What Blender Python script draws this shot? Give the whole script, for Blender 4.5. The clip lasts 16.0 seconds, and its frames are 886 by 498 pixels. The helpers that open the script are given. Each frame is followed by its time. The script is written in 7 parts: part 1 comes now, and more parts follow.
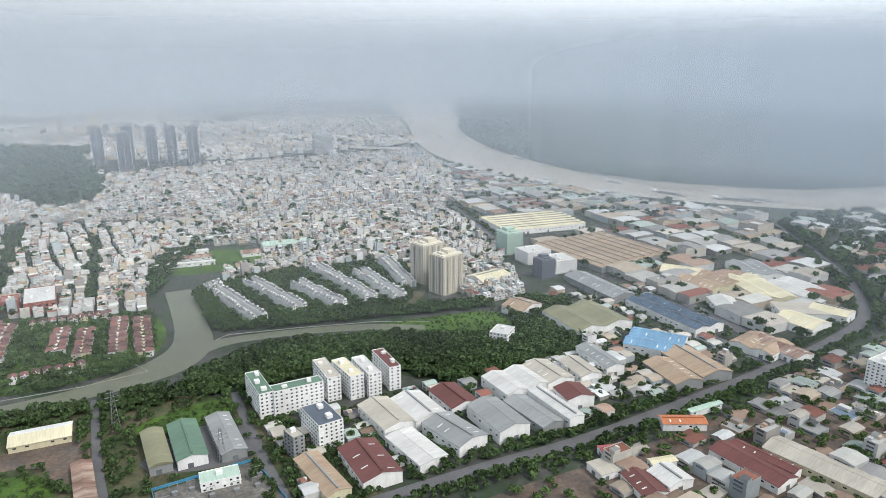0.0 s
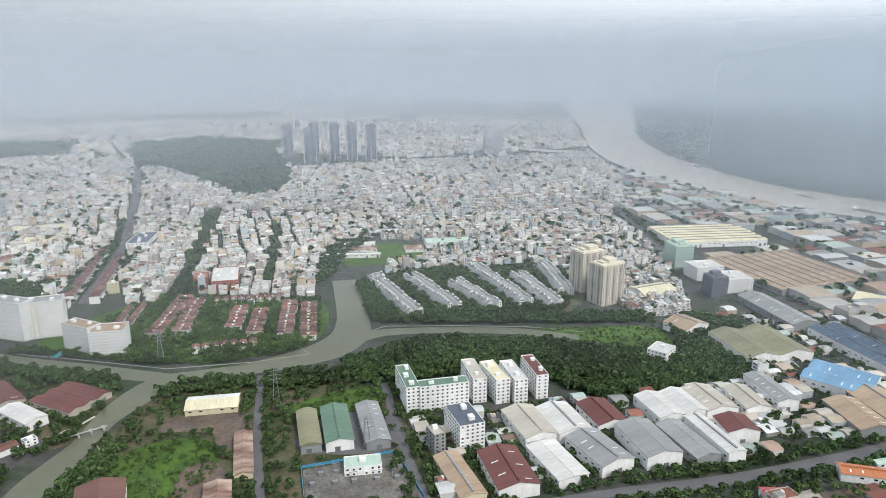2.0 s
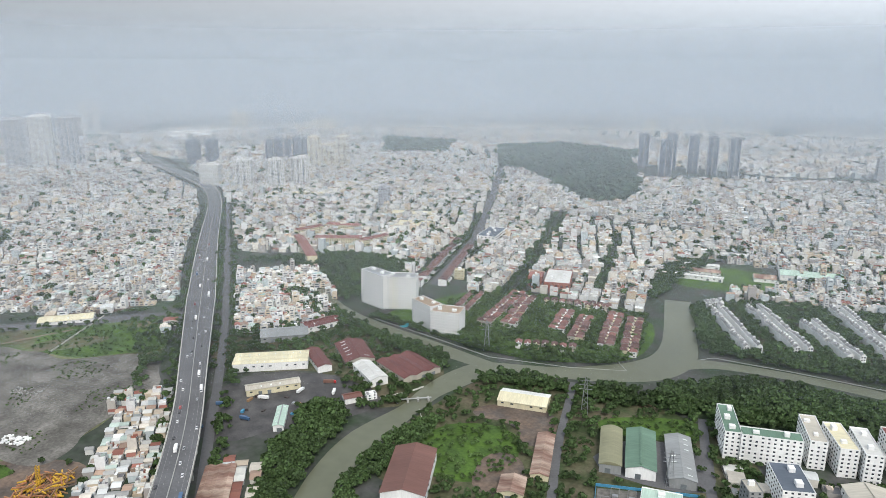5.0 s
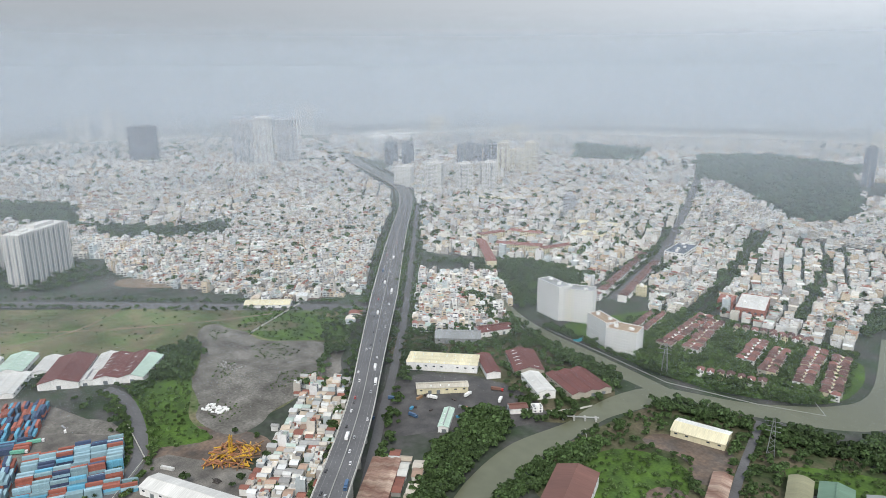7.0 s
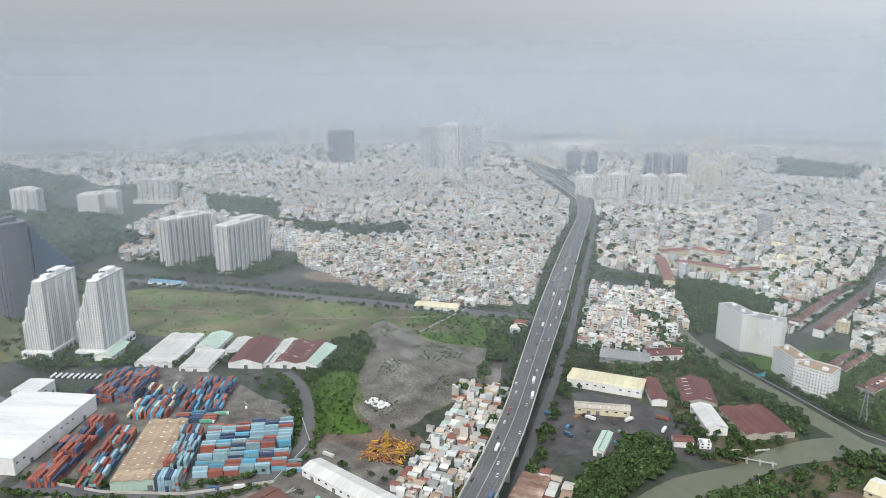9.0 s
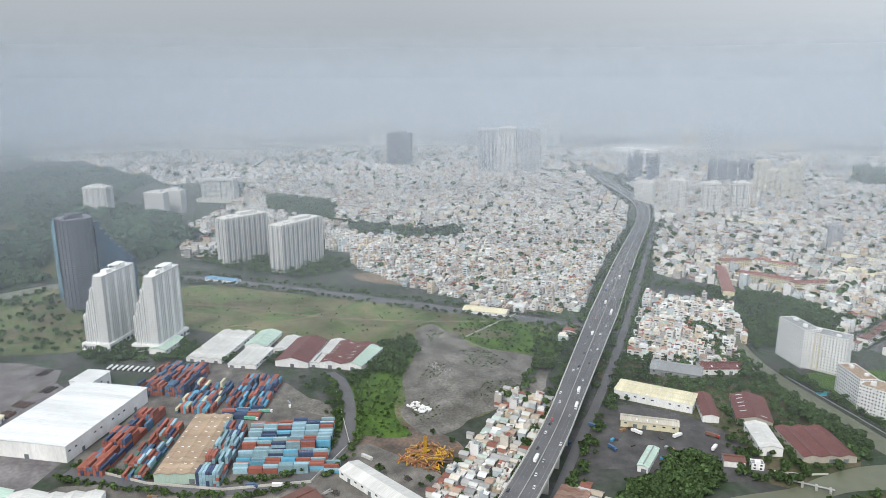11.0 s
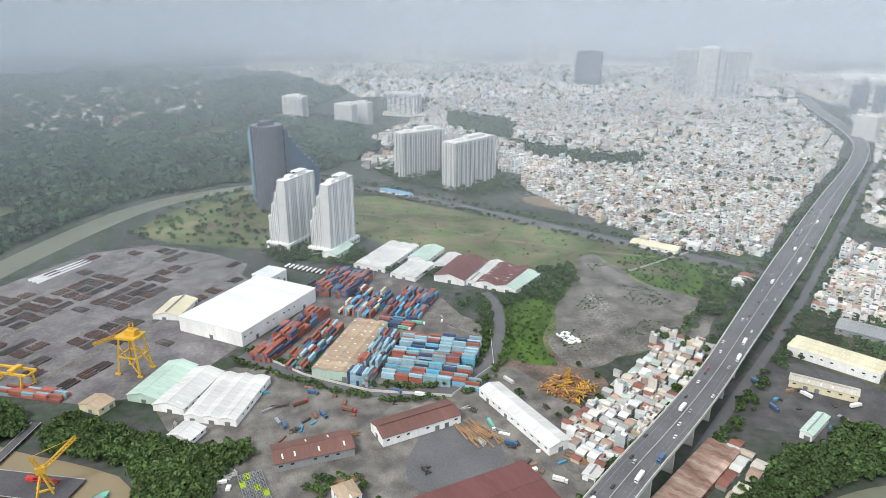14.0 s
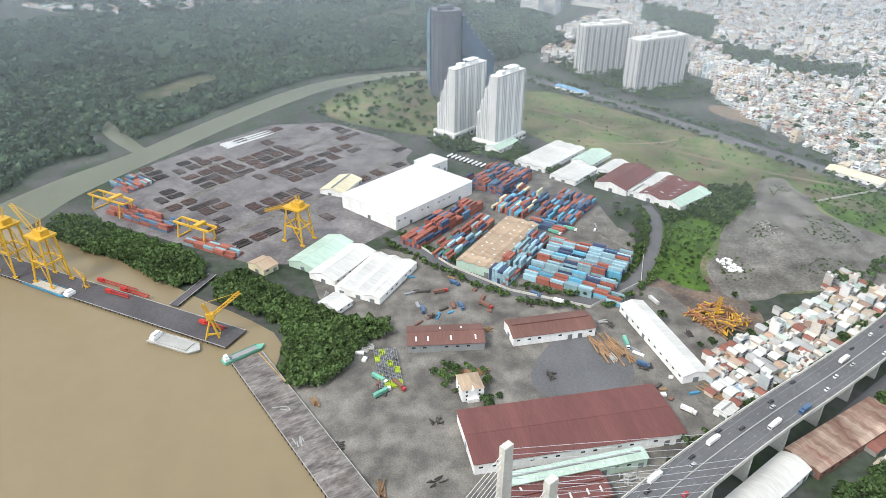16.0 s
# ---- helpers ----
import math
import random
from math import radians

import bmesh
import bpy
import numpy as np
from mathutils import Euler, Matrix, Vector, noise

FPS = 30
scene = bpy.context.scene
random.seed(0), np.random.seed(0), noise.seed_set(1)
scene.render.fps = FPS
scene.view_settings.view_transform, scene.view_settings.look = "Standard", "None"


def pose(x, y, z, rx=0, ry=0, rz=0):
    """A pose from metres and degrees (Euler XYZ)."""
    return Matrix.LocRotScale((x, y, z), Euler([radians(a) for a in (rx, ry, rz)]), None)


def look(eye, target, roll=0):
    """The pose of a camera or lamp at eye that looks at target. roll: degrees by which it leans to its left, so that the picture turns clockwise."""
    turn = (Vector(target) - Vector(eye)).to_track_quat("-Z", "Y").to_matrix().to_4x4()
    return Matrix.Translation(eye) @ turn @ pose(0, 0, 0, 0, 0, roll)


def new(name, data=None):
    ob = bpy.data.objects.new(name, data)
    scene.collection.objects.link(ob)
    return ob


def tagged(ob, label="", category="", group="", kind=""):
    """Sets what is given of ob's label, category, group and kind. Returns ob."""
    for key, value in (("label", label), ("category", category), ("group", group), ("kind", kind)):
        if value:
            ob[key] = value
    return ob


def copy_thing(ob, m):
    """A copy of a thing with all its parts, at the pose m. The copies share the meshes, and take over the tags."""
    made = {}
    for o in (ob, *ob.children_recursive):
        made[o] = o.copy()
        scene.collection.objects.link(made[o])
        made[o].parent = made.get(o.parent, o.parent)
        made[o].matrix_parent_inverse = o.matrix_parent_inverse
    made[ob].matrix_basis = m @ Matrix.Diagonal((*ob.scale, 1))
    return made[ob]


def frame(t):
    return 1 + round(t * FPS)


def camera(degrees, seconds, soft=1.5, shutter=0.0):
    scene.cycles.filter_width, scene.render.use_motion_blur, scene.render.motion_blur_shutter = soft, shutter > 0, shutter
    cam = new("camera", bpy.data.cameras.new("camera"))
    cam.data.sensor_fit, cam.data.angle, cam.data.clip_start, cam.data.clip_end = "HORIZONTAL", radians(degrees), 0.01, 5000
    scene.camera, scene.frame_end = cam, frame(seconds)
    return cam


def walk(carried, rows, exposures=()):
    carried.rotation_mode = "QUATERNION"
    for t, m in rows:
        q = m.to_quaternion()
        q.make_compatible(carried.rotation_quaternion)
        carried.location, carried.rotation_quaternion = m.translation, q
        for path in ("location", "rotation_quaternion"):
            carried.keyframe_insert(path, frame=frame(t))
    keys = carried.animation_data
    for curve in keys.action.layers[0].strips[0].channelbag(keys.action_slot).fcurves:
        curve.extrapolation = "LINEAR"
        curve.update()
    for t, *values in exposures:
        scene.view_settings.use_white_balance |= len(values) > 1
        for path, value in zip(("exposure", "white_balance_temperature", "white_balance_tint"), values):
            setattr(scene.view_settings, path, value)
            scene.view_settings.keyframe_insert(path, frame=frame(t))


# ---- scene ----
from mathutils.geometry import delaunay_2d_cdt

cam = camera(65.1, 16.0, soft=0.8)
PATH = [
    (0, (11.80, -44.04, 315.53), (31.65, 50.10, 288.26), 0.06),
    (0.5, (14.03, -42.26, 315.11), (28.27, 52.90, 287.88), 0.13),
    (1, (17.23, -40.19, 315.68), (25.47, 55.67, 288.42), 0.11),
    (1.5, (20.31, -37.60, 315.24), (22.52, 58.62, 288.08), 0.07),
    (2, (23.18, -35.21, 314.63), (19.31, 60.99, 287.61), 0.02),
    (2.5, (26.32, -33.03, 315.13), (15.97, 62.71, 288.17), 0.05),
    (3, (28.51, -30.24, 314.78), (10.81, 64.46, 287.96), 0.01),
    (3.5, (30.21, -28.03, 314.43), (3.86, 64.70, 287.83), 0.05),
    (4, (31.98, -25.33, 313.71), (-3.19, 64.51, 287.39), 0.10),
    (4.5, (33.54, -22.88, 313.46), (-9.81, 63.38, 287.37), 0.09),
    (7, (38.11, -10.23, 317.34), (-32.75, 55.68, 292.14), -0.16),
    (7.5, (38.91, -6.52, 317.85), (-36.80, 53.86, 292.88), -0.22),
    (8, (38.88, -3.45, 317.37), (-41.10, 51.29, 292.75), -0.17),
    (8.5, (40.32, 0.94, 318.30), (-43.36, 49.97, 293.92), -0.19),
    (11, (39.48, 21.13, 317.58), (-50.22, 58.48, 293.96), -0.11),
    (11.5, (39.18, 25.12, 317.52), (-51.81, 58.73, 293.21), -0.12),
    (12, (38.06, 28.72, 317.68), (-54.00, 58.58, 292.48), -0.10),
    (12.5, (36.96, 33.04, 317.14), (-55.98, 59.21, 291.11), -0.12),
    (13, (35.52, 36.92, 316.40), (-57.99, 59.38, 289.00), -0.07),
    (13.5, (34.12, 41.31, 316.13), (-59.49, 58.18, 285.26), -0.08),
    (14, (31.96, 45.77, 316.28), (-61.21, 57.39, 281.85), 0.03),
    (14.5, (30.00, 49.87, 316.61), (-62.21, 57.09, 278.59), 0.12),
    (15, (28.49, 54.14, 317.38), (-62.46, 56.16, 275.86), 0.17),
    (15.5, (25.78, 58.47, 316.89), (-63.44, 53.14, 272.04), 0.29),
    (16, (22.82, 63.83, 317.51), (-63.82, 51.18, 269.21), 0.37),
]
walk(cam, [(t, look(eye, target, roll)) for t, eye, target, roll in PATH], [(0, -0.1), (8, -0.11), (12, -0.08), (14, 0.08), (16, 0.28)])

# ---- light: a hazy, overcast noon ----
world = bpy.data.worlds.new("sky")
scene.world = world
world.use_nodes = True
wn = world.node_tree.nodes
sky = wn.new("ShaderNodeTexSky")
sky.sky_type = "NISHITA"
sky.sun_disc = False
sky.sun_elevation, sky.sun_rotation = radians(48), radians(133)
sky.air_density, sky.dust_density, sky.ozone_density = 1.0, 8.0, 1.0
cloud = wn.new("ShaderNodeMix")
cloud.data_type = "RGBA"
cloud.inputs[0].default_value = 0.75
cloud.inputs[7].default_value = (11.0, 12.2, 13.6, 1)
world.node_tree.links.new(sky.outputs[0], cloud.inputs[6])
world.node_tree.links.new(cloud.outputs[2], wn["Background"].inputs[0])
wn["Background"].inputs[1].default_value = 0.1
sun = new("sun", bpy.data.lights.new("sun", "SUN"))
sun.data.energy, sun.data.angle, sun.data.color = 2.35, radians(14), (1.0, 0.96, 0.9)
sun.matrix_world = look((520, -480, 800), (0, 0, 0))


# ---- materials ----
def nodes_of(name):
    m = bpy.data.materials.new(name)
    m.use_nodes = True
    return m, m.node_tree.nodes, m.node_tree.links, m.node_tree.nodes["Principled BSDF"]


def noise_node(n, l, vec, scale, detail=3.0):
    t = n.new("ShaderNodeTexNoise")
    t.inputs["Scale"].default_value, t.inputs["Detail"].default_value = scale, detail
    l.new(vec, t.inputs["Vector"])
    return t.outputs["Fac"]


def ramped(n, l, fac, lo, hi):
    r = n.new("ShaderNodeMapRange")
    r.inputs[1].default_value, r.inputs[2].default_value = 0.3, 0.7
    r.inputs[3].default_value, r.inputs[4].default_value = lo, hi
    l.new(fac, r.inputs[0])
    return r.outputs[0]


def times(n, l, a, b):
    m = n.new("ShaderNodeMath")
    m.operation = "MULTIPLY"
    l.new(a, m.inputs[0])
    l.new(b, m.inputs[1])
    return m.outputs[0]


def mat(name, col, rough=0.8, metal=0.0, var=0.2, coarse=0.05, fine=0.8, stretch=None, bump=0.0, other=None, tint=False, island=0.0, each=0.0, spec=0.3):
    """A surface with stains at two scales; stretch: streaks along an axis; other: a second colour in patches; tint: colour per face."""
    m, n, l, b = nodes_of(name)
    vec = n.new("ShaderNodeTexCoord").outputs["Object"] if stretch else n.new("ShaderNodeNewGeometry").outputs["Position"]
    if stretch:
        mp = n.new("ShaderNodeMapping")
        mp.inputs["Scale"].default_value = stretch
        l.new(vec, mp.inputs["Vector"])
        vec = mp.outputs["Vector"]
    c1, c2 = noise_node(n, l, vec, coarse, 4), noise_node(n, l, vec, fine, 3)
    k = times(n, l, ramped(n, l, c1, 1 - var, 1 + var), ramped(n, l, c2, 1 - var * 0.7, 1 + var * 0.7))
    if island:
        g = n.new("ShaderNodeNewGeometry").outputs["Random Per Island"]
        r = n.new("ShaderNodeMapRange")
        r.inputs[3].default_value, r.inputs[4].default_value = 1 - island, 1 + island
        l.new(g, r.inputs[0])
        k = times(n, l, k, r.outputs[0])
    if each:
        r = n.new("ShaderNodeMapRange")
        r.inputs[3].default_value, r.inputs[4].default_value = 1 - each, 1 + each
        l.new(n.new("ShaderNodeObjectInfo").outputs["Random"], r.inputs[0])
        k = times(n, l, k, r.outputs[0])
    mix = n.new("ShaderNodeVectorMath")
    mix.operation = "SCALE"
    if tint:
        at = n.new("ShaderNodeAttribute")
        at.attribute_name = "tint"
        l.new(at.outputs["Color"], mix.inputs[0])
    elif other:
        mm = n.new("ShaderNodeMix")
        mm.data_type = "RGBA"
        mm.inputs[6].default_value, mm.inputs[7].default_value = (*col, 1), (*other, 1)
        l.new(ramped(n, l, noise_node(n, l, vec, coarse * 2.3, 5), -0.25, 1.25), mm.inputs[0])
        mm.clamp_factor = True
        l.new(mm.outputs[2], mix.inputs[0])
    else:
        mix.inputs[0].default_value = col
    l.new(k, mix.inputs["Scale"])
    l.new(mix.outputs[0], b.inputs["Base Color"])
    b.inputs["Roughness"].default_value, b.inputs["Metallic"].default_value = rough, metal
    b.inputs["Specular IOR Level"].default_value = spec
    if bump:
        bp = n.new("ShaderNodeBump")
        bp.inputs["Strength"].default_value, bp.inputs["Distance"].default_value = bump, 0.3
        l.new(c2, bp.inputs["Height"])
        l.new(bp.outputs[0], b.inputs["Normal"])
    return m


COL = dict(cold=(0.68, 0.69, 0.68), white=(0.56, 0.555, 0.53), cream=(0.62, 0.57, 0.40), beige=(0.43, 0.40, 0.34), tan=(0.40, 0.31, 0.22), grey=(0.27, 0.28, 0.28),
           olive=(0.22, 0.215, 0.135), green=(0.12, 0.20, 0.145), cyan=(0.42, 0.54, 0.46), blue=(0.17, 0.32, 0.47), maroon=(0.14, 0.056, 0.050),
           rust=(0.20, 0.11, 0.085), brown=(0.155, 0.078, 0.064), brick=(0.30, 0.12, 0.09), solar=(0.10, 0.12, 0.15), orange=(0.45, 0.17, 0.08),
           rose=(0.38, 0.10, 0.11), two=(0.70, 0.70, 0.66))
ROOF = {k: mat("roof_" + k, v, 0.55, 0.0, 0.18, 0.05, 1.0, (1.4, 0.12, 0.12), 0.1, each=0.06) for k, v in COL.items()}
ROOF["rust"] = mat("roof_rust_patched", COL["rust"], 0.75, 0, 0.3, 0.06, 0.9, (1.2, 0.2, 0.2), 0.1, other=(0.38, 0.29, 0.23), each=0.1)
ROOF["tan"] = mat("roof_tan_patched", COL["tan"], 0.75, 0, 0.2, 0.05, 0.9, (1.2, 0.15, 0.15), 0.1, other=(0.33, 0.24, 0.17), each=0.1)
WALL = {k: mat("wall_" + k, (0.79, 0.79, 0.775) if k == "white" else COL[k], 0.85, 0, 0.1, 0.08, 0.7, (1, 1, 0.3)) for k in ("white", "cream", "grey", "cyan", "rust", "brick", "beige")}
GLASS = mat("window_glass", (0.035, 0.045, 0.058), 0.25, 0, 0.3, 0.3, 0.9, spec=0.5)
DARKGLASS = mat("curtain_glass", (0.05, 0.09, 0.14), 0.2, 0, 0.3, 0.06, 0.4, spec=0.6)
DOOR = mat("roller_door", (0.16, 0.18, 0.19), 0.6)
SKYLIGHT = mat("skylight_sheet", (0.62, 0.66, 0.64), 0.4)
CONCRETE = mat("concrete", (0.36, 0.36, 0.34), 0.85, 0, 0.15, 0.1, 1.0)
PALE_CONCRETE = mat("pale_concrete", (0.52, 0.51, 0.47), 0.85, 0, 0.12, 0.1, 0.8)
ASPHALT = mat("asphalt", (0.12, 0.12, 0.125), 0.85, 0, 0.15, 0.03, 0.5)
YARD = mat("yard_tarmac", (0.105, 0.098, 0.090), 0.85, 0, 0.30, 0.03, 0.9, other=(0.19, 0.178, 0.158))
YARD_DARK = mat("steel_yard_ground", (0.125, 0.115, 0.12), 0.9, 0, 0.25, 0.02, 0.25, other=(0.185, 0.175, 0.172))
GRAVEL = mat("gravel_ground", (0.175, 0.165, 0.15), 0.95, 0, 0.38, 0.022, 0.35, other=(0.105, 0.10, 0.088))
PAINT = mat("road_paint", (0.28, 0.28, 0.27), 0.7)
CITY_GROUND = mat("city_ground", (0.075, 0.075, 0.072), 0.95, 0, 0.3, 0.012, 0.15, other=(0.035, 0.055, 0.03))
GRASS = mat("rough_grass", (0.042, 0.062, 0.024), 0.95, 0, 0.35, 0.014, 0.3, other=(0.115, 0.10, 0.065), bump=0.4)
FIELD_GRASS = mat("field_grass", (0.085, 0.125, 0.045), 0.95, 0, 0.40, 0.012, 0.25, other=(0.15, 0.135, 0.082), bump=0.4)
LUSH = mat("lush_grass", (0.070, 0.130, 0.022), 0.95, 0, 0.3, 0.025, 0.4, other=(0.048, 0.088, 0.022), bump=0.4)
FOREST_FLOOR = mat("forest_floor", (0.032, 0.05, 0.025), 0.95, 0, 0.3, 0.02, 0.2)
EARTH = mat("bare_earth", (0.22, 0.165, 0.12), 0.95, 0, 0.2, 0.02, 0.3, other=(0.17, 0.14, 0.11))
PATCH_EARTH = mat("worn_field_earth", (0.135, 0.115, 0.075), 0.95, 0, 0.35, 0.02, 0.3, other=(0.085, 0.105, 0.05))
DARK_EARTH = mat("dark_earth", (0.10, 0.085, 0.075), 0.95, 0, 0.3, 0.03, 0.3, other=(0.15, 0.11, 0.085))
LEAF = mat("leaves", (0.050, 0.086, 0.029), 0.75, 0, 0.35, 0.012, 0.08, island=0.5)
LEAF_BRIGHT = mat("bright_leaves", (0.070, 0.115, 0.036), 0.75, 0, 0.35, 0.02, 0.1, island=0.5)
# These two leaf colours are lifted and blued to carry some distance haze.
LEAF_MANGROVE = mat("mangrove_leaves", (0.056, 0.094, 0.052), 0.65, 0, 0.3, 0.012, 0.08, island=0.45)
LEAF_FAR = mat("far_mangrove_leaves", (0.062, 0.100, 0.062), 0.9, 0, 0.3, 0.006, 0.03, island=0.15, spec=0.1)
BARK = mat("bark", (0.12, 0.09, 0.07), 0.9)
HOUSE = mat("house_surfaces", (1, 1, 1), 0.8, 0, 0.10, 0.08, 0.6, tint=True, island=0.05)
CANAL_WATER = mat("canal_water", (0.125, 0.132, 0.088), 0.3, 0, 0.10, 0.01, 0.08, spec=0.25)
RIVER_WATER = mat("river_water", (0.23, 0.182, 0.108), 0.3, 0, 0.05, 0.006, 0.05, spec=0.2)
# Far copy of the water, its colour paled and greyed like haze.
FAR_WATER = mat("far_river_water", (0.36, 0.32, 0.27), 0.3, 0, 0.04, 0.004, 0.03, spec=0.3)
YELLOW = mat("crane_yellow", (0.60, 0.36, 0.045), 0.5, 0, 0.15)
RED = mat("machine_red", (0.45, 0.05, 0.04), 0.5, 0, 0.15)
STEEL = mat("rusty_steel", (0.09, 0.076, 0.072), 0.7, 0.2, 0.3, 0.1, 1.0, each=0.3)
LOGS = mat("brown_pipe", (0.24, 0.15, 0.085), 0.8, 0, 0.25, 0.1, 1.0, each=0.25)
LATTICE = mat("galvanised_steel", (0.32, 0.33, 0.34), 0.5, 0.5)
CABLE = mat("white_cable", (0.72, 0.73, 0.74), 0.5)
RUBBER = mat("tyre_rubber", (0.03, 0.03, 0.03), 0.9)


# ---- mesh tools ----
class Pile:
    """Collects boxes and free quads and triangles into one mesh, with a colour per face."""

    def __init__(self):
        self.v, self.q, self.t, self.qc, self.tc, self.n = [], [], [], [], [], 0

    def add(self, verts, quads=(), tris=(), qc=None, tc=None):
        verts = np.asarray(verts, float).reshape(-1, 3)
        for faces, store, cols, cstore, k in ((quads, self.q, qc, self.qc, 4), (tris, self.t, tc, self.tc, 3)):
            if len(faces):
                f = np.asarray(faces, np.int64).reshape(-1, k)
                store.append(f + self.n)
                c = np.ones((len(f), 3)) * (0.7 if cols is None else np.asarray(cols, float))
                cstore.append(c)
        self.v.append(verts)
        self.n += len(verts)
        return self

    def many(self, A, B, quads, roles, size, at, rot, colours, tris=(), troles=()):
        """Copies of a template whose corners are A * size + B, turned and moved; colours: (copies, roles, 3)."""
        size, at, rot = np.asarray(size, float), np.asarray(at, float), np.asarray(rot, float)
        p = A[None] * size[:, None] + B[None]
        c, s = np.cos(rot)[:, None], np.sin(rot)[:, None]
        out = np.stack([p[..., 0] * c - p[..., 1] * s, p[..., 0] * s + p[..., 1] * c, p[..., 2]], -1) + at[:, None]
        off = (np.arange(len(size)) * len(A))[:, None, None]
        q = (np.asarray(quads, np.int64)[None] + off).reshape(-1, 4)
        t = (np.asarray(tris, np.int64).reshape(-1, 3)[None] + off).reshape(-1, 3)
        self.add(out, q, t, colours[:, roles].reshape(-1, 3), colours[:, list(troles)].reshape(-1, 3) if len(t) else None)
        return self

    def box(self, x, y, z, sx, sy, sz, rot=0.0, col=None):
        """A box with its base's middle at x, y, z; rot in degrees."""
        a = radians(rot)
        c, s = math.cos(a), math.sin(a)
        v = [(x + u * c - w * s, y + u * s + w * c, z + h) for h in (0, sz) for u, w in ((-sx / 2, -sy / 2), (sx / 2, -sy / 2), (sx / 2, sy / 2), (-sx / 2, sy / 2))]
        return self.add(v, [(0, 3, 2, 1), (4, 5, 6, 7), (0, 1, 5, 4), (1, 2, 6, 5), (2, 3, 7, 6), (3, 0, 4, 7)], qc=col)

    def pane(self, x, y, z, w, h, rot):
        """An upright pane facing outwards, standing a little off its wall."""
        a = radians(rot)
        c, s = math.cos(a), math.sin(a)
        x, y = x + 0.12 * s, y - 0.12 * c
        return self.add([(x + u * c, y + u * s, z + k) for u, k in ((-w / 2, 0), (w / 2, 0), (w / 2, h), (-w / 2, h))], [(0, 1, 2, 3)])

    def beam(self, a, b, w, h=None, col=None):
        """A square bar from a to b."""
        a, b = Vector(a), Vector(b)
        d = (b - a).normalized()
        side = d.cross(Vector((0, 0, 1)))
        side = Vector((1, 0, 0)) if side.length < 1e-3 else side.normalized()
        up = side.cross(d)
        s, u = side * w / 2, up * (h or w) / 2
        v = [p + i * s + j * u for p in (a, b) for i, j in ((-1, -1), (1, -1), (1, 1), (-1, 1))]
        return self.add(v, [(0, 3, 2, 1), (4, 5, 6, 7), (0, 1, 5, 4), (1, 2, 6, 5), (2, 3, 7, 6), (3, 0, 4, 7)], qc=col)

    def tube(self, a, b, r0, r1=None, n=8):
        a, b = Vector(a), Vector(b)
        d = (b - a).normalized()
        s = d.orthogonal().normalized()
        u = d.cross(s)
        r1 = r0 if r1 is None else r1
        v = [p + r * (math.cos(2 * math.pi * k / n) * s + math.sin(2 * math.pi * k / n) * u) for p, r in ((a, r0), (b, r1)) for k in range(n)]
        q = [(k, (k + 1) % n, n + (k + 1) % n, n + k) for k in range(n)]
        v += [a, b]
        t = [(2 * n, (k + 1) % n, k) for k in range(n)] + [(2 * n + 1, n + k, n + (k + 1) % n) for k in range(n)]
        return self.add(v, q, t)

    def mesh(self, name, material, tint=False):
        v = np.concatenate(self.v)
        q = np.concatenate(self.q) if self.q else np.zeros((0, 4), np.int64)
        t = np.concatenate(self.t) if self.t else np.zeros((0, 3), np.int64)
        me = bpy.data.meshes.new(name)
        me.vertices.add(len(v))
        me.vertices.foreach_set("co", v.astype(np.float32).ravel())
        me.loops.add(4 * len(q) + 3 * len(t))
        me.loops.foreach_set("vertex_index", np.r_[q.ravel(), t.ravel()].astype(np.int32))
        me.polygons.add(len(q) + len(t))
        me.polygons.foreach_set("loop_start", np.r_[4 * np.arange(len(q)), 4 * len(q) + 3 * np.arange(len(t))].astype(np.int32))
        me.polygons.foreach_set("use_smooth", np.zeros(len(q) + len(t), bool))
        if tint:
            c = np.concatenate([a for a in self.qc + self.tc]) if self.qc or self.tc else np.zeros((0, 3))
            at = me.attributes.new("tint", "FLOAT_COLOR", "FACE")
            at.data.foreach_set("color", np.c_[c, np.ones(len(c))].astype(np.float32).ravel())
        me.update(calc_edges=True)
        me.materials.append(material)
        return me

    def make(self, name, material, parent=None, label="", tint=False):
        ob = new(name, self.mesh(name, material, tint))
        if parent:
            ob.parent = parent
        return tagged(ob, label) if label else ob


def place(name, x, y, rot, label, category, group="", z=0.0):
    e = new(name)
    e.matrix_world = pose(x, y, z, 0, 0, rot)
    return tagged(e, label, category, group)


def smooth_line(pts, rounds=2, closed=True):
    p = np.array(pts, float)
    for _ in range(rounds):
        nxt = np.roll(p, -1, 0) if closed else p[1:]
        a = p if closed else p[:-1]
        q = np.stack([0.75 * a + 0.25 * nxt, 0.25 * a + 0.75 * nxt], 1).reshape(-1, 2)
        p = q if closed else np.r_[p[:1], q, p[-1:]]
    return p


def sheet(name, pts, z, material, label, category="ground", rounds=2, thick=0.0):
    """A flat piece of ground with a softly curved outline."""
    p = smooth_line(pts, rounds) if rounds else np.array(pts, float)
    vs, _, fs, _, _, _ = delaunay_2d_cdt([Vector(q) for q in p], [], [list(range(len(p)))], 1, 0.01)
    me = bpy.data.meshes.new(name)
    me.from_pydata([(q.x, q.y, z) for q in vs], [], fs)
    if me.polygons[0].normal.z < 0:
        me.flip_normals()
    me.materials.append(material)
    return tagged(new(name, me), label, category, kind="structure")


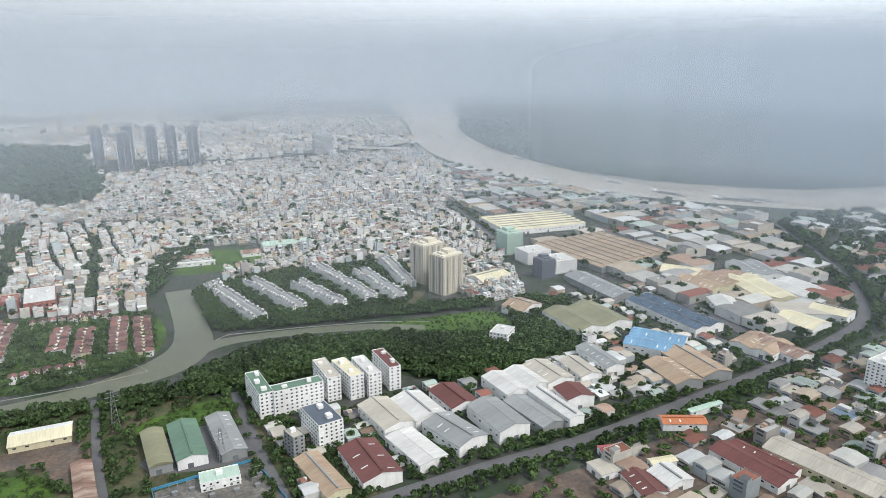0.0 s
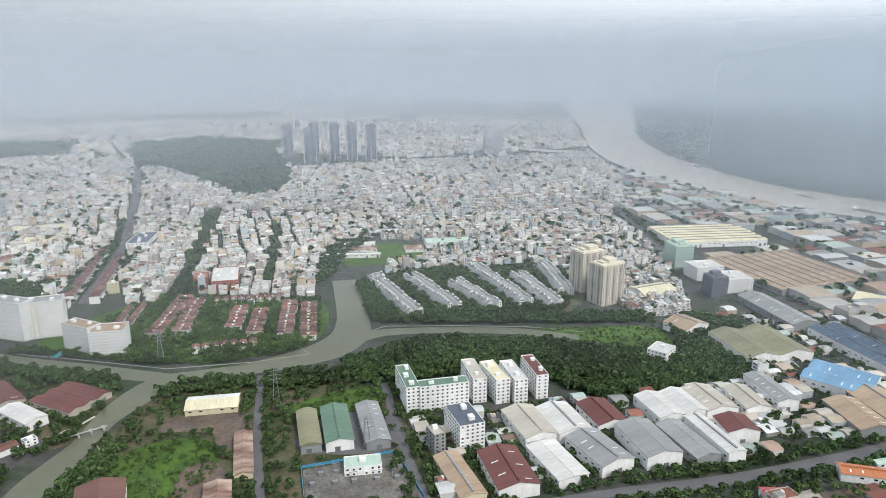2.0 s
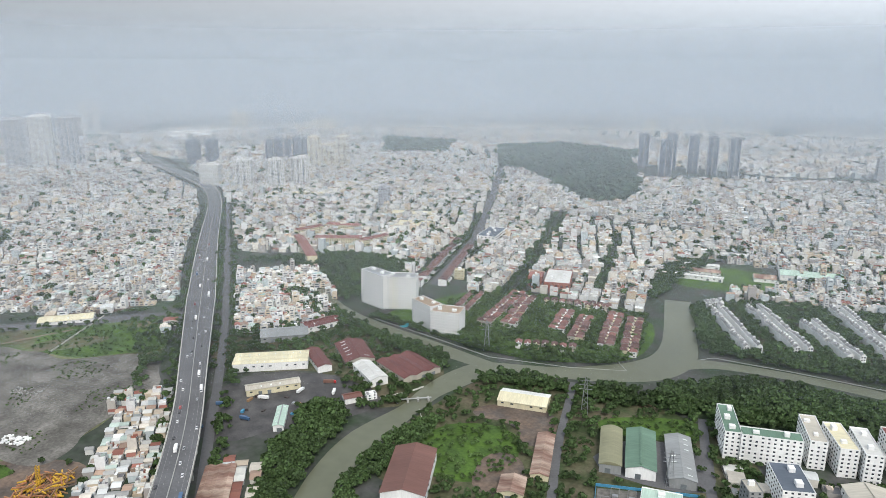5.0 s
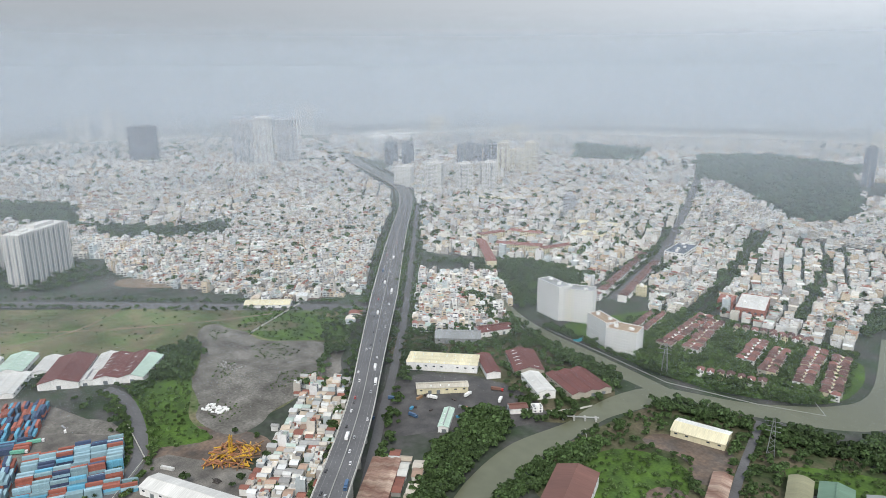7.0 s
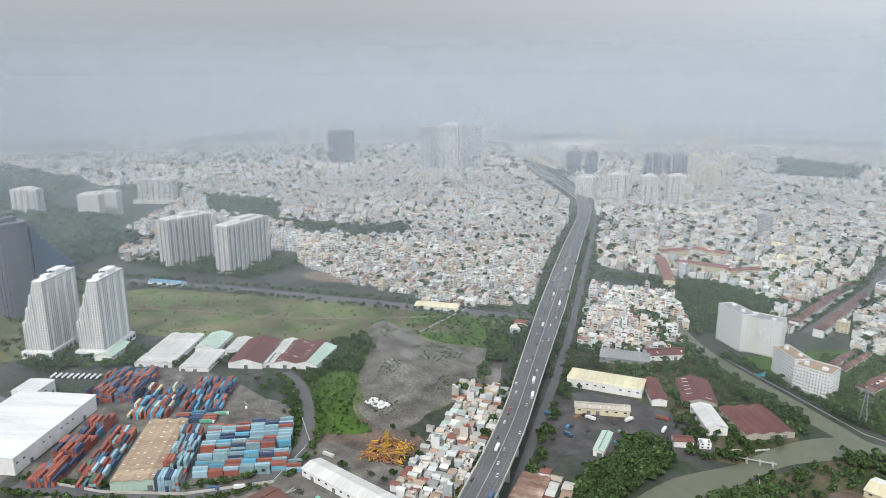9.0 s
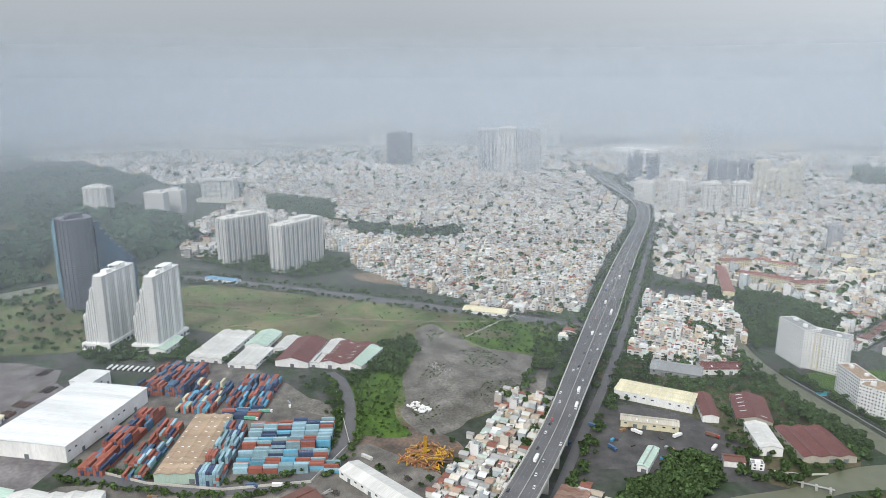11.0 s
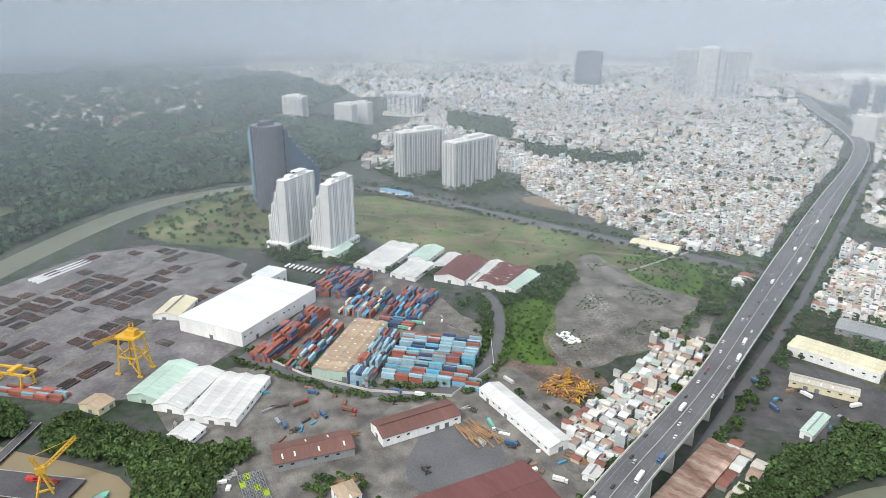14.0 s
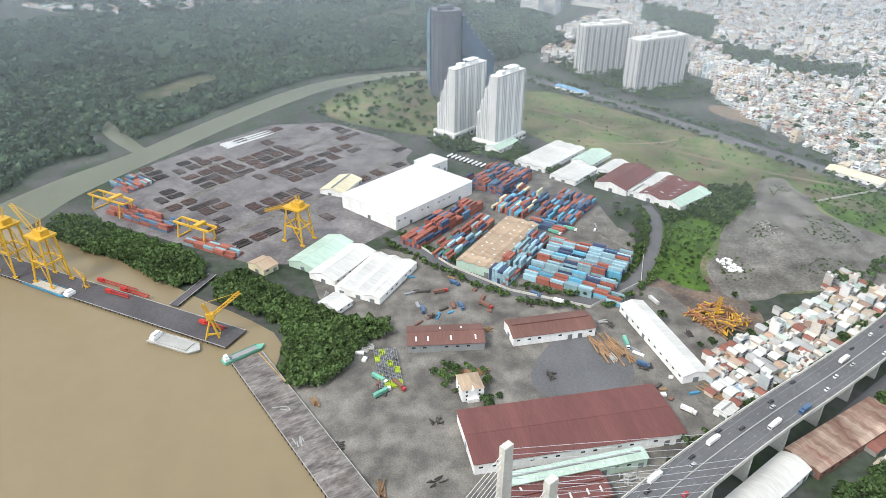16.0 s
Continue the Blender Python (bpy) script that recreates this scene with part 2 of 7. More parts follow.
def strip(name, pts, width, z, material, label, category="road", rounds=2):
    """A road along a line."""
    p = smooth_line(pts, rounds, False)
    d = np.gradient(p, axis=0)
    d /= np.linalg.norm(d, axis=1)[:, None]
    nrm = np.c_[-d[:, 1], d[:, 0]] * width / 2
    v = np.concatenate([np.c_[p + nrm, np.full(len(p), z)], np.c_[p - nrm, np.full(len(p), z)]])
    k = len(p)
    pl = Pile().add(v, [(i + k, i + k + 1, i + 1, i) for i in range(k - 1)])
    return tagged(pl.make(name, material), label, category, kind="structure")


def inside(p, poly):
    p, poly = np.asarray(p, float), np.asarray(poly, float)
    hit = np.zeros(len(p), bool)
    for (x0, y0), (x1, y1) in zip(poly, np.roll(poly, -1, 0)):
        if y0 != y1:
            hit ^= ((y0 > p[:, 1]) != (y1 > p[:, 1])) & (p[:, 0] < (x1 - x0) * (p[:, 1] - y0) / (y1 - y0) + x0)
    return hit


def near_line(p, line, far):
    p, out = np.asarray(p, float), np.zeros(len(p), bool)
    for a, b in zip(np.array(line[:-1], float), np.array(line[1:], float)):
        d = b - a
        k = np.clip((p - a) @ d / (d @ d), 0, 1)
        out |= np.linalg.norm(p - a - k[:, None] * d, axis=1) < far
    return out


def rect(x, y, l, w, rot):
    c, s = math.cos(radians(rot)), math.sin(radians(rot))
    return [(x + u * c - v * s, y + u * s + v * c) for u, v in ((-l / 2, -w / 2), (l / 2, -w / 2), (l / 2, w / 2), (-l / 2, w / 2))]


# ---- the plan: water, woods, fields, streets (metres) ----
RIVER = [(-162, 48), (-205, 6), (-250, -37), (-300, -85), (-335, -112), (-352, -112), (-387, -118), (-411, -162), (-428, -205), (-440, -228), (-452, -255), (-476, -296), (-487, -338), (-508, -392), (-525, -440),
         (-520, -760), (0, -1000), (900, -700), (900, 200), (300, 320), (60, 330), (-60, 300), (-120, 200), (-140, 100)]


def ribbon(pts):
    """The outline of a water course from middle points and widths."""
    p = smooth_line([q[:2] for q in pts], 2, False)
    s = np.r_[0, np.cumsum(np.linalg.norm(np.diff(np.array([q[:2] for q in pts], float), axis=0), axis=1))]
    t = np.r_[0, np.cumsum(np.linalg.norm(np.diff(p, axis=0), axis=1))]
    w = np.interp(t / t[-1], s / s[-1], [q[2] for q in pts]) / 2
    d = np.gradient(p, axis=0)
    d /= np.linalg.norm(d, axis=1)[:, None]
    n = np.c_[-d[:, 1], d[:, 0]] * w[:, None]
    return np.concatenate([p + n, (p - n)[::-1]])


CREEK = ribbon([(-440, -500, 120), (-520, -470, 75), (-610, -462, 58), (-720, -420, 44), (-823, -392, 44), (-953, -350, 46), (-1082, -292, 44), (-1160, -190, 34), (-1190, -90, 26)])
CREEK_ARM = ribbon([(-735, -430, 18), (-785, -495, 24), (-850, -560, 18)])
CANAL = ribbon([(-158, 912, 34), (-121, 770, 38), (-112, 712, 46), (-128, 668, 50), (-165, 638, 40), (-210, 613, 26), (-250, 600, 24), (-282, 582, 36), (-294, 545, 34), (-301, 505, 24), (-298, 470, 20), (-303, 410, 34), (-300, 370, 32), (-284, 312, 28), (-245, 250, 36), (-180, 190, 60), (-120, 150, 90)])
CANAL_ARM = ribbon([(-275, 590, 20), (-330, 599, 24), (-378, 608, 26), (-460, 622, 24), (-530, 645, 20), (-610, 695, 16)])
CANAL_EAST = ribbon([(-110, 700, 30), (-75, 722, 20), (0, 731, 18), (81, 731, 20), (150, 714, 14)])
WATERS = [RIVER, CREEK, CREEK_ARM, CANAL, CANAL_ARM, CANAL_EAST]
FAR_RIVER = [(600, 4900), (536, 3255), (428, 2415), (457, 1941), (609, 1583), (739, 1410), (878, 1287), (1082, 1159), (1600, 1000), (3000, 700), (3000, 1250),
             (1800, 1370), (1420, 1378), (1155, 1373), (942, 1515), (800, 1671), (718, 1888), (655, 2216), (671, 2737), (781, 3206), (1100, 4800)]
FAR_CANAL = [(-640, 4600), (-420, 3300), (-150, 2650), (200, 2330), (440, 2250), (440, 2300), (220, 2390), (-110, 2720), (-370, 3330), (-580, 4600)]
WOOD_EAST = [(1100, 4500), (800, 3206), (690, 2737), (672, 2216), (735, 1890), (815, 1680), (955, 1530), (1165, 1390), (1430, 1395), (2600, 1420), (3400, 2600), (2400, 4200)]
WOOD_WEST = [(-570, -510), (-667, -525), (-735, -480), (-770, -540), (-800, -530), (-770, -460), (-836, -432), (-963, -395), (-1115, -325), (-1205, -180), (-1260, -40), (-1420, 90), (-1750, 40),
             (-1950, -110), (-2400, 20), (-2900, -250), (-2650, -520), (-1990, -330), (-1781, -556), (-1630, -753), (-1480, -1000), (-1150, -1400), (-600, -1100)]
WEST_WORKS = [(-2000, -370), (-1800, -580), (-1650, -775), (-1500, -1020), (-1900, -1600), (-2800, -1500), (-3300, -900), (-2900, -560), (-2640, -540)]
WOOD_DARK = [(-1175, 2373), (-934, 1920), (-790, 1836), (-612, 1636), (-506, 1503), (-428, 1518), (-438, 1711), (-531, 1995), (-600, 2160), (-662, 2480), (-1000, 2560)]
WOOD_BAND = [(-1765, 2449), (-1386, 2424), (-1256, 2119), (-1456, 2011)]
BELT_1 = [(-1548, 384), (-1362, 526), (-1340, 645), (-1239, 595), (-1277, 469), (-1330, 400), (-1466, 396)]
BELT_2 = [(-1959, 314), (-1741, 462), (-1474, 386), (-1600, 330), (-1717, 271)]
GAP_GREEN = [(-817, 720), (-760, 800), (-700, 860), (-640, 880), (-560, 860), (-520, 780), (-542, 665), (-580, 700), (-680, 770), (-757, 767)]
WOOD_MID = [(-105, 640), (-20, 705), (87, 697), (250, 668), (262, 760), (300, 790), (345, 770), (335, 640), (300, 610), (230, 588), (150, 562), (100, 600), (20, 612), (-60, 585), (-110, 600)]
MANGROVE_1 = [(-467, -218), (-491, -240), (-506, -272), (-522, -321), (-547, -384), (-548, -410), (-520, -412), (-505, -389), (-484, -338), (-474, -301), (-450, -261), (-438, -233), (-448, -221)]
MANGROVE_2 = [(-449, -202), (-466, -198), (-471, -181), (-447, -141), (-432, -106), (-413, -82), (-419, -46), (-405, -39), (-386, -57), (-360, -61), (-334, -76), (-333, -91), (-346, -107), (-386, -116), (-403, -130), (-418, -165), (-425, -190)]
CANALSIDE = [(-391, 415), (-379, 431), (-356, 440), (-332, 420), (-326, 394), (-318, 360), (-300, 310), (-235, 215), (-250, 200), (-330, 300), (-365, 355), (-362, 371), (-370, 393)]
CANALSIDE_E = [(-283, 350), (-280, 448), (-260, 470), (-255, 400), (-262, 340), (-230, 300), (-245, 290)]
FIELD = [(-1120, 60), (-1010, 175), (-845, 368), (-715, 500), (-655, 470), (-600, 425), (-545, 370), (-500, 250), (-560, 165), (-640, 190), (-720, 250), (-800, 130), (-880, 50), (-1000, -60)]
LOT = [(-495, 228), (-551, 218), (-575, 236), (-598, 242), (-630, 250), (-653, 267), (-700, 296), (-773, 318), (-782, 350), (-745, 352), (-727, 364), (-690, 360), (-673, 372), (-640, 408), (-602, 430), (-572, 398), (-540, 380), (-528, 338), (-519, 282), (-500, 262)]
LUSH_FIELD = [(-520, 180), (-547, 150), (-606, 176), (-660, 205), (-735, 255), (-745, 300), (-700, 296), (-653, 262), (-600, 238), (-551, 212), (-500, 222)]
LUSH_EAST = [(-747, 361), (-784, 398), (-757, 447), (-659, 478), (-609, 437), (-640, 412), (-673, 372), (-720, 362)]
STEEL_YARD = [(-560, -400), (-640, -405), (-722, -394), (-911, -276), (-815, -95), (-750, -100), (-690, -30), (-560, -80), (-480, -150), (-520, -280)]
BOX_YARD = [(-570, -80), (-640, -20), (-770, 20), (-740, 95), (-640, 145), (-520, 165), (-480, 130), (-470, 50), (-520, -30)]
PORT_YARD = [(-520, -110), (-545, -60), (-470, 60), (-480, 130), (-520, 170), (-470, 200), (-440, 220), (-380, 215), (-290, 180), (-170, 60), (-245, -35), (-345, -135), (-365, -130), (-330, -90), (-400, -45), (-460, -130)]
TRUCK_YARD = [(-500, 420), (-430, 490), (-330, 480), (-330, 430), (-375, 380), (-400, 330), (-440, 330)]
INNER_FIELD = [(-225, 1075), (-94, 1130), (-30, 1060), (-60, 1010), (-183, 970)]
GREEN_BANK = [(80, 716), (150, 705), (255, 675), (255, 755), (180, 748), (81, 735)]
SOUTH_BANK = [(-255, 600), (-130, 600), (-60, 580), (-20, 560), (60, 420), (60, 380), (-240, 340), (-290, 400), (-280, 540)]
PLAIN_W = [(-1230, -40), (-1130, 40), (-1000, -60), (-880, 40), (-840, -60), (-915, -280), (-1050, -250), (-1150, -160)]
BRIDGE = [(20, -80), (-153, 66), (-280, 173), (-401, 299), (-533, 415), (-736, 595), (-974, 810), (-1216, 1040), (-1392, 1176), (-1640, 1284), (-1860, 1370), (-2150, 1520)]
BIG_ROAD = [(-1240, -60), (-1164, 31), (-1042, 174), (-930, 288), (-815, 399), (-715, 505), (-650, 545)]
FACTORY_ROAD = [(30, 385), (139, 418), (215, 434), (289, 458), (382, 492), (513, 542), (605, 584), (677, 622), (723, 673), (800, 800), (900, 1100)]
FACTORY_ROAD_2 = [(480, 540), (472, 620), (440, 735), (395, 862), (365, 1000), (340, 1080), (330, 1400)]
FACTORY_ROAD_3 = [(520, 560), (505, 700), (470, 840), (440, 930), (600, 1050)]
SIDE_ROAD = [(-345, 262), (-430, 345), (-514, 431), (-664, 574), (-860, 750), (-1034, 909), (-1200, 1060)]
AVENUE = [(-480, 800), (-525, 960), (-565, 1090), (-700, 1400), (-870, 1780), (-1028, 2116)]
LANE_1 = [(-188, 600), (-182, 580), (-158, 487), (-131, 408), (-110, 340)]
LANE_2 = [(-60, 590), (-54, 565), (-31, 476), (-8, 405), (20, 340)]
YARD_ROAD = [(-560, -70), (-521, -21), (-475, 55), (-470, 110), (-500, 150), (-560, 175), (-640, 190), (-675, 181)]
BRIDGE_GREEN = [(-610, 490), (-500, 640), (-320, 590), (-295, 480), (-340, 440), (-420, 500), (-500, 430), (-570, 460)]
VILLA_GARDEN = [(-480, 650), (-395, 640), (-280, 622), (-215, 640), (-150, 680), (-145, 760), (-175, 835), (-400, 835), (-440, 760)]
FOOT = []
MAROON_ROWS = [[(-500, 800), (-575, 1040)], [(-466, 800), (-530, 1000)]]


gr = Pile()
ring = [(5200 * math.cos(k * math.pi / 24), 5200 * math.sin(k * math.pi / 24), 0) for k in range(48)]
gr.add(ring + [(0, 0, 0)], tris=[(k, (k + 1) % 48, 48) for k in range(48)])
tagged(gr.make("ground", CITY_GROUND), "flat grey-green city ground reaching the hazy horizon", "ground", kind="structure")
sheet("ground_wood_east", WOOD_EAST, 0.10, FOREST_FLOOR, "dark wooded ground beyond the far river")
sheet("ground_wood_west", WOOD_WEST, 0.10, FOREST_FLOOR, "dark mangrove ground beyond the creek")
sheet("ground_wood_dark", WOOD_DARK, 0.10, FOREST_FLOOR, "dark wooded ground among the far houses")
sheet("ground_wood_mid", WOOD_MID, 0.10, FOREST_FLOOR, "dark wooded ground beside the canal")
sheet("ground_south_bank", SOUTH_BANK, 0.08, GRASS, "rough grass south of the canal")
sheet("ground_bridge_green", BRIDGE_GREEN, 0.06, GRASS, "overgrown ground between the bridge and the canal")
sheet("ground_villa_garden", VILLA_GARDEN, 0.06, LUSH, "green gardens between the villas")
sheet("ground_row_garden", [(-130, 905), (-90, 750), (60, 765), (160, 790), (190, 900), (150, 1000), (-60, 970)], 0.06, GRASS, "green strips between the row houses")
sheet("ground_roadside", [(60, 345), (140, 385), (230, 405), (420, 470), (640, 560), (700, 540), (560, 390), (420, 300), (200, 310)], 0.06, DARK_EARTH, "brown dusty ground between roadside sheds")
sheet("ground_field", FIELD, 0.10, FIELD_GRASS, "open scrubby field of grass and bare earth")
sheet("ground_plain", PLAIN_W, 0.10, FIELD_GRASS, "green marshy plain beside the creek")
sheet("ground_lush_1", LUSH_FIELD, 0.14, LUSH, "lush bright grass round the gravel lot")
sheet("ground_lush_2", LUSH_EAST, 0.14, LUSH, "lush grass and scrub beside the gravel lot")
sheet("ground_pond", [(-815, 425), (-858, 492), (-812, 545), (-755, 508)], 0.24, DARK_EARTH, "dark cleared plot beside the main road", rounds=1)
sheet("ground_lot", LOT, 0.16, GRAVEL, "cleared grey gravel lot in the field")
sheet("ground_green_bank", GREEN_BANK, 0.14, LUSH, "bright green overgrown end of the canal")
sheet("ground_inner_field", INNER_FIELD, 0.12, LUSH, "walled green field among houses")
sheet("ground_steel_yard", STEEL_YARD, 0.12, YARD_DARK, "dark grey steel storage yard", rounds=1)
sheet("ground_box_yard", BOX_YARD, 0.14, YARD, "grey tarmac container yard", rounds=1)
sheet("ground_port_yard", PORT_YARD, 0.16, YARD, "worn grey tarmac port yard", rounds=1)
sheet("ground_truck_yard", TRUCK_YARD, 0.16, mat("dark_yard_tarmac", (0.062, 0.06, 0.062), 0.85, 0, 0.25, 0.03, 0.7, other=(0.095, 0.092, 0.09)), "grey tarmac truck yard beside the bridge", rounds=1)
sheet("ground_meadow_1", [(-145, 545), (-65, 588), (-50, 560), (-60, 540), (-131, 518)], 0.16, LUSH, "bright green meadow")
sheet("ground_meadow_2", [(-255, 470), (-195, 487), (-172, 440), (-180, 398), (-228, 380), (-262, 420)], 0.16, LUSH, "bright green overgrown plot")
sheet("ground_shed_yard", [(-128, 462), (-112, 525), (-42, 538), (-26, 478), (-60, 460)], 0.22, ASPHALT, "dark tarmac round the green sheds", rounds=1)
sheet("ground_plot_2", [(-205, 440), (-172, 450), (-150, 400), (-190, 380)], 0.21, DARK_EARTH, "dark bare earth plot")
sheet("ground_plot", [(-240, 520), (-175, 535), (-160, 480), (-180, 460), (-200, 495), (-250, 485)], 0.2, DARK_EARTH, "dark bare earth plot")
sheet("ground_earth_1", [(-1075, 330), (-1010, 405), (-935, 425), (-960, 370), (-1030, 300)], 0.2, EARTH, "bare brown building plot")
sheet("ground_earth_2", [(445, 900), (520, 850), (570, 880), (600, 1000), (520, 1010)], 0.2, EARTH, "bare brown earth beside the factories")
sheet("ground_earth_3", [(-520, 120), (-480, 190), (-440, 240), (-480, 260), (-560, 200), (-590, 170)], 0.13, DARK_EARTH, "dark muddy ground")
sheet("water_river", RIVER, 0.30, RIVER_WATER, "wide muddy brown river", "river", rounds=1)
def course(name, outline, z, label, category):
    """A strip of water between two banks."""
    k = len(outline) // 2
    v = np.c_[outline, np.full(2 * k, z)]
    return tagged(Pile().add(v, [(i, 2 * k - 1 - i, 2 * k - 2 - i, i + 1) for i in range(k - 1)]).make(name, CANAL_WATER), label, category, kind="structure")


course("water_creek", CREEK, 0.22, "grey-green winding creek", "creek")
course("water_creek_arm", CREEK_ARM, 0.24, "grey-green arm of the creek", "creek")
course("water_canal", CANAL, 0.24, "calm olive-green canal", "canal")
course("water_canal_arm", CANAL_ARM, 0.26, "calm olive-green side canal", "canal")
course("water_canal_east", CANAL_EAST, 0.28, "narrow olive-green canal arm", "canal")
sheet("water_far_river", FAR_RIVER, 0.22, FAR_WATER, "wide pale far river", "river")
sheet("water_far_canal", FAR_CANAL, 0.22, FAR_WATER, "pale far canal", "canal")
for n_, (line, wd) in enumerate(((BIG_ROAD, 26), (FACTORY_ROAD, 15), (FACTORY_ROAD_2, 12), (FACTORY_ROAD_3, 16), (SIDE_ROAD, 9), (AVENUE, 18), (LANE_1, 7), (LANE_2, 8), (YARD_ROAD, 12))):
    strip("road_%d" % (n_ + 1), line, wd, 0.34 + 0.02 * n_, ASPHALT, "worn grey asphalt road")


# ---- bridge ----
def along(line, step):
    p = smooth_line(line, 3, False)
    d = np.r_[0, np.cumsum(np.linalg.norm(np.diff(p, axis=0), axis=1))]
    s = np.arange(0, d[-1], step)
    return np.c_[np.interp(s, d, p[:, 0]), np.interp(s, d, p[:, 1])], s


DECK, DECK_S = along(BRIDGE, 10.0)
DECK_S = DECK_S - DECK_S[np.argmin(np.linalg.norm(DECK - (-153, 66), axis=1))]
DECK_Z = np.where(DECK_S < 0, 42 + 0 * DECK_S, np.maximum(42 - 0.045 * DECK_S, 6.5))
DECK_Z = np.convolve(np.r_[[DECK_Z[0]] * 5, DECK_Z, [DECK_Z[-1]] * 5], np.ones(11) / 11, "valid")
DECK_W = np.interp(DECK_S, [0, 420, 740, 900, 1300], [25, 25.5, 37, 36, 30])
DECK_D = np.gradient(DECK, axis=0)
DECK_D /= np.linalg.norm(DECK_D, axis=1)[:, None]
DECK_N = np.c_[-DECK_D[:, 1], DECK_D[:, 0]]


def deck_strip(o0, o1, z0, z1, rel=False):
    """A long bar on the deck between two offsets from its middle (rel: measured in from the left edge if above 0, else from the right)."""
    side = lambda o: (np.sign(o) * DECK_W / 2 - o)[:, None] if rel else o  # noqa: E731
    a, b = DECK + DECK_N * side(o0), DECK + DECK_N * side(o1)
    k = len(DECK)
    v = np.concatenate([np.c_[a, DECK_Z + z0], np.c_[b, DECK_Z + z0], np.c_[b, DECK_Z + z1], np.c_[a, DECK_Z + z1]])
    q = [(i + m * k, i + 1 + m * k, i + 1 + (m + 1) % 4 * k, i + (m + 1) % 4 * k) for i in range(k - 1) for m in range(4)]
    return v, q


bridge = place("bridge", 0, 0, 0, "long elevated concrete highway bridge with dark asphalt lanes", "bridge")
Pile().add(*deck_strip(0.0001, -0.0001, -1.6, 0.0, True)).make("deck", PALE_CONCRETE, bridge)
Pile().add(*deck_strip(0.9, -0.9, 0.0, 0.06, True)).make("carriageway", ASPHALT, bridge, "dark grey asphalt")
for o in (0.0001, -0.0001):
    Pile().add(*deck_strip(o, o * 6000, 0.0, 1.1, True)).make("parapet", PALE_CONCRETE, bridge)
Pile().add(*deck_strip(0.3, -0.3, 0.06, 0.9)).make("median", CONCRETE, bridge)
for o in (-8.2, 8.2):
    Pile().add(*deck_strip(o - 0.08, o + 0.08, 0.062, 0.075)).make("edge_line", PAINT, bridge, "white edge line")
dash = Pile()
for o in (-5.0, 5.0, -10.8, 10.8):
    for i in range(0, len(DECK) - 1):
        p = DECK[i] + DECK_N[i] * o
        dash.box(p[0], p[1], DECK_Z[i] + 0.062, 4.0, 0.22, 0.015, math.degrees(math.atan2(DECK_D[i, 1], DECK_D[i, 0])))
dash.make("lane_dashes", PAINT, bridge, "white lane dashes")["kind"] = "stuff"
for i in range(2, len(DECK), 4):
    if 9 < DECK_Z[i] < 41.5:
        h = DECK_Z[i] - 1.6
        pl = Pile()
        a = math.degrees(math.atan2(DECK_N[i, 1], DECK_N[i, 0]))
        w0, w1 = 15.0, DECK_W[i] * 0.8
        v = [(u, w, z) for z, hw in ((0, w0 / 2), (h - 5, w0 / 2), (h - 1.5, w1 / 2), (h, w1 / 2)) for u, w in ((-hw, -1.1), (hw, -1.1), (hw, 1.1), (-hw, 1.1))]
        pl.add(v, [(4 * m + j, 4 * m + (j + 1) % 4, 4 * m + 4 + (j + 1) % 4, 4 * m + 4 + j) for m in range(3) for j in range(4)] + [(12, 13, 14, 15)])
        ob = pl.make("pier", PALE_CONCRETE, bridge)
        ob.matrix_basis = pose(DECK[i, 0], DECK[i, 1], 0, 0, 0, a)
pylon_at = int(np.argmin(np.abs(DECK_S)))
for sgn in (-1, 1):
    p = DECK[pylon_at] + DECK_N[pylon_at] * sgn * 10.5
    pl = Pile()
    ang = math.atan2(DECK_D[pylon_at, 1], DECK_D[pylon_at, 0])
    v = [(x, y, z) for z, s in ((0, 4.6), (40, 3.6), (132, 2.3), (136, 2.3)) for x, y in ((-s, -s * 0.6), (s, -s * 0.6), (s, s * 0.6), (-s, s * 0.6))]
    pl.add(v, [(4 * m + j, 4 * m + (j + 1) % 4, 4 * m + 4 + (j + 1) % 4, 4 * m + 4 + j) for m in range(3) for j in range(4)] + [(12, 13, 14, 15)])
    ob = pl.make("pylon", PALE_CONCRETE, bridge, "pale concrete cable pylon")
    ob.matrix_basis = pose(p[0], p[1], 0, 0, 0, math.degrees(ang))
    for j in range(16):
        i = pylon_at + 2 + j
        if i < len(DECK):
            q = DECK[i] + DECK_N[i] * sgn * 11.6
            Pile().tube((p[0], p[1], 134 - 3.0 * (15 - j)), (q[0], q[1], DECK_Z[i] + 0.6), 0.11, n=5).make("cable", CABLE, bridge)
        i = pylon_at - 2 - j
        if i >= 0:
            q = DECK[i] + DECK_N[i] * sgn * 11.6
            Pile().tube((p[0], p[1], 134 - 3.0 * (15 - j)), (q[0], q[1], DECK_Z[i] + 0.6), 0.11, n=5).make("cable", CABLE, bridge)


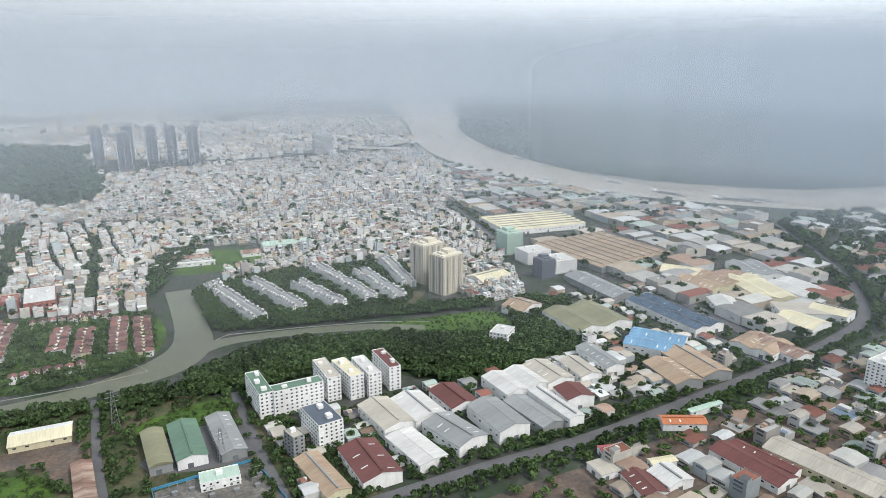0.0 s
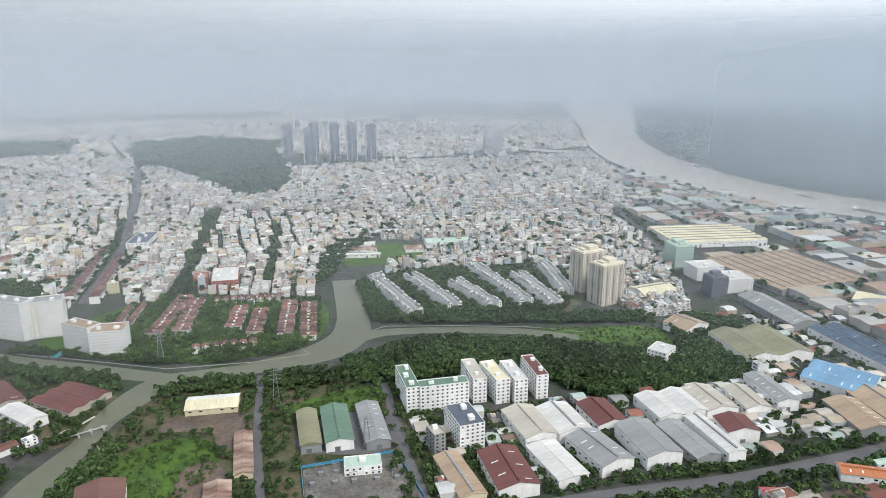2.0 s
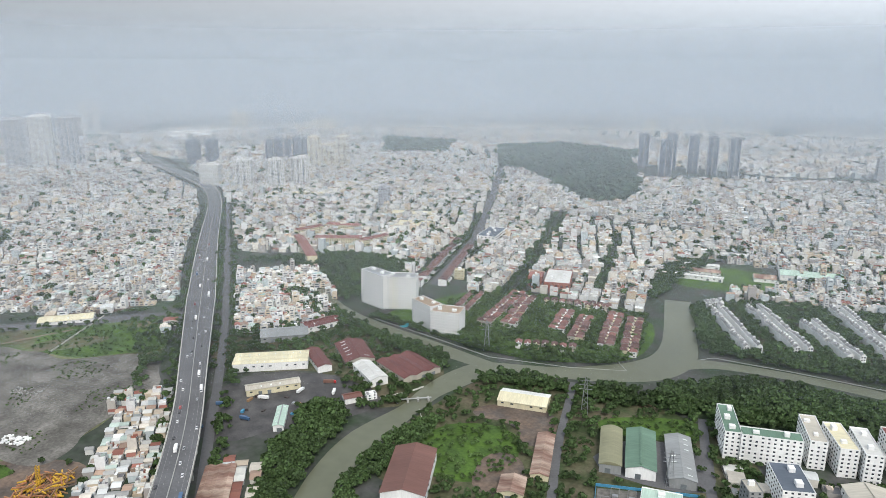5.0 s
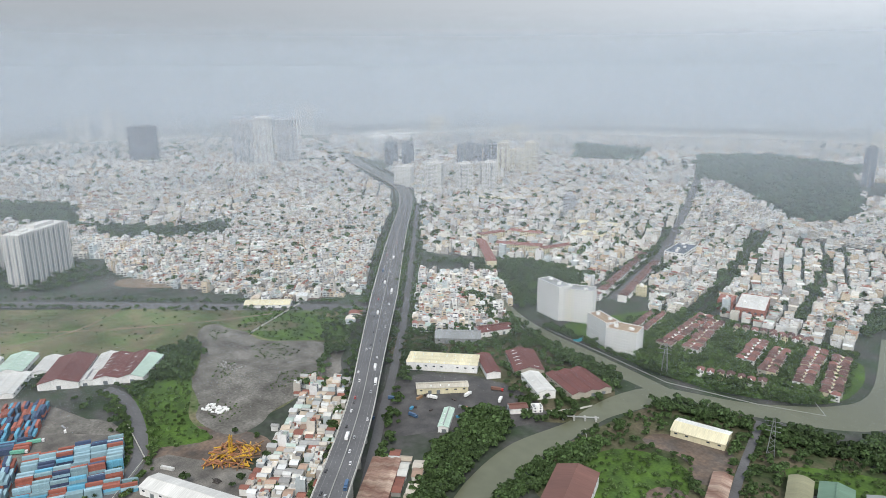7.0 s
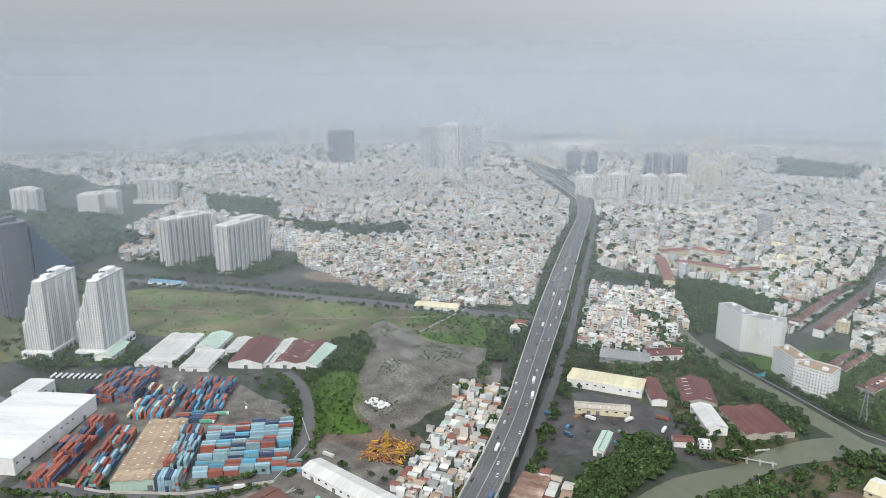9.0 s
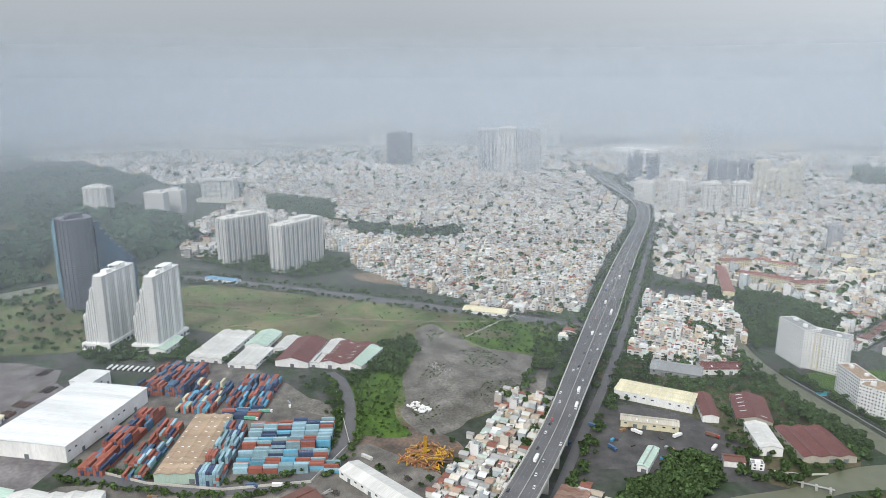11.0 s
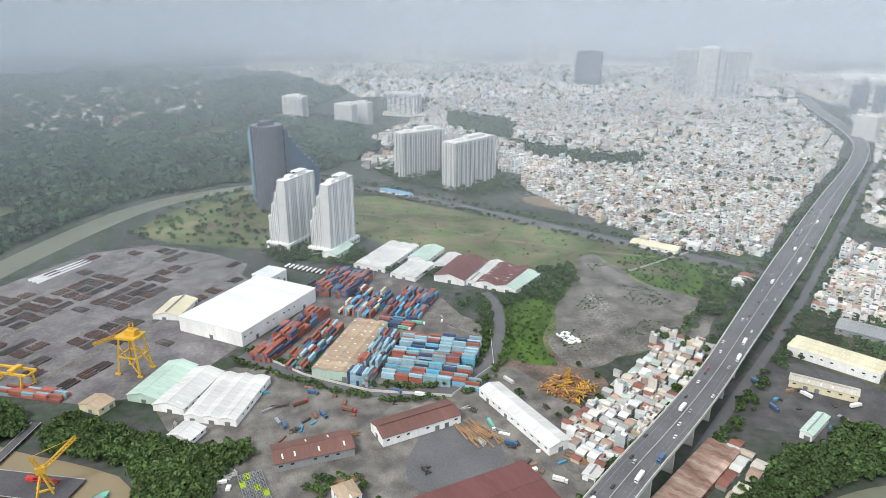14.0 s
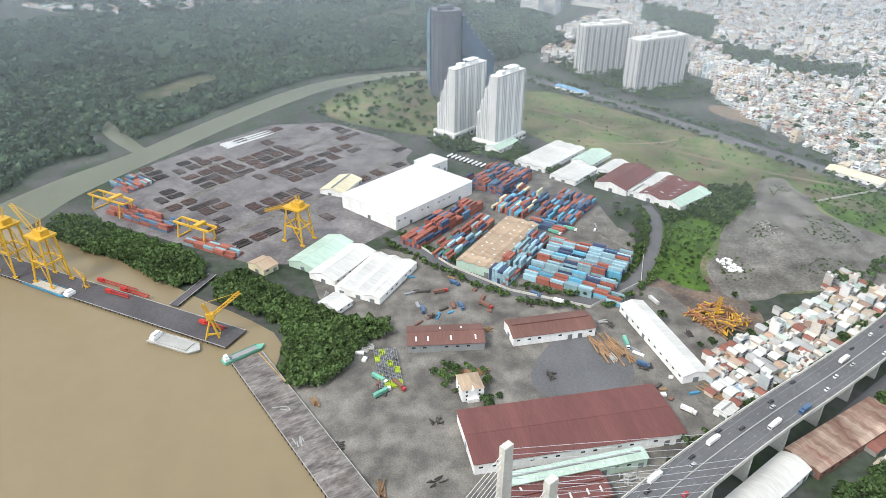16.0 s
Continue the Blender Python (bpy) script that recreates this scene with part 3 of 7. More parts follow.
# ---- sheds and halls ----
def wall_box(l, w, h, gables=0.0, ends=1):
    """Walls of a hall with gable ends, its ridges along x."""
    pl = Pile()
    x, y = l / 2, w / 2
    pl.add([(-x, -y, 0), (x, -y, 0), (x, -y, h), (-x, -y, h)], [(0, 1, 2, 3)])
    pl.add([(x, y, 0), (-x, y, 0), (-x, y, h), (x, y, h)], [(0, 1, 2, 3)])
    for sx in (-1, 1):
        pl.add([(sx * x, -y, 0), (sx * x, y, 0), (sx * x, y, h), (sx * x, -y, h)], [(0, 1, 2, 3)])
        for k in range(ends):
            a, b = -y + w * k / ends, -y + w * (k + 1) / ends
            pl.add([(sx * x, a, h), (sx * x, b, h), (sx * x, (a + b) / 2, h + gables)], tris=[(0, 1, 2)])
    return pl


def slab(pts, t=0.25):
    """A sheet of four corners with thickness."""
    p = [Vector(q) for q in pts]
    return Pile().add([q for q in p] + [q - Vector((0, 0, t)) for q in p], [(0, 1, 2, 3), (7, 6, 5, 4), (0, 4, 5, 1), (1, 5, 6, 2), (2, 6, 7, 3), (3, 7, 4, 0)])


NAMES = dict(cold="clean white", two="white and cream", solar="dark panelled", tan="weathered tan", rust="rust-stained", cyan="pale green", olive="olive grey")


def shed(x, y, l, w, rot, h, roof="grey", wall="white", style="gable", name="warehouse", lights=None):
    """A hall: walls, roof slopes, ridge caps, skylights, roller doors, windows."""
    FOOT.append(rect(x, y, l + 4, w + 4, rot))
    rng = random.Random(int(x * 7 + y * 13))
    t = place(name, x, y, rot, "%s metal-roofed %s with %s walls" % (NAMES.get(roof, roof), "long hall" if l > 2.2 * w else "industrial hall", wall), name)
    spans = {"tri": 3, "saw": max(4, round(w / 17)), "gable": 1 if w < 44 else 2, "arch": 1, "flat": 1, "flatgable": 1}[style]
    rise = {"flat": 0.3, "flatgable": 1.0}.get(style, 0.13 * w / spans)
    o = 0.7
    if style == "arch":
        wall_box(l, w, h, 0).make("wall", WALL[wall], t)
        n, r = 10, w * 0.16
        prof = [(-w / 2 - o + (w + 2 * o) * k / n, h + r * math.sin(math.pi * k / n)) for k in range(n + 1)]
        pl = Pile()
        v = [(sx * (l / 2 + o), a, b) for sx in (-1, 1) for a, b in prof]
        pl.add(v, [(k, k + n + 1, k + n + 2, k + 1) for k in range(n)])
        for sx in (0, 1):
            pl.add([v[sx * (n + 1) + k] for k in range(n + 1)] + [((-1, 1)[sx] * (l / 2 + o), a, h) for a, b in prof], [(k, k + 1, n + 2 + k, n + 1 + k) for k in range(n)])
        pl.make("roof", ROOF[roof], t)
        tops = [(0, h + r)]
    else:
        wall_box(l, w, h, rise, spans).make("wall", WALL[wall], t)
        s = w / spans
        tops = []
        for k in range(spans):
            c = -w / 2 + s * (k + 0.5)
            tops.append((c, h + rise))
            e = o if spans == 1 else 0.0
            for sg in (-1, 1):
                m_ = ROOF["cream"] if roof == "two" and sg < 0 else ROOF[roof]
                a = [(-l / 2 - o, c, h + rise + 0.2), (l / 2 + o, c, h + rise + 0.2), (l / 2 + o, c + sg * (s / 2 + e), h + 0.2 - e * 0.2), (-l / 2 - o, c + sg * (s / 2 + e), h + 0.2 - e * 0.2)]
                slab(a if sg < 0 else a[::-1]).make("roof_slope", m_, t)
            if style == "saw" or (style == "gable" and w < 44 and rng.random() < 0.5):
                Pile().box(0, c, h + rise + 0.1, l * 0.94, min(1.6, s * 0.1), 0.9).make("ridge_vent", ROOF["grey" if roof in ("white", "cream", "cyan", "tan") else roof], t)
            else:
                style != "flat" and Pile().box(0, c, h + rise + 0.1, l + 1.2, 0.5, 0.25).make("ridge_cap", ROOF[roof], t)
        if style in ("gable", "tri") and rng.random() < 0.55 and l > 25:
            for k in range(int(l / 9)):
                for c, _ in tops:
                    sg = rng.choice((-1, 1))
                    d = s * 0.27
                    px = -l / 2 + 6 + k * 9 + rng.uniform(-1, 1)
                    b0, b1 = d - s * 0.09, d + s * 0.09
                    f = lambda q: h + 0.28 + rise * (1 - q / (s / 2))  # noqa: E731
                    pts = [(px - 0.6, c + sg * b0, f(b0)), (px + 0.6, c + sg * b0, f(b0)), (px + 0.6, c + sg * b1, f(b1)), (px - 0.6, c + sg * b1, f(b1))]
                    slab(pts if sg < 0 else pts[::-1], 0.1).make("skylight", SKYLIGHT, t)
        if roof == "solar":
            for c, _ in tops:
                for sg in (-1, 1):
                    for i in range(max(2, int(l / 12))):
                        px = -l / 2 + (i + 0.5) * l / max(2, int(l / 12))
                        b0, b1 = s * 0.06, s * 0.42
                        f = lambda q: h + 0.42 + rise * (1 - q / (s / 2))  # noqa: E731
                        hw = l / max(2, int(l / 12)) / 2 - 0.5
                        pts = [(px - hw, c + sg * b0, f(b0)), (px + hw, c + sg * b0, f(b0)), (px + hw, c + sg * b1, f(b1)), (px - hw, c + sg * b1, f(b1))]
                        slab(pts if sg < 0 else pts[::-1], 0.12).make("solar_panel", DARKGLASS, t)
    dh = min(4.5, h * 0.6)
    far, panes = math.hypot(x - 30, y) > 520, Pile()
    for sx in (-1, 1):
        for k in range(spans if spans < 4 else 2):
            cy = -w / 2 + w * (k + 0.5) / (spans if spans < 4 else 2)
            if rng.random() < 0.8:
                Pile().box(sx * (l / 2 + 0.03), cy + rng.uniform(-2, 2), 0, 0.2, 4.4, dh).make("roller_door", DOOR, t)
    for sy in (-1, 1):
        n = max(2, int(l / 8))
        for k in range(n):
            px = -l / 2 + (k + 0.5) * l / n
            if rng.random() < 0.75:
                big = rng.random() < 0.2
                hole = (px, sy * (w / 2 + 0.02), 0 if big else h * 0.55, 3.6 if big else 2.6, 0.16, dh if big else 1.3)
                if big or not far:
                    Pile().box(*hole).make("roller_door" if big else "window", DOOR if big else GLASS, t)
                else:
                    panes.box(*hole)
    if panes.v:
        panes.make("windows", GLASS, t)["kind"] = "stuff"
    return t


WIN_MESH = {}


def window_mesh(w, h):
    key = (round(w, 1), round(h, 1))
    if key not in WIN_MESH:
        WIN_MESH[key] = Pile().box(0, 0, 0, key[0], 0.18, key[1]).mesh("window", GLASS)
    return WIN_MESH[key]


def block(x, y, l, w, rot, h, roof="beige", wall="white", style="flat", name="apartment_block", storey=3.4, bay=4.2, label="", single=True, podium=0.0):
    """A flat-roofed block with floor bands, windows, parapet and roof plant."""
    FOOT.append(rect(x, y, l + 4, w + 4, rot))
    rng = random.Random(int(x * 3 + y * 5))
    t = place(name, x, y, rot, label or "%s-walled flat-roofed block of %d storeys" % (wall, round(h / storey)), "building")
    pl = Pile().box(0, 0, 0, l, w, h - 0.9)
    for sx, sy, bx, by in ((0, -1, l, 0.3), (0, 1, l, 0.3), (-1, 0, 0.3, w - 0.6), (1, 0, 0.3, w - 0.6)):
        pl.box(sx * (l / 2 - 0.15), sy * (w / 2 - 0.15), h - 0.9, bx, by, 0.9)
    pl.make("wall", WALL.get(wall, WALL["white"]), t)
    Pile().box(0, 0, h - 0.89, l - 0.62, w - 0.62, 0.06).make("roof", ROOF[roof], t)
    n = max(1, round(h / storey))
    for k in range(1, n):
        if k % 2 == 0 or n < 9:
            Pile().box(0, 0, h * k / n - 0.25, l + 0.5, w + 0.5, 0.22).make("floor_band", WALL.get(wall, WALL["white"]), t)
    joined = Pile()
    ww, wh = bay * 0.40, storey * 0.40
    for side, length, off in ((0, l, w / 2), (180, l, w / 2), (90, w, l / 2), (270, w, l / 2)):
        m = max(1, int(length / bay))
        for k in range(n):
            for j in range(m):
                u = -length / 2 + (j + 0.5) * length / m
                z = h * k / n + 1.0
                if rng.random() < 0.06:
                    continue
                a = radians(side)
                px, py = u * math.cos(a) + off * math.sin(a), u * math.sin(a) - off * math.cos(a)
                if single:
                    ob = new("window", window_mesh(ww, wh))
                    ob.parent = t
                    ob.matrix_basis = pose(px, py, z, 0, 0, side)
                else:
                    joined.box(px, py, z, ww, 0.18, wh, side)
    if not single:
        joined.make("windows", GLASS, t)["kind"] = "stuff"
    for k in range(max(1, int(l / 16))):
        Pile().box(-l / 2 + (k + 0.5) * l / max(1, int(l / 16)), rng.uniform(-w / 5, w / 5), h - 0.85, rng.uniform(3, 6), rng.uniform(3, 5), rng.uniform(2, 3.6)).make("roof_house", WALL["white"], t)
    return t


def tall(x, y, l, w, rot, h, wallm, label, storey=3.3, bay=4.0, fins=True, category="tower", glass=None, name="apartment_tower", crown=6.0, finm=None):
    """A tower: core, floor slabs, fins, joined windows, roof plant."""
    FOOT.append(rect(x, y, l + 6, w + 6, rot))
    t = place(name, x, y, rot, label, category)
    core = Pile().box(0, 0, 0, l, w, h).make("wall", wallm, t)
    n = round(h / storey)
    win, slabs, fin, gap = Pile(), Pile(), Pile(), Pile()
    for side, length, off in ((0, l, w / 2), (180, l, w / 2), (90, w, l / 2), (270, w, l / 2)):
        m = max(2, int(length / bay))
        a = radians(side)
        for j in range(m):
            u = -length / 2 + (j + 0.5) * length / m
            px, py = u * math.cos(a) + off * math.sin(a), u * math.sin(a) - off * math.cos(a)
            for k in range(n):
                win.pane(px, py, h * k / n + 0.9, bay * 0.44, storey * 0.42, side)
            if fins and j % 3 == 0:
                u = -length / 2 + j * length / m
                px, py = u * math.cos(a) + off * math.sin(a), u * math.sin(a) - off * math.cos(a)
                fin.box(px, py, 0, 1.1, 1.4, h - 1, side)
            # thin dark strips on the facade stand in for shaded recesses
            if fins and j % 3 == 1:
                u = -length / 2 + (j + 1) * length / m
                px, py = u * math.cos(a) + off * math.sin(a), u * math.sin(a) - off * math.cos(a)
                gap.box(px, py, 2, 1.3, 0.16, h - 6, side)
    win.make("windows", glass or GLASS, core)["kind"] = "stuff"
    if gap.v:
        gap.make("shaft_glazing", DARKGLASS, core)["kind"] = "stuff"
    for k in range(2, n, 2):
        slabs.box(0, 0, h * k / n, l + 0.6, w + 0.6, 0.3)
    slabs.make("floor_slabs", wallm, t)["kind"] = "stuff"
    if fins:
        fin.make("fins", finm or wallm, core)["kind"] = "stuff"
    Pile().box(0, 0, h, l * 0.92, w * 0.9, 1.2).make("parapet", wallm, t)
    if crown:
        Pile().box(l * 0.1, 0, h, l * 0.4, w * 0.5, crown).make("roof_plant", wallm, t)
        Pile().box(-l * 0.28, 0, h, l * 0.14, w * 0.4, crown * 0.6).make("roof_plant", wallm, t)
    return t


shed(-212, 534, 46, 26, 13, 6, 'two', 'cream', 'gable')
shed(-158, 454, 64, 14, 108, 5, 'rust', 'cream', 'gable')
shed(-113, 490, 59, 17, 107, 8, 'olive', 'grey', 'arch')
shed(-90, 496, 62, 23, 106, 9, 'green', 'white', 'gable')
shed(-60, 502, 67, 20, 107, 8, 'grey', 'grey', 'gable')
block(-59, 441, 29, 16, 12, 8, 'cyan', 'white', 'flat')
block(-34, 557, 49, 13, 108, 25, 'green', 'white')
block(-0, 547, 46, 14, 16, 25, 'green', 'white')
block(28, 575, 45, 13, 106, 25, 'beige', 'white')
block(48, 573, 43, 14, 111, 25, 'cream', 'white')
block(66, 574, 44, 13, 107, 25, 'white', 'white')
block(87, 586, 46, 12, 105, 25, 'maroon', 'white')
block(20, 490, 38, 22, 112, 24, 'solar', 'white')
block(-3, 470, 10, 16, 29, 20, 'beige', 'grey')
shed(17, 426, 59, 20, 113, 8, 'tan', 'cream', 'gable')
shed(54, 434, 53, 32, 107, 10, 'maroon', 'white', 'gable')
shed(93, 448, 52, 26, 114, 9, 'white', 'white', 'flatgable')
shed(76, 504, 51, 30, 111, 10, 'beige', 'white', 'gable')
shed(106, 511, 48, 31, 110, 10, 'white', 'white', 'gable')
shed(142, 525, 42, 29, 109, 9, 'maroon', 'white', 'gable')
shed(129, 465, 49, 31, 118, 10, 'grey', 'white', 'gable')
shed(171, 478, 53, 31, 107, 12, 'grey', 'white', 'gable')
shed(205, 483, 56, 23, 110, 9, 'grey', 'grey', 'gable')
shed(228, 488, 61, 16, 107, 12, 'white', 'white', 'gable')
shed(252, 504, 27, 28, 98, 12, 'maroon', 'white', 'gable')
shed(208, 542, 44, 52, 108, 10, 'white', 'white', 'gable')
shed(244, 553, 46, 32, 106, 10, 'beige', 'white', 'gable')
shed(281, 559, 43, 24, 101, 9, 'beige', 'white', 'gable')
shed(310, 576, 57, 21, 101, 11, 'grey', 'white', 'gable')
shed(389, 603, 59, 55, 140, 10, 'blue', 'white', 'gable')
shed(368, 531, 54, 32, 97, 9, 'tan', 'grey', 'gable')
shed(403, 547, 66, 37, 99, 9, 'tan', 'grey', 'gable')
shed(343, 687, 73, 79, 104, 10, 'olive', 'white', 'gable')
shed(454, 682, 116, 46, 106, 10, 'solar', 'white', 'gable')
shed(408, 798, 107, 37, 104, 9, 'grey', 'grey', 'gable')
shed(440, 1175, 165, 116, 9, 10, 'cream', 'white', 'saw')
block(387, 898, 39, 42, 100, 20, 'white', 'white', single=False)
block(366, 951, 35, 43, 105, 20, 'white', 'white', single=False)
shed(491, 968, 158, 157, 110, 9, 'tan', 'grey', 'saw')
shed(539, 702, 37, 34, 77, 8, 'white', 'white', 'gable')
shed(557, 837, 56, 40, 140, 8, 'cream', 'white', 'gable')
shed(569, 785, 62, 71, 109, 8, 'tan', 'cream', 'gable')
shed(665, 822, 69, 53, 84, 9, 'grey', 'white', 'gable')
shed(615, 657, 40, 60, 72, 10, 'beige', 'white', 'flat')
shed(589, 622, 48, 41, 111, 10, 'cream', 'white', 'gable')
shed(649, 645, 44, 32, 121, 10, 'cream', 'white', 'gable')
shed(618, 745, 98, 52, 86, 9, 'cream', 'cream', 'gable')
shed(669, 734, 64, 58, 103, 9, 'white', 'white', 'gable')
shed(501, 576, 47, 50, 27, 8, 'tan', 'white', 'gable')
shed(517, 563, 58, 28, 103, 8, 'rust', 'white', 'gable')
shed(329, 444, 38, 15, -12, 7, 'orange', 'white', 'gable', 'house')
shed(362, 463, 39, 6, 15, 6, 'cyan', 'white', 'gable')
shed(234, 394, 22, 19, 13, 6, 'beige', 'white', 'flat')
shed(248, 415, 18, 12, 0, 6, 'rose', 'white', 'gable')
shed(276, 371, 24, 24, 105, 7, 'white', 'white', 'gable')
shed(253, 368, 31, 21, 96, 6, 'maroon', 'white', 'gable')
shed(281, 392, 22, 8, 3, 6, 'cream', 'white', 'gable')
shed(347, 373, 61, 24, 110, 7, 'maroon', 'white', 'gable')
shed(362, 378, 53, 12, 116, 8, 'maroon', 'white', 'gable')
shed(399, 357, 85, 28, 116, 8, 'beige', 'cream', 'gable')
block(575, 474, 60, 26, 20, 30, 'white', 'white', single=False)
block(228, 656, 21, 26, 143, 15, 'white', 'white')
shed(279, 741, 33, 40, 125, 10, 'tan', 'white', 'gable')
shed(272, 868, 54, 39, -155, 8, 'cream', 'white', 'gable')
shed(-480, 472, 77, 30, 39, 9, 'cream', 'white', 'tri')
shed(-436, 429, 52, 13, 52, 7, 'beige', 'cream', 'gable')
shed(-441, 502, 51, 15, 147, 7, 'maroon', 'white', 'gable')
shed(-420, 538, 55, 32, 142, 6, 'maroon', 'beige', 'gable')
shed(-372, 503, 46, 19, 151, 8, 'white', 'white', 'gable')
shed(-349, 539, 53, 46, 158, 6, 'maroon', 'beige', 'tri')
shed(-524, 537, 54, 28, -136, 7, 'grey', 'grey', 'gable')
shed(-510, 585, 45, 21, -112, 7, 'maroon', 'white', 'gable')
shed(-233, 370, 64, 33, 114, 11, 'brown', 'white', 'gable')
shed(-160, 400, 23, 19, 108, 6, 'rust', 'cream', 'gable')
shed(-826, 16, 44, 22, 147, 6, 'cyan', 'white', 'gable')
shed(-800, 78, 92, 44, 148, 5, 'white', 'white', 'tri')
shed(-748, 106, 52, 34, 148, 5, 'white', 'white', 'tri')
shed(-800, 128, 50, 28, 148, 5, 'cyan', 'white', 'gable')
shed(-772, 152, 44, 20, 148, 5, 'white', 'white', 'gable')
shed(-708, 176, 26, 16, 148, 5, 'white', 'white', 'gable')
shed(-793, 433, 62, 22, 48, 5, 'cream', 'white', 'gable')
shed(-738, 164, 72, 39, 148, 7, 'maroon', 'white', 'gable')
shed(-734, 200, 49, 20, 148, 6, 'white', 'white', 'gable')
shed(-707, 213, 66, 50, 147, 7, 'maroon', 'white', 'gable')
shed(-693, 225, 58, 24, 138, 7, 'cyan', 'white', 'gable')
shed(-515, -128, 58, 29, 159, 6, 'cyan', 'cyan', 'gable')
shed(-499, -103, 61, 28, 159, 6, 'white', 'white', 'gable')
shed(-482, -68, 66, 44, 163, 6, 'white', 'white', 'tri')
shed(-669, -153, 45, 28, 167, 5, 'cream', 'white', 'gable')
shed(-554, 33, 102, 35, 158, 9, 'tan', 'cyan', 'tri')
shed(-402, 4, 57, 24, 103, 7, 'brown', 'grey', 'gable')
shed(-427, 82, 66, 24, 111, 8, 'brown', 'white', 'gable')
shed(-426, 166, 94, 20, -157, 7, 'white', 'white', 'gable')
shed(-319, 96, 136, 47, 110, 9, 'maroon', 'white', 'flatgable')
shed(-285, 208, 62, 18, 136, 8, 'white', 'white', 'arch')
shed(-339, 269, 90, 24, 130, 6, 'rust', 'rust', 'tri')
shed(-264, 90, 56, 20, 113, 6, 'maroon', 'rust', 'gable')
shed(-352, 199, 13, 10, 138, 5, 'white', 'white', 'gable')
shed(-436, -92, 18, 21, 153, 5, 'white', 'white', 'gable')
shed(-283, 100, 88, 9, 113, 8, 'cyan', 'cyan', 'gable')
shed(-485, -173, 16, 22, 150, 6, 'tan', 'cream', 'gable', 'house')
shed(-385, 387, 36, 9, 127, 6, 'cyan', 'white', 'gable')

# big white cold store
shed(-648, -72, 118, 80, 147, 16, "cold", "white", "flat", "cold_store")
shed(-735, -62, 30, 26, 147, 14, "cold", "white", "flat", "cold_store")

# canal-side apartments
block(-500, 690, 46, 20, -14, 46, "grey", "white", single=False, bay=3.0, label="long white canal-side apartment block with orange stair stripe", storey=3.3)
WING = block(-468, 698, 44, 22, 24, 44, "grey", "white", single=False, bay=3.0, label="white canal-side apartment wing", storey=3.3)
for x_ in (-10.0, -5.5):
    Pile().box(x_, -11.0, 0, 1.2, 0.5, 43.0).make("stair_stripe", ROOF["cream"], WING, "ochre painted stripe")
block(-404, 662, 40, 18, -22, 30, "tan", "white", single=False, bay=3.0, label="lower white canal-side apartment block", storey=3.3)
block(-370, 656, 36, 26, 14, 28, "tan", "white", single=False, bay=3.0, label="lower white canal-side apartment block beside the canal", storey=3.3)
block(-322, 888, 36, 66, 17, 16, "white", "brick", single=False, label="red-brick school hall with pale roof", bay=7.0, storey=7.0)
block(-356, 884, 20, 26, 17, 14, "brick", "brick", single=False, label="red-brick annex beside the school", bay=7.0, storey=7.0)

TOWER_WHITE = mat("tower_white", (0.60, 0.60, 0.585), 0.8, 0, 0.08, 0.05, 0.4)
TOWER_CREAM = mat("tower_cream", (0.66, 0.61, 0.50), 0.8, 0, 0.08, 0.05, 0.4)
TOWER_GREY = mat("tower_grey", (0.40, 0.41, 0.43), 0.8, 0, 0.1, 0.05, 0.4)
TOWER_DARK = mat("tower_dark", (0.15, 0.16, 0.19), 0.6, 0, 0.1, 0.05, 0.4)
tall(202, 837, 36, 27, 32, 54, TOWER_CREAM, "cream residential tower with stacked balconies", 3.0, 3.4)
tall(186, 890, 38, 27, 30, 56, TOWER_CREAM, "cream residential tower beside its twin", 3.0, 3.4)
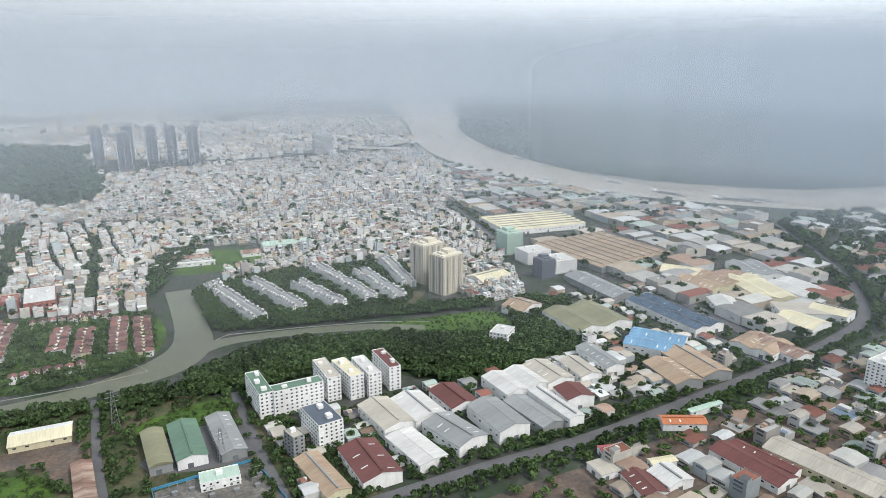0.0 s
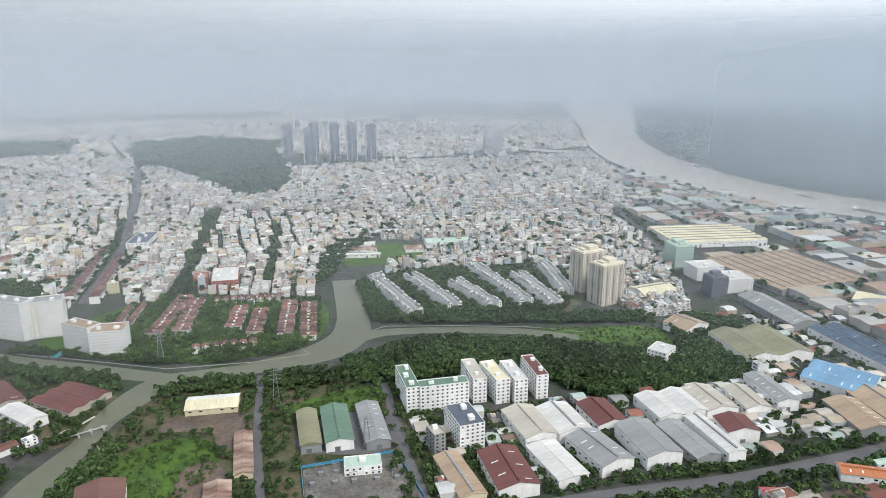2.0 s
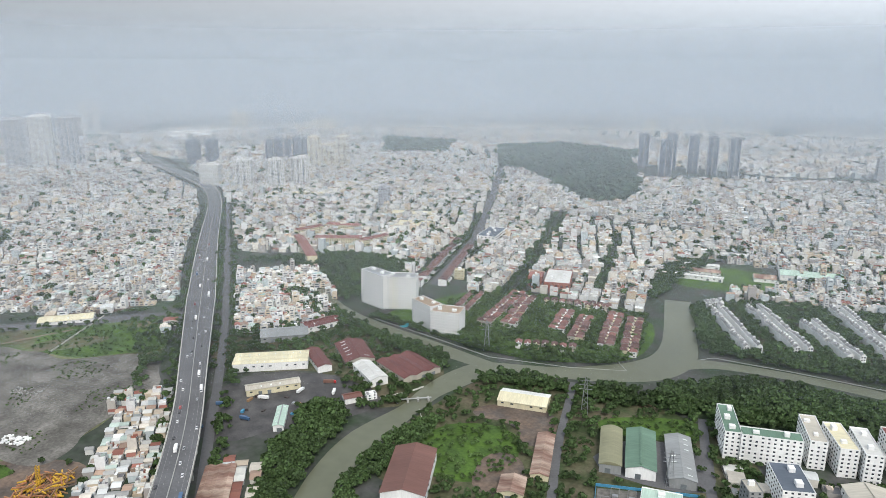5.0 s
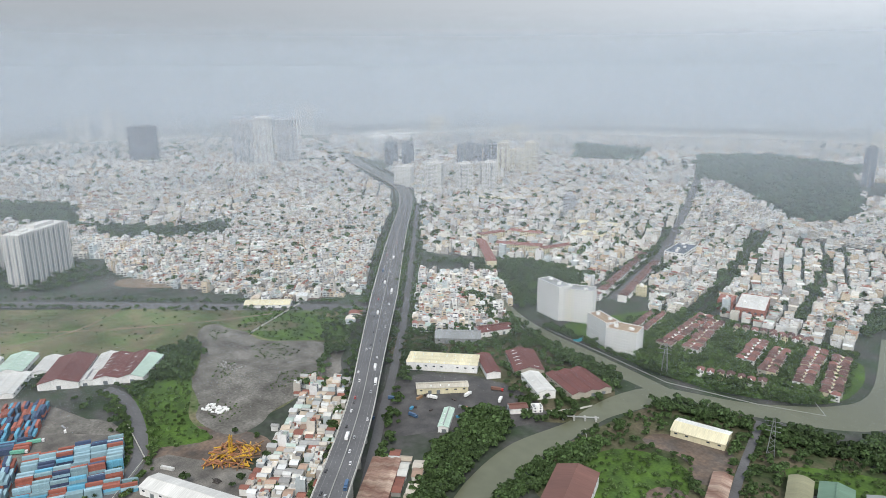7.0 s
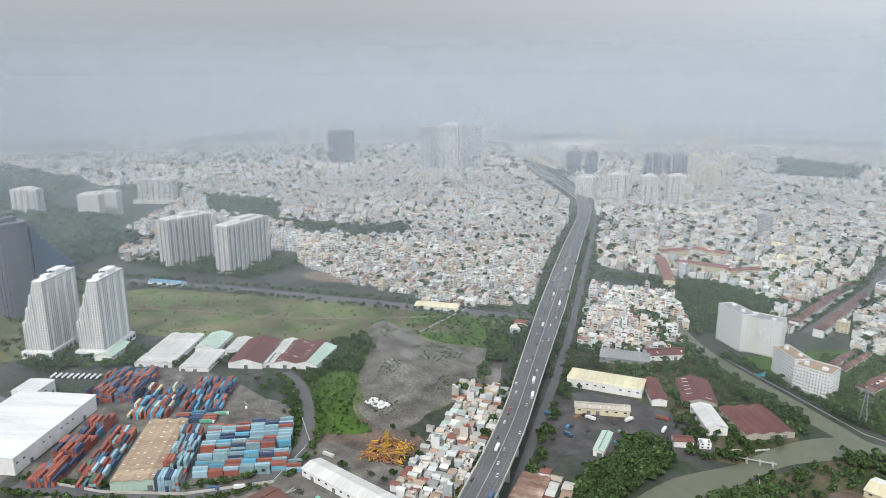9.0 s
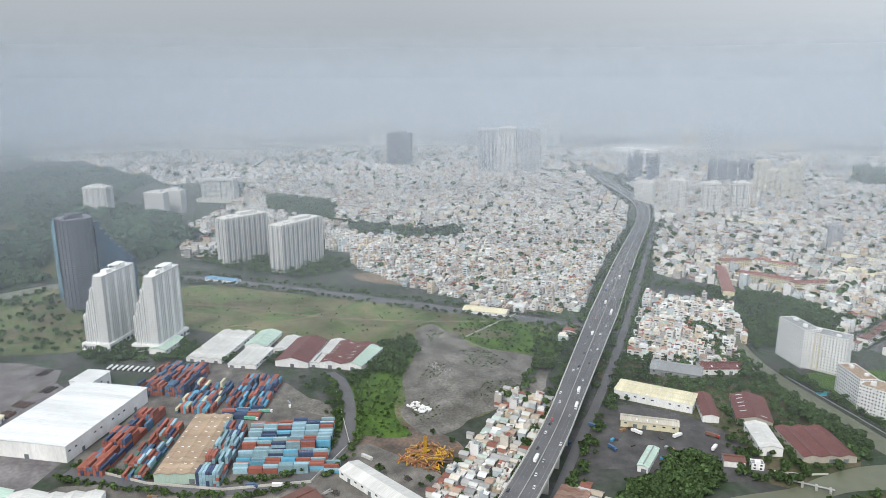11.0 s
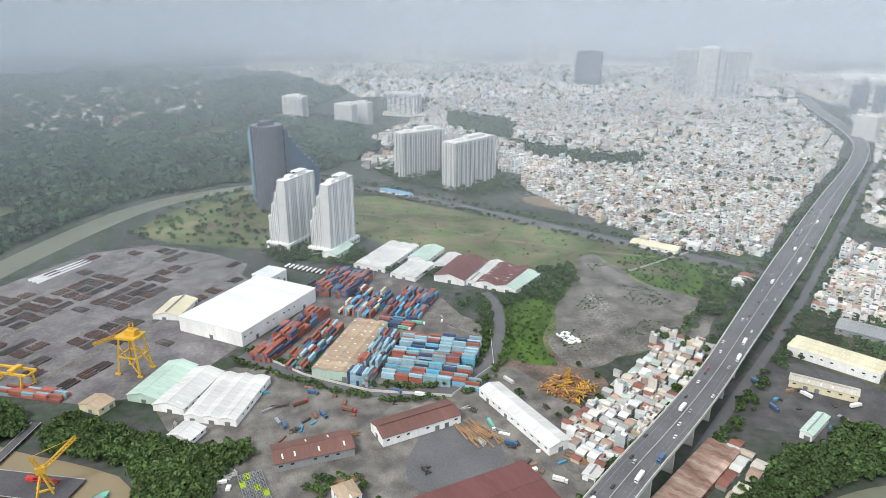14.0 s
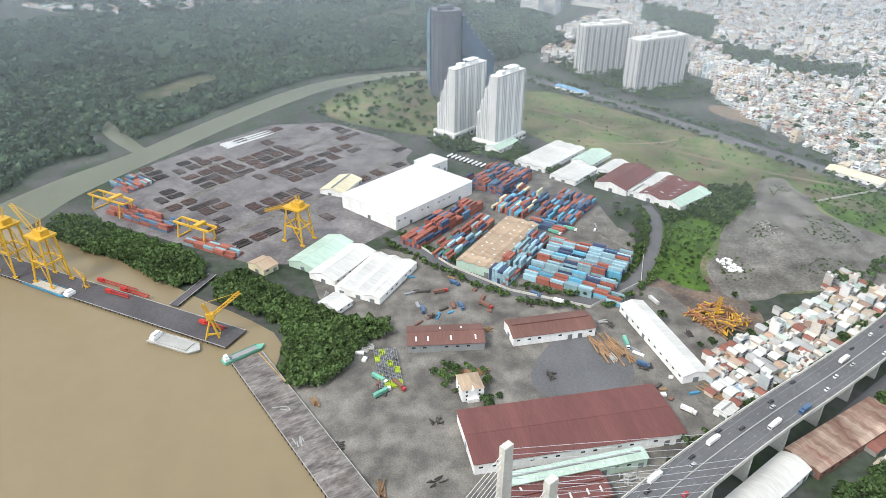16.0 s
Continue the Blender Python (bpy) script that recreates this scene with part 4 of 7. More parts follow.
# stepped white twins
for cx, cy, ln in ((-880, -44, 66), (-850, 10, 60)):
    FOOT.append(rect(cx, cy, ln + 6, 38, 148))
    t = place("stepped_tower", cx, cy, 148, "white stepped apartment tower with terraces and dark windows", "tower", "stepped twin towers")
    steps, dep = 7, 30.0
    edges = [-dep / 2, -dep / 2 + 12] + [-dep / 2 + 12 + (dep - 12) * k / (steps - 1) for k in range(1, steps)]
    for k in range(steps):
        y0, y1 = edges[k], edges[k + 1]
        hh = 93 - 8.2 * k
        x0, x1 = -ln / 2 + (2.5 if k % 2 else 0), ln / 2
        Pile().box((x0 + x1) / 2, (y0 + y1) / 2, 0, x1 - x0, y1 - y0, hh).make("tower_section", WALL["white"], t)
        sec = Pile()
        for j in range(6):
            sec.box(x0 + (j + 0.5) * (x1 - x0) / 6, y1 - 0.5, hh, (x1 - x0) / 6 * 0.55, 0.5, 1.3)
            if k:
                sec.box(x0 + (j + 0.5) * (x1 - x0) / 6, y0 + 1.0, hh, 3.0, 1.6, 3.0)
        sec.make("terrace_walls", WALL["white"], t)
        wn_ = Pile()
        for f in range(int(hh / 3.2)):
            z = 1.2 + f * 3.2
            for j in range(max(1, int((y1 - y0) / 3.0))):
                py = y0 + (j + 0.5) * (y1 - y0) / max(1, int((y1 - y0) / 3.0))
                wn_.box(x0, py, z, 0.4, 1.4, 1.8)
                wn_.box(x1, py, z, 0.4, 1.4, 1.8)
            top_next = 93 - 8.2 * (k + 1)
            for j in range(int(ln / 3.4)):
                px = x0 + (j + 0.5) * (x1 - x0) / int(ln / 3.4)
                if k == 0:
                    wn_.box(px, y0, z, 1.7, 0.4, 1.8)
                if k == steps - 1 or z > top_next:
                    wn_.box(px, y1, z, 1.7, 0.4, 1.8)
        wn_.make("windows", GLASS, t)["kind"] = "stuff"
        bays = Pile()
        for j in range(4):
            bays.box(x0 + (j + 0.5) * (x1 - x0) / 4, y1 + 0.5, 0, 3.2, 1.0, hh - 4).box(x0 + (j + 0.5) * (x1 - x0) / 4, y0 - 0.5, 0, 3.2, 1.0, hh - 4) if k in (0, steps - 1) else bays.box(x1 + 0.4, (y0 + y1) / 2, 0, 0.8, (y1 - y0) * 0.45, hh - 3)
        bays.make("balcony_bays", WALL["white"], t)["kind"] = "stuff"
    Pile().box(0, 0, 0, ln + 8, dep + 7, 9).make("podium", WALL["white"], t)
    pl = Pile()
    for j in range(9):
        pl.box(-ln / 2 - 4 + (ln + 8) * (j + 0.5) / 9, -dep / 2 - 3.5, 2, 4.5, 0.4, 4).box(-ln / 2 - 4, -dep / 2 + dep * (j + 0.5) / 9, 2, 0.4, 2.2, 4)
    pl.make("podium_windows", GLASS, t)
    pl = Pile()
    for a, b in ((-1, -1), (1, -1), (1, 1), (-1, 1)):
        pl.box(8 + a * 9, -8 + b * 4.5, 93, 1, 1, 5)
    pl.box(8, -8, 98, 21, 11, 0.8).box(-14, -9, 93, 10, 8, 4).make("roof_plant", WALL["white"], t)
# unfinished dark tower with curved glass wing
dt = place("dark_tower", -1058, -78, 112, "unfinished dark concrete tower with a blue glass wing stepping down", "tower")
FOOT.append(rect(-1066, -60, 110, 60, 112))
def drum(pl, r, z, h, n=24):
    """A rounded slab of the dark tower."""
    v = [(-14 + r * math.copysign(abs(math.cos(a)) ** 0.7, math.cos(a)), r * math.copysign(abs(math.sin(a)) ** 0.7, math.sin(a)), zz) for zz in (z, z + h) for a in (2 * math.pi * (k + 0.5) / n for k in range(n))]
    return pl.add(v + [(-14, 0, z + h)], [(k, (k + 1) % n, n + (k + 1) % n, n + k) for k in range(n)], [(n + k, n + (k + 1) % n, 2 * n) for k in range(n)])


TOWER_SLATE = mat("tower_slate", (0.11, 0.12, 0.14), 0.8, 0, 0.2, 0.05, 0.4)
drum(Pile(), 22.0, 0, 130).make("wall", TOWER_DARK, dt)
pl = Pile()
for f in range(40):
    drum(pl, 22.8, f * 3.3, 0.5)
pl.make("floor_slabs", TOWER_SLATE, dt)["kind"] = "stuff"
pl = Pile()
for j in range(20):
    a = 2 * math.pi * j / 20
    pl.box(-14 + 22.9 * math.copysign(abs(math.cos(a)) ** 0.7, math.cos(a)), 22.9 * math.copysign(abs(math.sin(a)) ** 0.7, math.sin(a)), 0, 0.7, 0.7, 131, math.degrees(a))
pl.make("columns", TOWER_SLATE, dt)["kind"] = "stuff"
GLASS_BLUE = mat("blue_curtain_wall", (0.20, 0.33, 0.42), 0.25, 0, 0.35, 0.08, 0.5, spec=0.6)
pl = Pile()
for j in range(5):
    pl.box(-38, 8 + j * 3.2, 12, 1.2, 2.0, 118 - 3 * j)
    pl.box(-22 + j * 5, 22.8, 10, 2.0, 1.0, 120)
pl.make("glazing_strips", GLASS_BLUE, dt, "pale blue glazing strips")
for k in range(9):
    hh = 122 - 62 * (k / 8) ** 0.8
    Pile().box(11 + k * 6, 4, 0, 6.2, 38 - k * 1.2, hh).make("glass_wing", DARKGLASS, dt, "dark blue glass wing step")
Pile().box(-14, 0, 130, 20, 16, 6).box(-26, -8, 130, 6, 6, 4).make("roof_plant", TOWER_SLATE, dt)
# slabs behind the field
tall(-1154, 241, 107, 27, 128, 81, TOWER_WHITE, "long white slab apartment tower beside the main road", 3.2, 3.6)
tall(-1238, 160, 92, 27, 118, 82, TOWER_WHITE, "long pale slab apartment tower", 3.2, 3.6)
Pile().box(0, 0, 0, 120, 40, 9).make("podium", PALE_CONCRETE, tall(-1905, 180, 90, 30, 60, 62, TOWER_WHITE, "pale far slab tower of flats", 3.4, 5.0))
TOWERS_A = [(-1745, 20, 50, 26, 60, 58, TOWER_WHITE, "pale far apartment tower of many storeys"), (-1790, 60, 50, 26, 60, 55, TOWER_WHITE, "pale far apartment tower of many storeys"), (-1825, -110, 60, 28, 60, 69, TOWER_WHITE, "pale far slab tower of flats")]
TOWERS_B = [(-2500, 900, 90, 40, 60, 121, TOWER_DARK, "dark glass far office tower"), (-2160, 1110, 70, 36, 55, 150, TOWER_GREY, "grey tower of a tall far cluster"), (-2120, 1165, 60, 36, 55, 158, TOWER_WHITE, "pale tower of a tall far cluster"), (-2085, 1235, 70, 36, 55, 150, TOWER_GREY, "grey tower of a tall far cluster")]
TOWERS_C = [(-1810, 1470, 40, 26, 40, 76, TOWER_DARK, "dark far tower of flats"), (-1770, 1510, 36, 26, 40, 76, TOWER_DARK, "dark far tower of flats"), (-1436, 1625, 34, 30, 20, 92, TOWER_CREAM, "cream far tower of flats"), (-1350, 1655, 34, 30, 20, 96, TOWER_CREAM, "cream far tower of flats"), (-1393, 1645, 60, 24, 20, 70, TOWER_CREAM, "cream far slab between towers")]
TOWERS_D = [(-1436, 1215, 50, 24, 30, 55, TOWER_WHITE, "white apartment slab among houses"), (-1350, 1250, 44, 24, 30, 70, TOWER_WHITE, "white apartment slab among houses"), (-1262, 1275, 40, 26, 60, 74, TOWER_WHITE, "white apartment tower among houses"), (-1235, 1340, 40, 26, 60, 74, TOWER_WHITE, "white apartment tower among houses"), (-860, 1200, 22, 20, 20, 52, TOWER_GREY, "slim grey glazed tower")]
TOWERS_E = [(-554, 2140, 32, 26, 15, 104, TOWER_DARK, "dark high tower of the far cluster"), (-446, 1975, 34, 30, 15, 104, TOWER_DARK, "grey high tower of the far cluster"), (-470, 2140, 30, 26, 15, 108, TOWER_DARK, "dark high tower of the far cluster"), (-400, 2110, 30, 26, 15, 108, TOWER_DARK, "dark high tower of the far cluster"), (-345, 2105, 30, 26, 15, 107, TOWER_DARK, "dark high tower of the far cluster"), (-285, 2100, 30, 26, 15, 107, TOWER_DARK, "dark high tower of the far cluster")]
TOWERS_F = [(95, 2250, 60, 26, 15, 60, TOWER_GREY, "grey far apartment slab"), (345, 1010, 36, 30, 105, 34, WALL["cyan"], "green netted building under construction"), (355, 870, 24, 24, 105, 28, TOWER_DARK, "dark blue glazed office block"), (-2050, 2050, 90, 30, 20, 70, TOWER_WHITE, "pale far slab of flats")]
for x, y, l, w, r, h, m_, lb in TOWERS_A + TOWERS_B + TOWERS_C + TOWERS_D + TOWERS_E + TOWERS_F:
    tall(x, y, l, w, r, h, m_, lb, 3.6, 5.0, fins=h > 60, finm=TOWER_WHITE if "cluster" in lb else None)
frng = random.Random(11)
# far groups: middle, width across the view, count, lowest and highest top
FAR_WEST_GROUPS = [(-4480, 690, 230, 5, 70, 90, TOWER_WHITE), (-4171, 782, 150, 3, 90, 110, TOWER_WHITE), (-3916, 881, 185, 5, 105, 152, TOWER_WHITE), (-3432, 952, 105, 3, 95, 130, TOWER_WHITE), (-3306, 1066, 85, 2, 120, 138, TOWER_WHITE), (-3228, 1085, 86, 2, 48, 54, TOWER_WHITE), (-3700, 1000, 260, 4, 45, 60, TOWER_GREY)]
FAR_MID_GROUPS = [(-2612, 2410, 80, 2, 76, 86, TOWER_CREAM), (-2670, 2665, 150, 4, 78, 104, TOWER_WHITE), (-2550, 2810, 110, 3, 74, 98, TOWER_WHITE), (-2204, 2536, 150, 4, 38, 50, TOWER_CREAM), (-2757, 1888, 150, 3, 66, 90, TOWER_GREY), (-2972, 1858, 90, 2, 130, 168, TOWER_WHITE), (-1608, 1686, 150, 5, 64, 74, TOWER_DARK),
                  (-3528, -1040, 112, 2, 140, 164, TOWER_WHITE), (-3568, -897, 140, 2, 160, 187, TOWER_WHITE), (-3708, -23, 66, 1, 94, 95, TOWER_WHITE), (-3500, 330, 400, 5, 50, 90, TOWER_WHITE)]
FAR_NORTH_GROUPS = [(-789, 3067, 56, 1, 65, 66, TOWER_CREAM), (-761, 3420, 80, 2, 58, 62, TOWER_WHITE), (-672, 3437, 100, 2, 58, 62, TOWER_WHITE), (-579, 3454, 50, 1, 66, 68, TOWER_WHITE), (-2100, 3900, 420, 7, 60, 110, TOWER_WHITE), (-1300, 4100, 500, 6, 50, 90, TOWER_WHITE), (-3300, 2500, 500, 8, 70, 130, TOWER_WHITE), (1750, 2900, 200, 4, 50, 80, TOWER_GREY), (300, 3900, 300, 5, 40, 80, TOWER_WHITE)]
for cx, cy, wide, n, h0, h1, m_ in FAR_WEST_GROUPS + FAR_MID_GROUPS + FAR_NORTH_GROUPS:
    away = math.atan2(cy, cx - 30)
    for k in range(n):
        u = (k + 0.5) / n - 0.5
        across, back = u * wide, frng.uniform(-25, 25)
        tall(cx - math.sin(away) * across + math.cos(away) * back, cy + math.cos(away) * across + math.sin(away) * back, wide / n * frng.uniform(0.72, 0.92), frng.uniform(22, 30), math.degrees(away) + 90 + frng.uniform(-12, 12), frng.uniform(h0, h1), m_, "%s far apartment tower fading into haze" % {TOWER_GREY: "grey", TOWER_DARK: "dark", TOWER_CREAM: "cream"}.get(m_, "pale"), 5.0, 8.0, fins=False)
shed(-2485, 2010, 180, 70, 51, 22, "white", "white", "arch")
block(-533, 1085, 74, 34, 100, 15, "solar", "white", single=False, label="white commercial hall with dark panelled roof", bay=6.0, storey=5.0)
block(-463, 845, 9, 14, 112, 15, "cream", "cream", single=False, label="narrow yellow town house")


# ---- dense housing ----
def flat_template():
    """A flat-roofed house with parapet and stair house: corners as shares of the size plus metres."""
    A, B, q, r = [], [], [], []

    def ring(z_share, z_add, inset):
        k = len(A)
        for sx, sy in ((-1, -1), (1, -1), (1, 1), (-1, 1)):
            A.append((sx * 0.5, sy * 0.5, z_share))
            B.append((-sx * inset, -sy * inset, z_add))
        return k

    a, b, c, d = ring(0, 0, 0), ring(1, 0, 0), ring(1, 0, 0.25), ring(1, -0.8, 0.25)
    for lo, hi, role in ((a, b, 0), (b, c, 0), (c, d, 0)):
        for j in range(4):
            q.append((lo + j, lo + (j + 1) % 4, hi + (j + 1) % 4, hi + j))
            r.append(role)
    q.append((d, d + 1, d + 2, d + 3))
    r.append(1)
    k = len(A)
    for z in (-0.8, 2.3):
        for u, w in ((-0.45, 0.1), (0.05, 0.1), (0.05, 0.42), (-0.45, 0.42)):
            A.append((u, w, 1))
            B.append((0, 0, z))
    for j in range(4):
        q.append((k + j, k + (j + 1) % 4, k + 4 + (j + 1) % 4, k + 4 + j))
        r.append(0)
    q.append((k + 4, k + 5, k + 6, k + 7))
    r.append(2)
    return np.array(A, float), np.array(B, float), q, r


def gable_template(over=0.4, rise=0.28):
    """A metal-roofed house: ridge along y."""
    A, B = [], []
    for z in (0, 1):
        for sx, sy in ((-1, -1), (1, -1), (1, 1), (-1, 1)):
            A.append((sx * 0.5, sy * 0.5, z))
            B.append((0, 0, 0))
    for sy in (-1, 1):
        for sx, up in ((-1, 0), (0, 1), (1, 0)):
            A.append((sx * 0.5 + up * rise * 0, sy * 0.5, 1))
            B.append((sx * over, sy * over, 1.3 if up else -0.1))
    for sy in (-1, 1):
        A.append((0, sy * 0.5, 1))
        B.append((0, 0, 1.15))
    q = [(j, (j + 1) % 4, 4 + (j + 1) % 4, 4 + j) for j in range(4)] + [(8, 9, 12, 11), (9, 10, 13, 12)]
    return np.array(A, float), np.array(B, float), q, [0, 0, 0, 0, 1, 1], [(4, 5, 14), (7, 6, 15)], [0, 0]


WALLS = np.array([(0.78, 0.78, 0.75), (0.70, 0.70, 0.68), (0.76, 0.73, 0.66), (0.58, 0.55, 0.50), (0.66, 0.56, 0.43), (0.52, 0.58, 0.60), (0.80, 0.80, 0.80), (0.44, 0.42, 0.40)])
ROOFS = np.array([(0.54, 0.54, 0.52), (0.68, 0.68, 0.66), (0.36, 0.36, 0.35), (0.78, 0.79, 0.78), (0.44, 0.38, 0.33), (0.17, 0.17, 0.18), (0.62, 0.57, 0.50), (0.40, 0.17, 0.12), (0.36, 0.52, 0.49), (0.26, 0.36, 0.47)])
ROOF_P = np.array([0.19, 0.18, 0.14, 0.14, 0.08, 0.08, 0.05, 0.10, 0.02, 0.02])
TINS = np.array([(0.74, 0.76, 0.75), (0.58, 0.59, 0.58), (0.40, 0.40, 0.39), (0.42, 0.30, 0.23), (0.48, 0.57, 0.52), (0.68, 0.63, 0.55), (0.56, 0.48, 0.38), (0.30, 0.13, 0.10), (0.72, 0.72, 0.67)])
FLAT, GABLE = flat_template(), gable_template()


def blocked(p, extra=0.0):
    out = np.zeros(len(p), bool)
    for poly in (*WATERS, FAR_RIVER, FAR_CANAL, WOOD_EAST, WOOD_WEST, WOOD_DARK, WOOD_BAND, BELT_1, BELT_2, GAP_GREEN, WOOD_MID, FIELD, INNER_FIELD, STEEL_YARD, BOX_YARD, PORT_YARD, TRUCK_YARD, MANGROVE_1, MANGROVE_2, PLAIN_W, GREEN_BANK):
        out |= inside(p, poly)
    for line, far in ((BRIDGE, 24), (BIG_ROAD, 20), (FACTORY_ROAD, 17), (FACTORY_ROAD_2, 12), (SIDE_ROAD, 10), (AVENUE, 8), (TOWN_STREET, 7), (TOWN_STREET_2, 5), *((r_, 13) for r_ in MAROON_ROWS), (LANE_1, 10), (LANE_2, 10)):
        out |= near_line(p, line, far + extra)
    for poly in FOOT:
        out |= inside(p, poly)
    return out


def houses(name, poly, angle, w, d, low, high, tin=0.25, seed=1, street=6.0, cross=70.0, skip=0.04, windows=True, label="", floor=3.4, clutter=0.6, shade=1.0, cell=150.0, free=False, turns=(0, 0, 90)):
    """Back-to-back rows of narrow houses along alleys, filling an outline."""
    rng = np.random.default_rng(seed)
    poly = np.array(poly, float)
    lo, hi = poly.min(0), poly.max(0)
    seeds = rng.uniform(lo, hi, (max(1, int((hi[0] - lo[0]) * (hi[1] - lo[1]) / cell**2)), 2))
    spots = []
    for s_, c in enumerate(seeds):
        a = radians(angle + rng.choice(turns) * (len(seeds) > 1) + rng.normal(0, 6) * (len(seeds) > 1))
        u, v = np.array((math.cos(a), math.sin(a))), np.array((-math.sin(a), math.cos(a)))
        reach = 1.3 * cell if len(seeds) > 1 else max(hi - lo)
        at, flip, wid = [], [], []
        y, row = -reach, 0
        while y < reach:
            x = -reach + rng.uniform(0, 20)
            run = rng.uniform(0.6, 1.4) * cross
            while x < reach:
                ww = w * rng.uniform(0.75, 1.6)
                at.append((x + ww / 2, y + rng.normal(0, 0.6)))
                flip.append(row % 2)
                wid.append(ww)
                x += ww + 0.05
                run -= ww
                if run < 0:
                    run = rng.uniform(0.6, 1.4) * cross
                    x += rng.uniform(3, 7)
            y += d + (0.3 if row % 2 == 0 else street * rng.uniform(0.5, 1.6))
            row += 1
        at, flip, wid = np.array(at), np.array(flip), np.array(wid)
        q = c + at[:, :1] * u + at[:, 1:] * v
        keep = inside(q, poly)
        if len(seeds) > 1:
            keep &= np.argmin(((q[:, None] - seeds[None]) ** 2).sum(-1), 1) == s_
        spots.append(np.c_[q, flip, wid, np.full(len(q), a)][keep])
    spots = np.concatenate(spots)
    spots = spots[(free | ~blocked(spots[:, :2], d * 0.4)) & (rng.random(len(spots)) > skip)]
    p, flip, wid, a = spots[:, :2], spots[:, 2], spots[:, 3], spots[:, 4]
    n = len(p)
    floors = rng.integers(low, high + 1, n)
    tall_ = rng.random(n) < 0.08
    floors[tall_] += rng.integers(1, 4, tall_.sum())
    h = floors * floor + rng.uniform(-0.4, 0.8, n)
    dep = d * rng.uniform(0.78, 1.02, n)
    rot = a + np.where(flip == 1, math.pi, 0) + rng.normal(0, 0.03, n)
    is_tin = (rng.random(n) < tin) & (floors <= 3)
    cols = np.stack([WALLS[rng.integers(0, len(WALLS), n)] * rng.uniform(0.85, 1.1, (n, 1)), ROOFS[rng.choice(len(ROOFS), n, p=ROOF_P)] * rng.uniform(0.85, 1.15, (n, 1)), ROOFS[rng.choice(len(ROOFS), n, p=ROOF_P)]], 1)
    cols[is_tin, 1] = TINS[rng.integers(0, len(TINS), is_tin.sum())] * rng.uniform(0.7, 1.15, (is_tin.sum(), 1))
    cols *= shade
    pl = Pile()
    size, pos = np.c_[wid, dep, h], np.c_[p, np.full(n, 0.0)]
    f = ~is_tin
    pl.many(FLAT[0], FLAT[1], FLAT[2], FLAT[3], size[f], pos[f], rot[f], cols[f])
    pl.many(GABLE[0], GABLE[1], GABLE[2], GABLE[3], size[is_tin], pos[is_tin], rot[is_tin], cols[is_tin], GABLE[4], GABLE[5])
    if clutter:
        CA = np.array([(0, 0, 1)] * 8, float)
        CB = np.array([(sx * 0.5, sy * 0.5, z) for z in (0, 1) for sx, sy in ((-1, -1), (1, -1), (1, 1), (-1, 1))], float)
        pick = np.flatnonzero(f & (rng.random(n) < clutter))
        pick = np.repeat(pick, 2)
        cc = TINS[rng.integers(0, len(TINS), len(pick))] * rng.uniform(0.5, 1.2, (len(pick), 1))
        sx, sy, sz = rng.uniform(1.0, 3.6, len(pick)), rng.uniform(1.0, 4.5, len(pick)), rng.uniform(0.8, 2.8, len(pick))
        ox, oy = rng.uniform(-0.3, 0.3, len(pick)) * wid[pick], rng.uniform(-0.4, 0.3, len(pick)) * dep[pick]
        cr_, sr_ = np.cos(rot[pick]), np.sin(rot[pick])
        spot = np.c_[p[pick, 0] + ox * cr_ - oy * sr_, p[pick, 1] + ox * sr_ + oy * cr_, h[pick] - 0.8]
        pl.many(CB * (1, 1, 1), np.zeros((8, 3)), [(4, 5, 6, 7), (0, 1, 5, 4), (1, 2, 6, 5), (2, 3, 7, 6), (3, 0, 4, 7)], [0] * 5, np.c_[sx, sy, sz], spot, rot[pick], cc[:, None])
    if windows:
        idx = np.repeat(np.arange(n), floors)
        lev = np.concatenate([np.arange(k) for k in floors]) if n else np.zeros(0)
        for face in (-1, 1):
            keep_ = rng.random(len(idx)) < 0.8
            i, k = idx[keep_], lev[keep_]
            WA = np.array([(-0.28, 0.5 * face, 0), (0.28, 0.5 * face, 0), (0.28, 0.5 * face, 0), (-0.28, 0.5 * face, 0)], float)
            WB = np.array([(0, 0.06 * face, 0.0), (0, 0.06 * face, 0.0), (0, 0.06 * face, 1.5), (0, 0.06 * face, 1.5)], float)
            wc = np.ones((len(i), 1, 3)) * np.array((0.06, 0.07, 0.085)) * rng.uniform(0.7, 2.2, (len(i), 1, 1))
            pl.many(WA, WB, [(0, 1, 2, 3)], [0], size[i], np.c_[p[i], k * floor + 1.0], rot[i], wc)
    ob = pl.make(name, HOUSE, tint=True)
    return tagged(ob, label or "dense rows of narrow pale city houses with flat roofs", "houses", kind="stuff"), p


CITY_NEAR = [(-190, 900), (-215, 965), (-180, 1140), (-60, 1150), (-20, 1060), (-100, 1000), (-100, 945), (-60, 940), (-20, 975), (160, 1000), (170, 940), (240, 780), (300, 800), (330, 1000), (330, 1300), (-200, 1350), (-260, 1300), (-270, 880)]
TOWN = [(-190, 838), (-190, 900), (-225, 965), (-260, 1300), (-700, 1400), (-560, 1090), (-515, 960), (-420, 800), (-400, 775), (-385, 840)]
TOWN_WEST = [(-560, 790), (-480, 800), (-525, 960), (-565, 1090), (-700, 1400), (-1200, 1400), (-1240, 1090), (-1000, 890), (-850, 780), (-690, 880)]
TOWN_STREET = [(-350, 770), (-394, 944), (-464, 1196), (-503, 1345)]
TOWN_STREET_2 = [(-262, 900), (-300, 1060), (-345, 1250)]
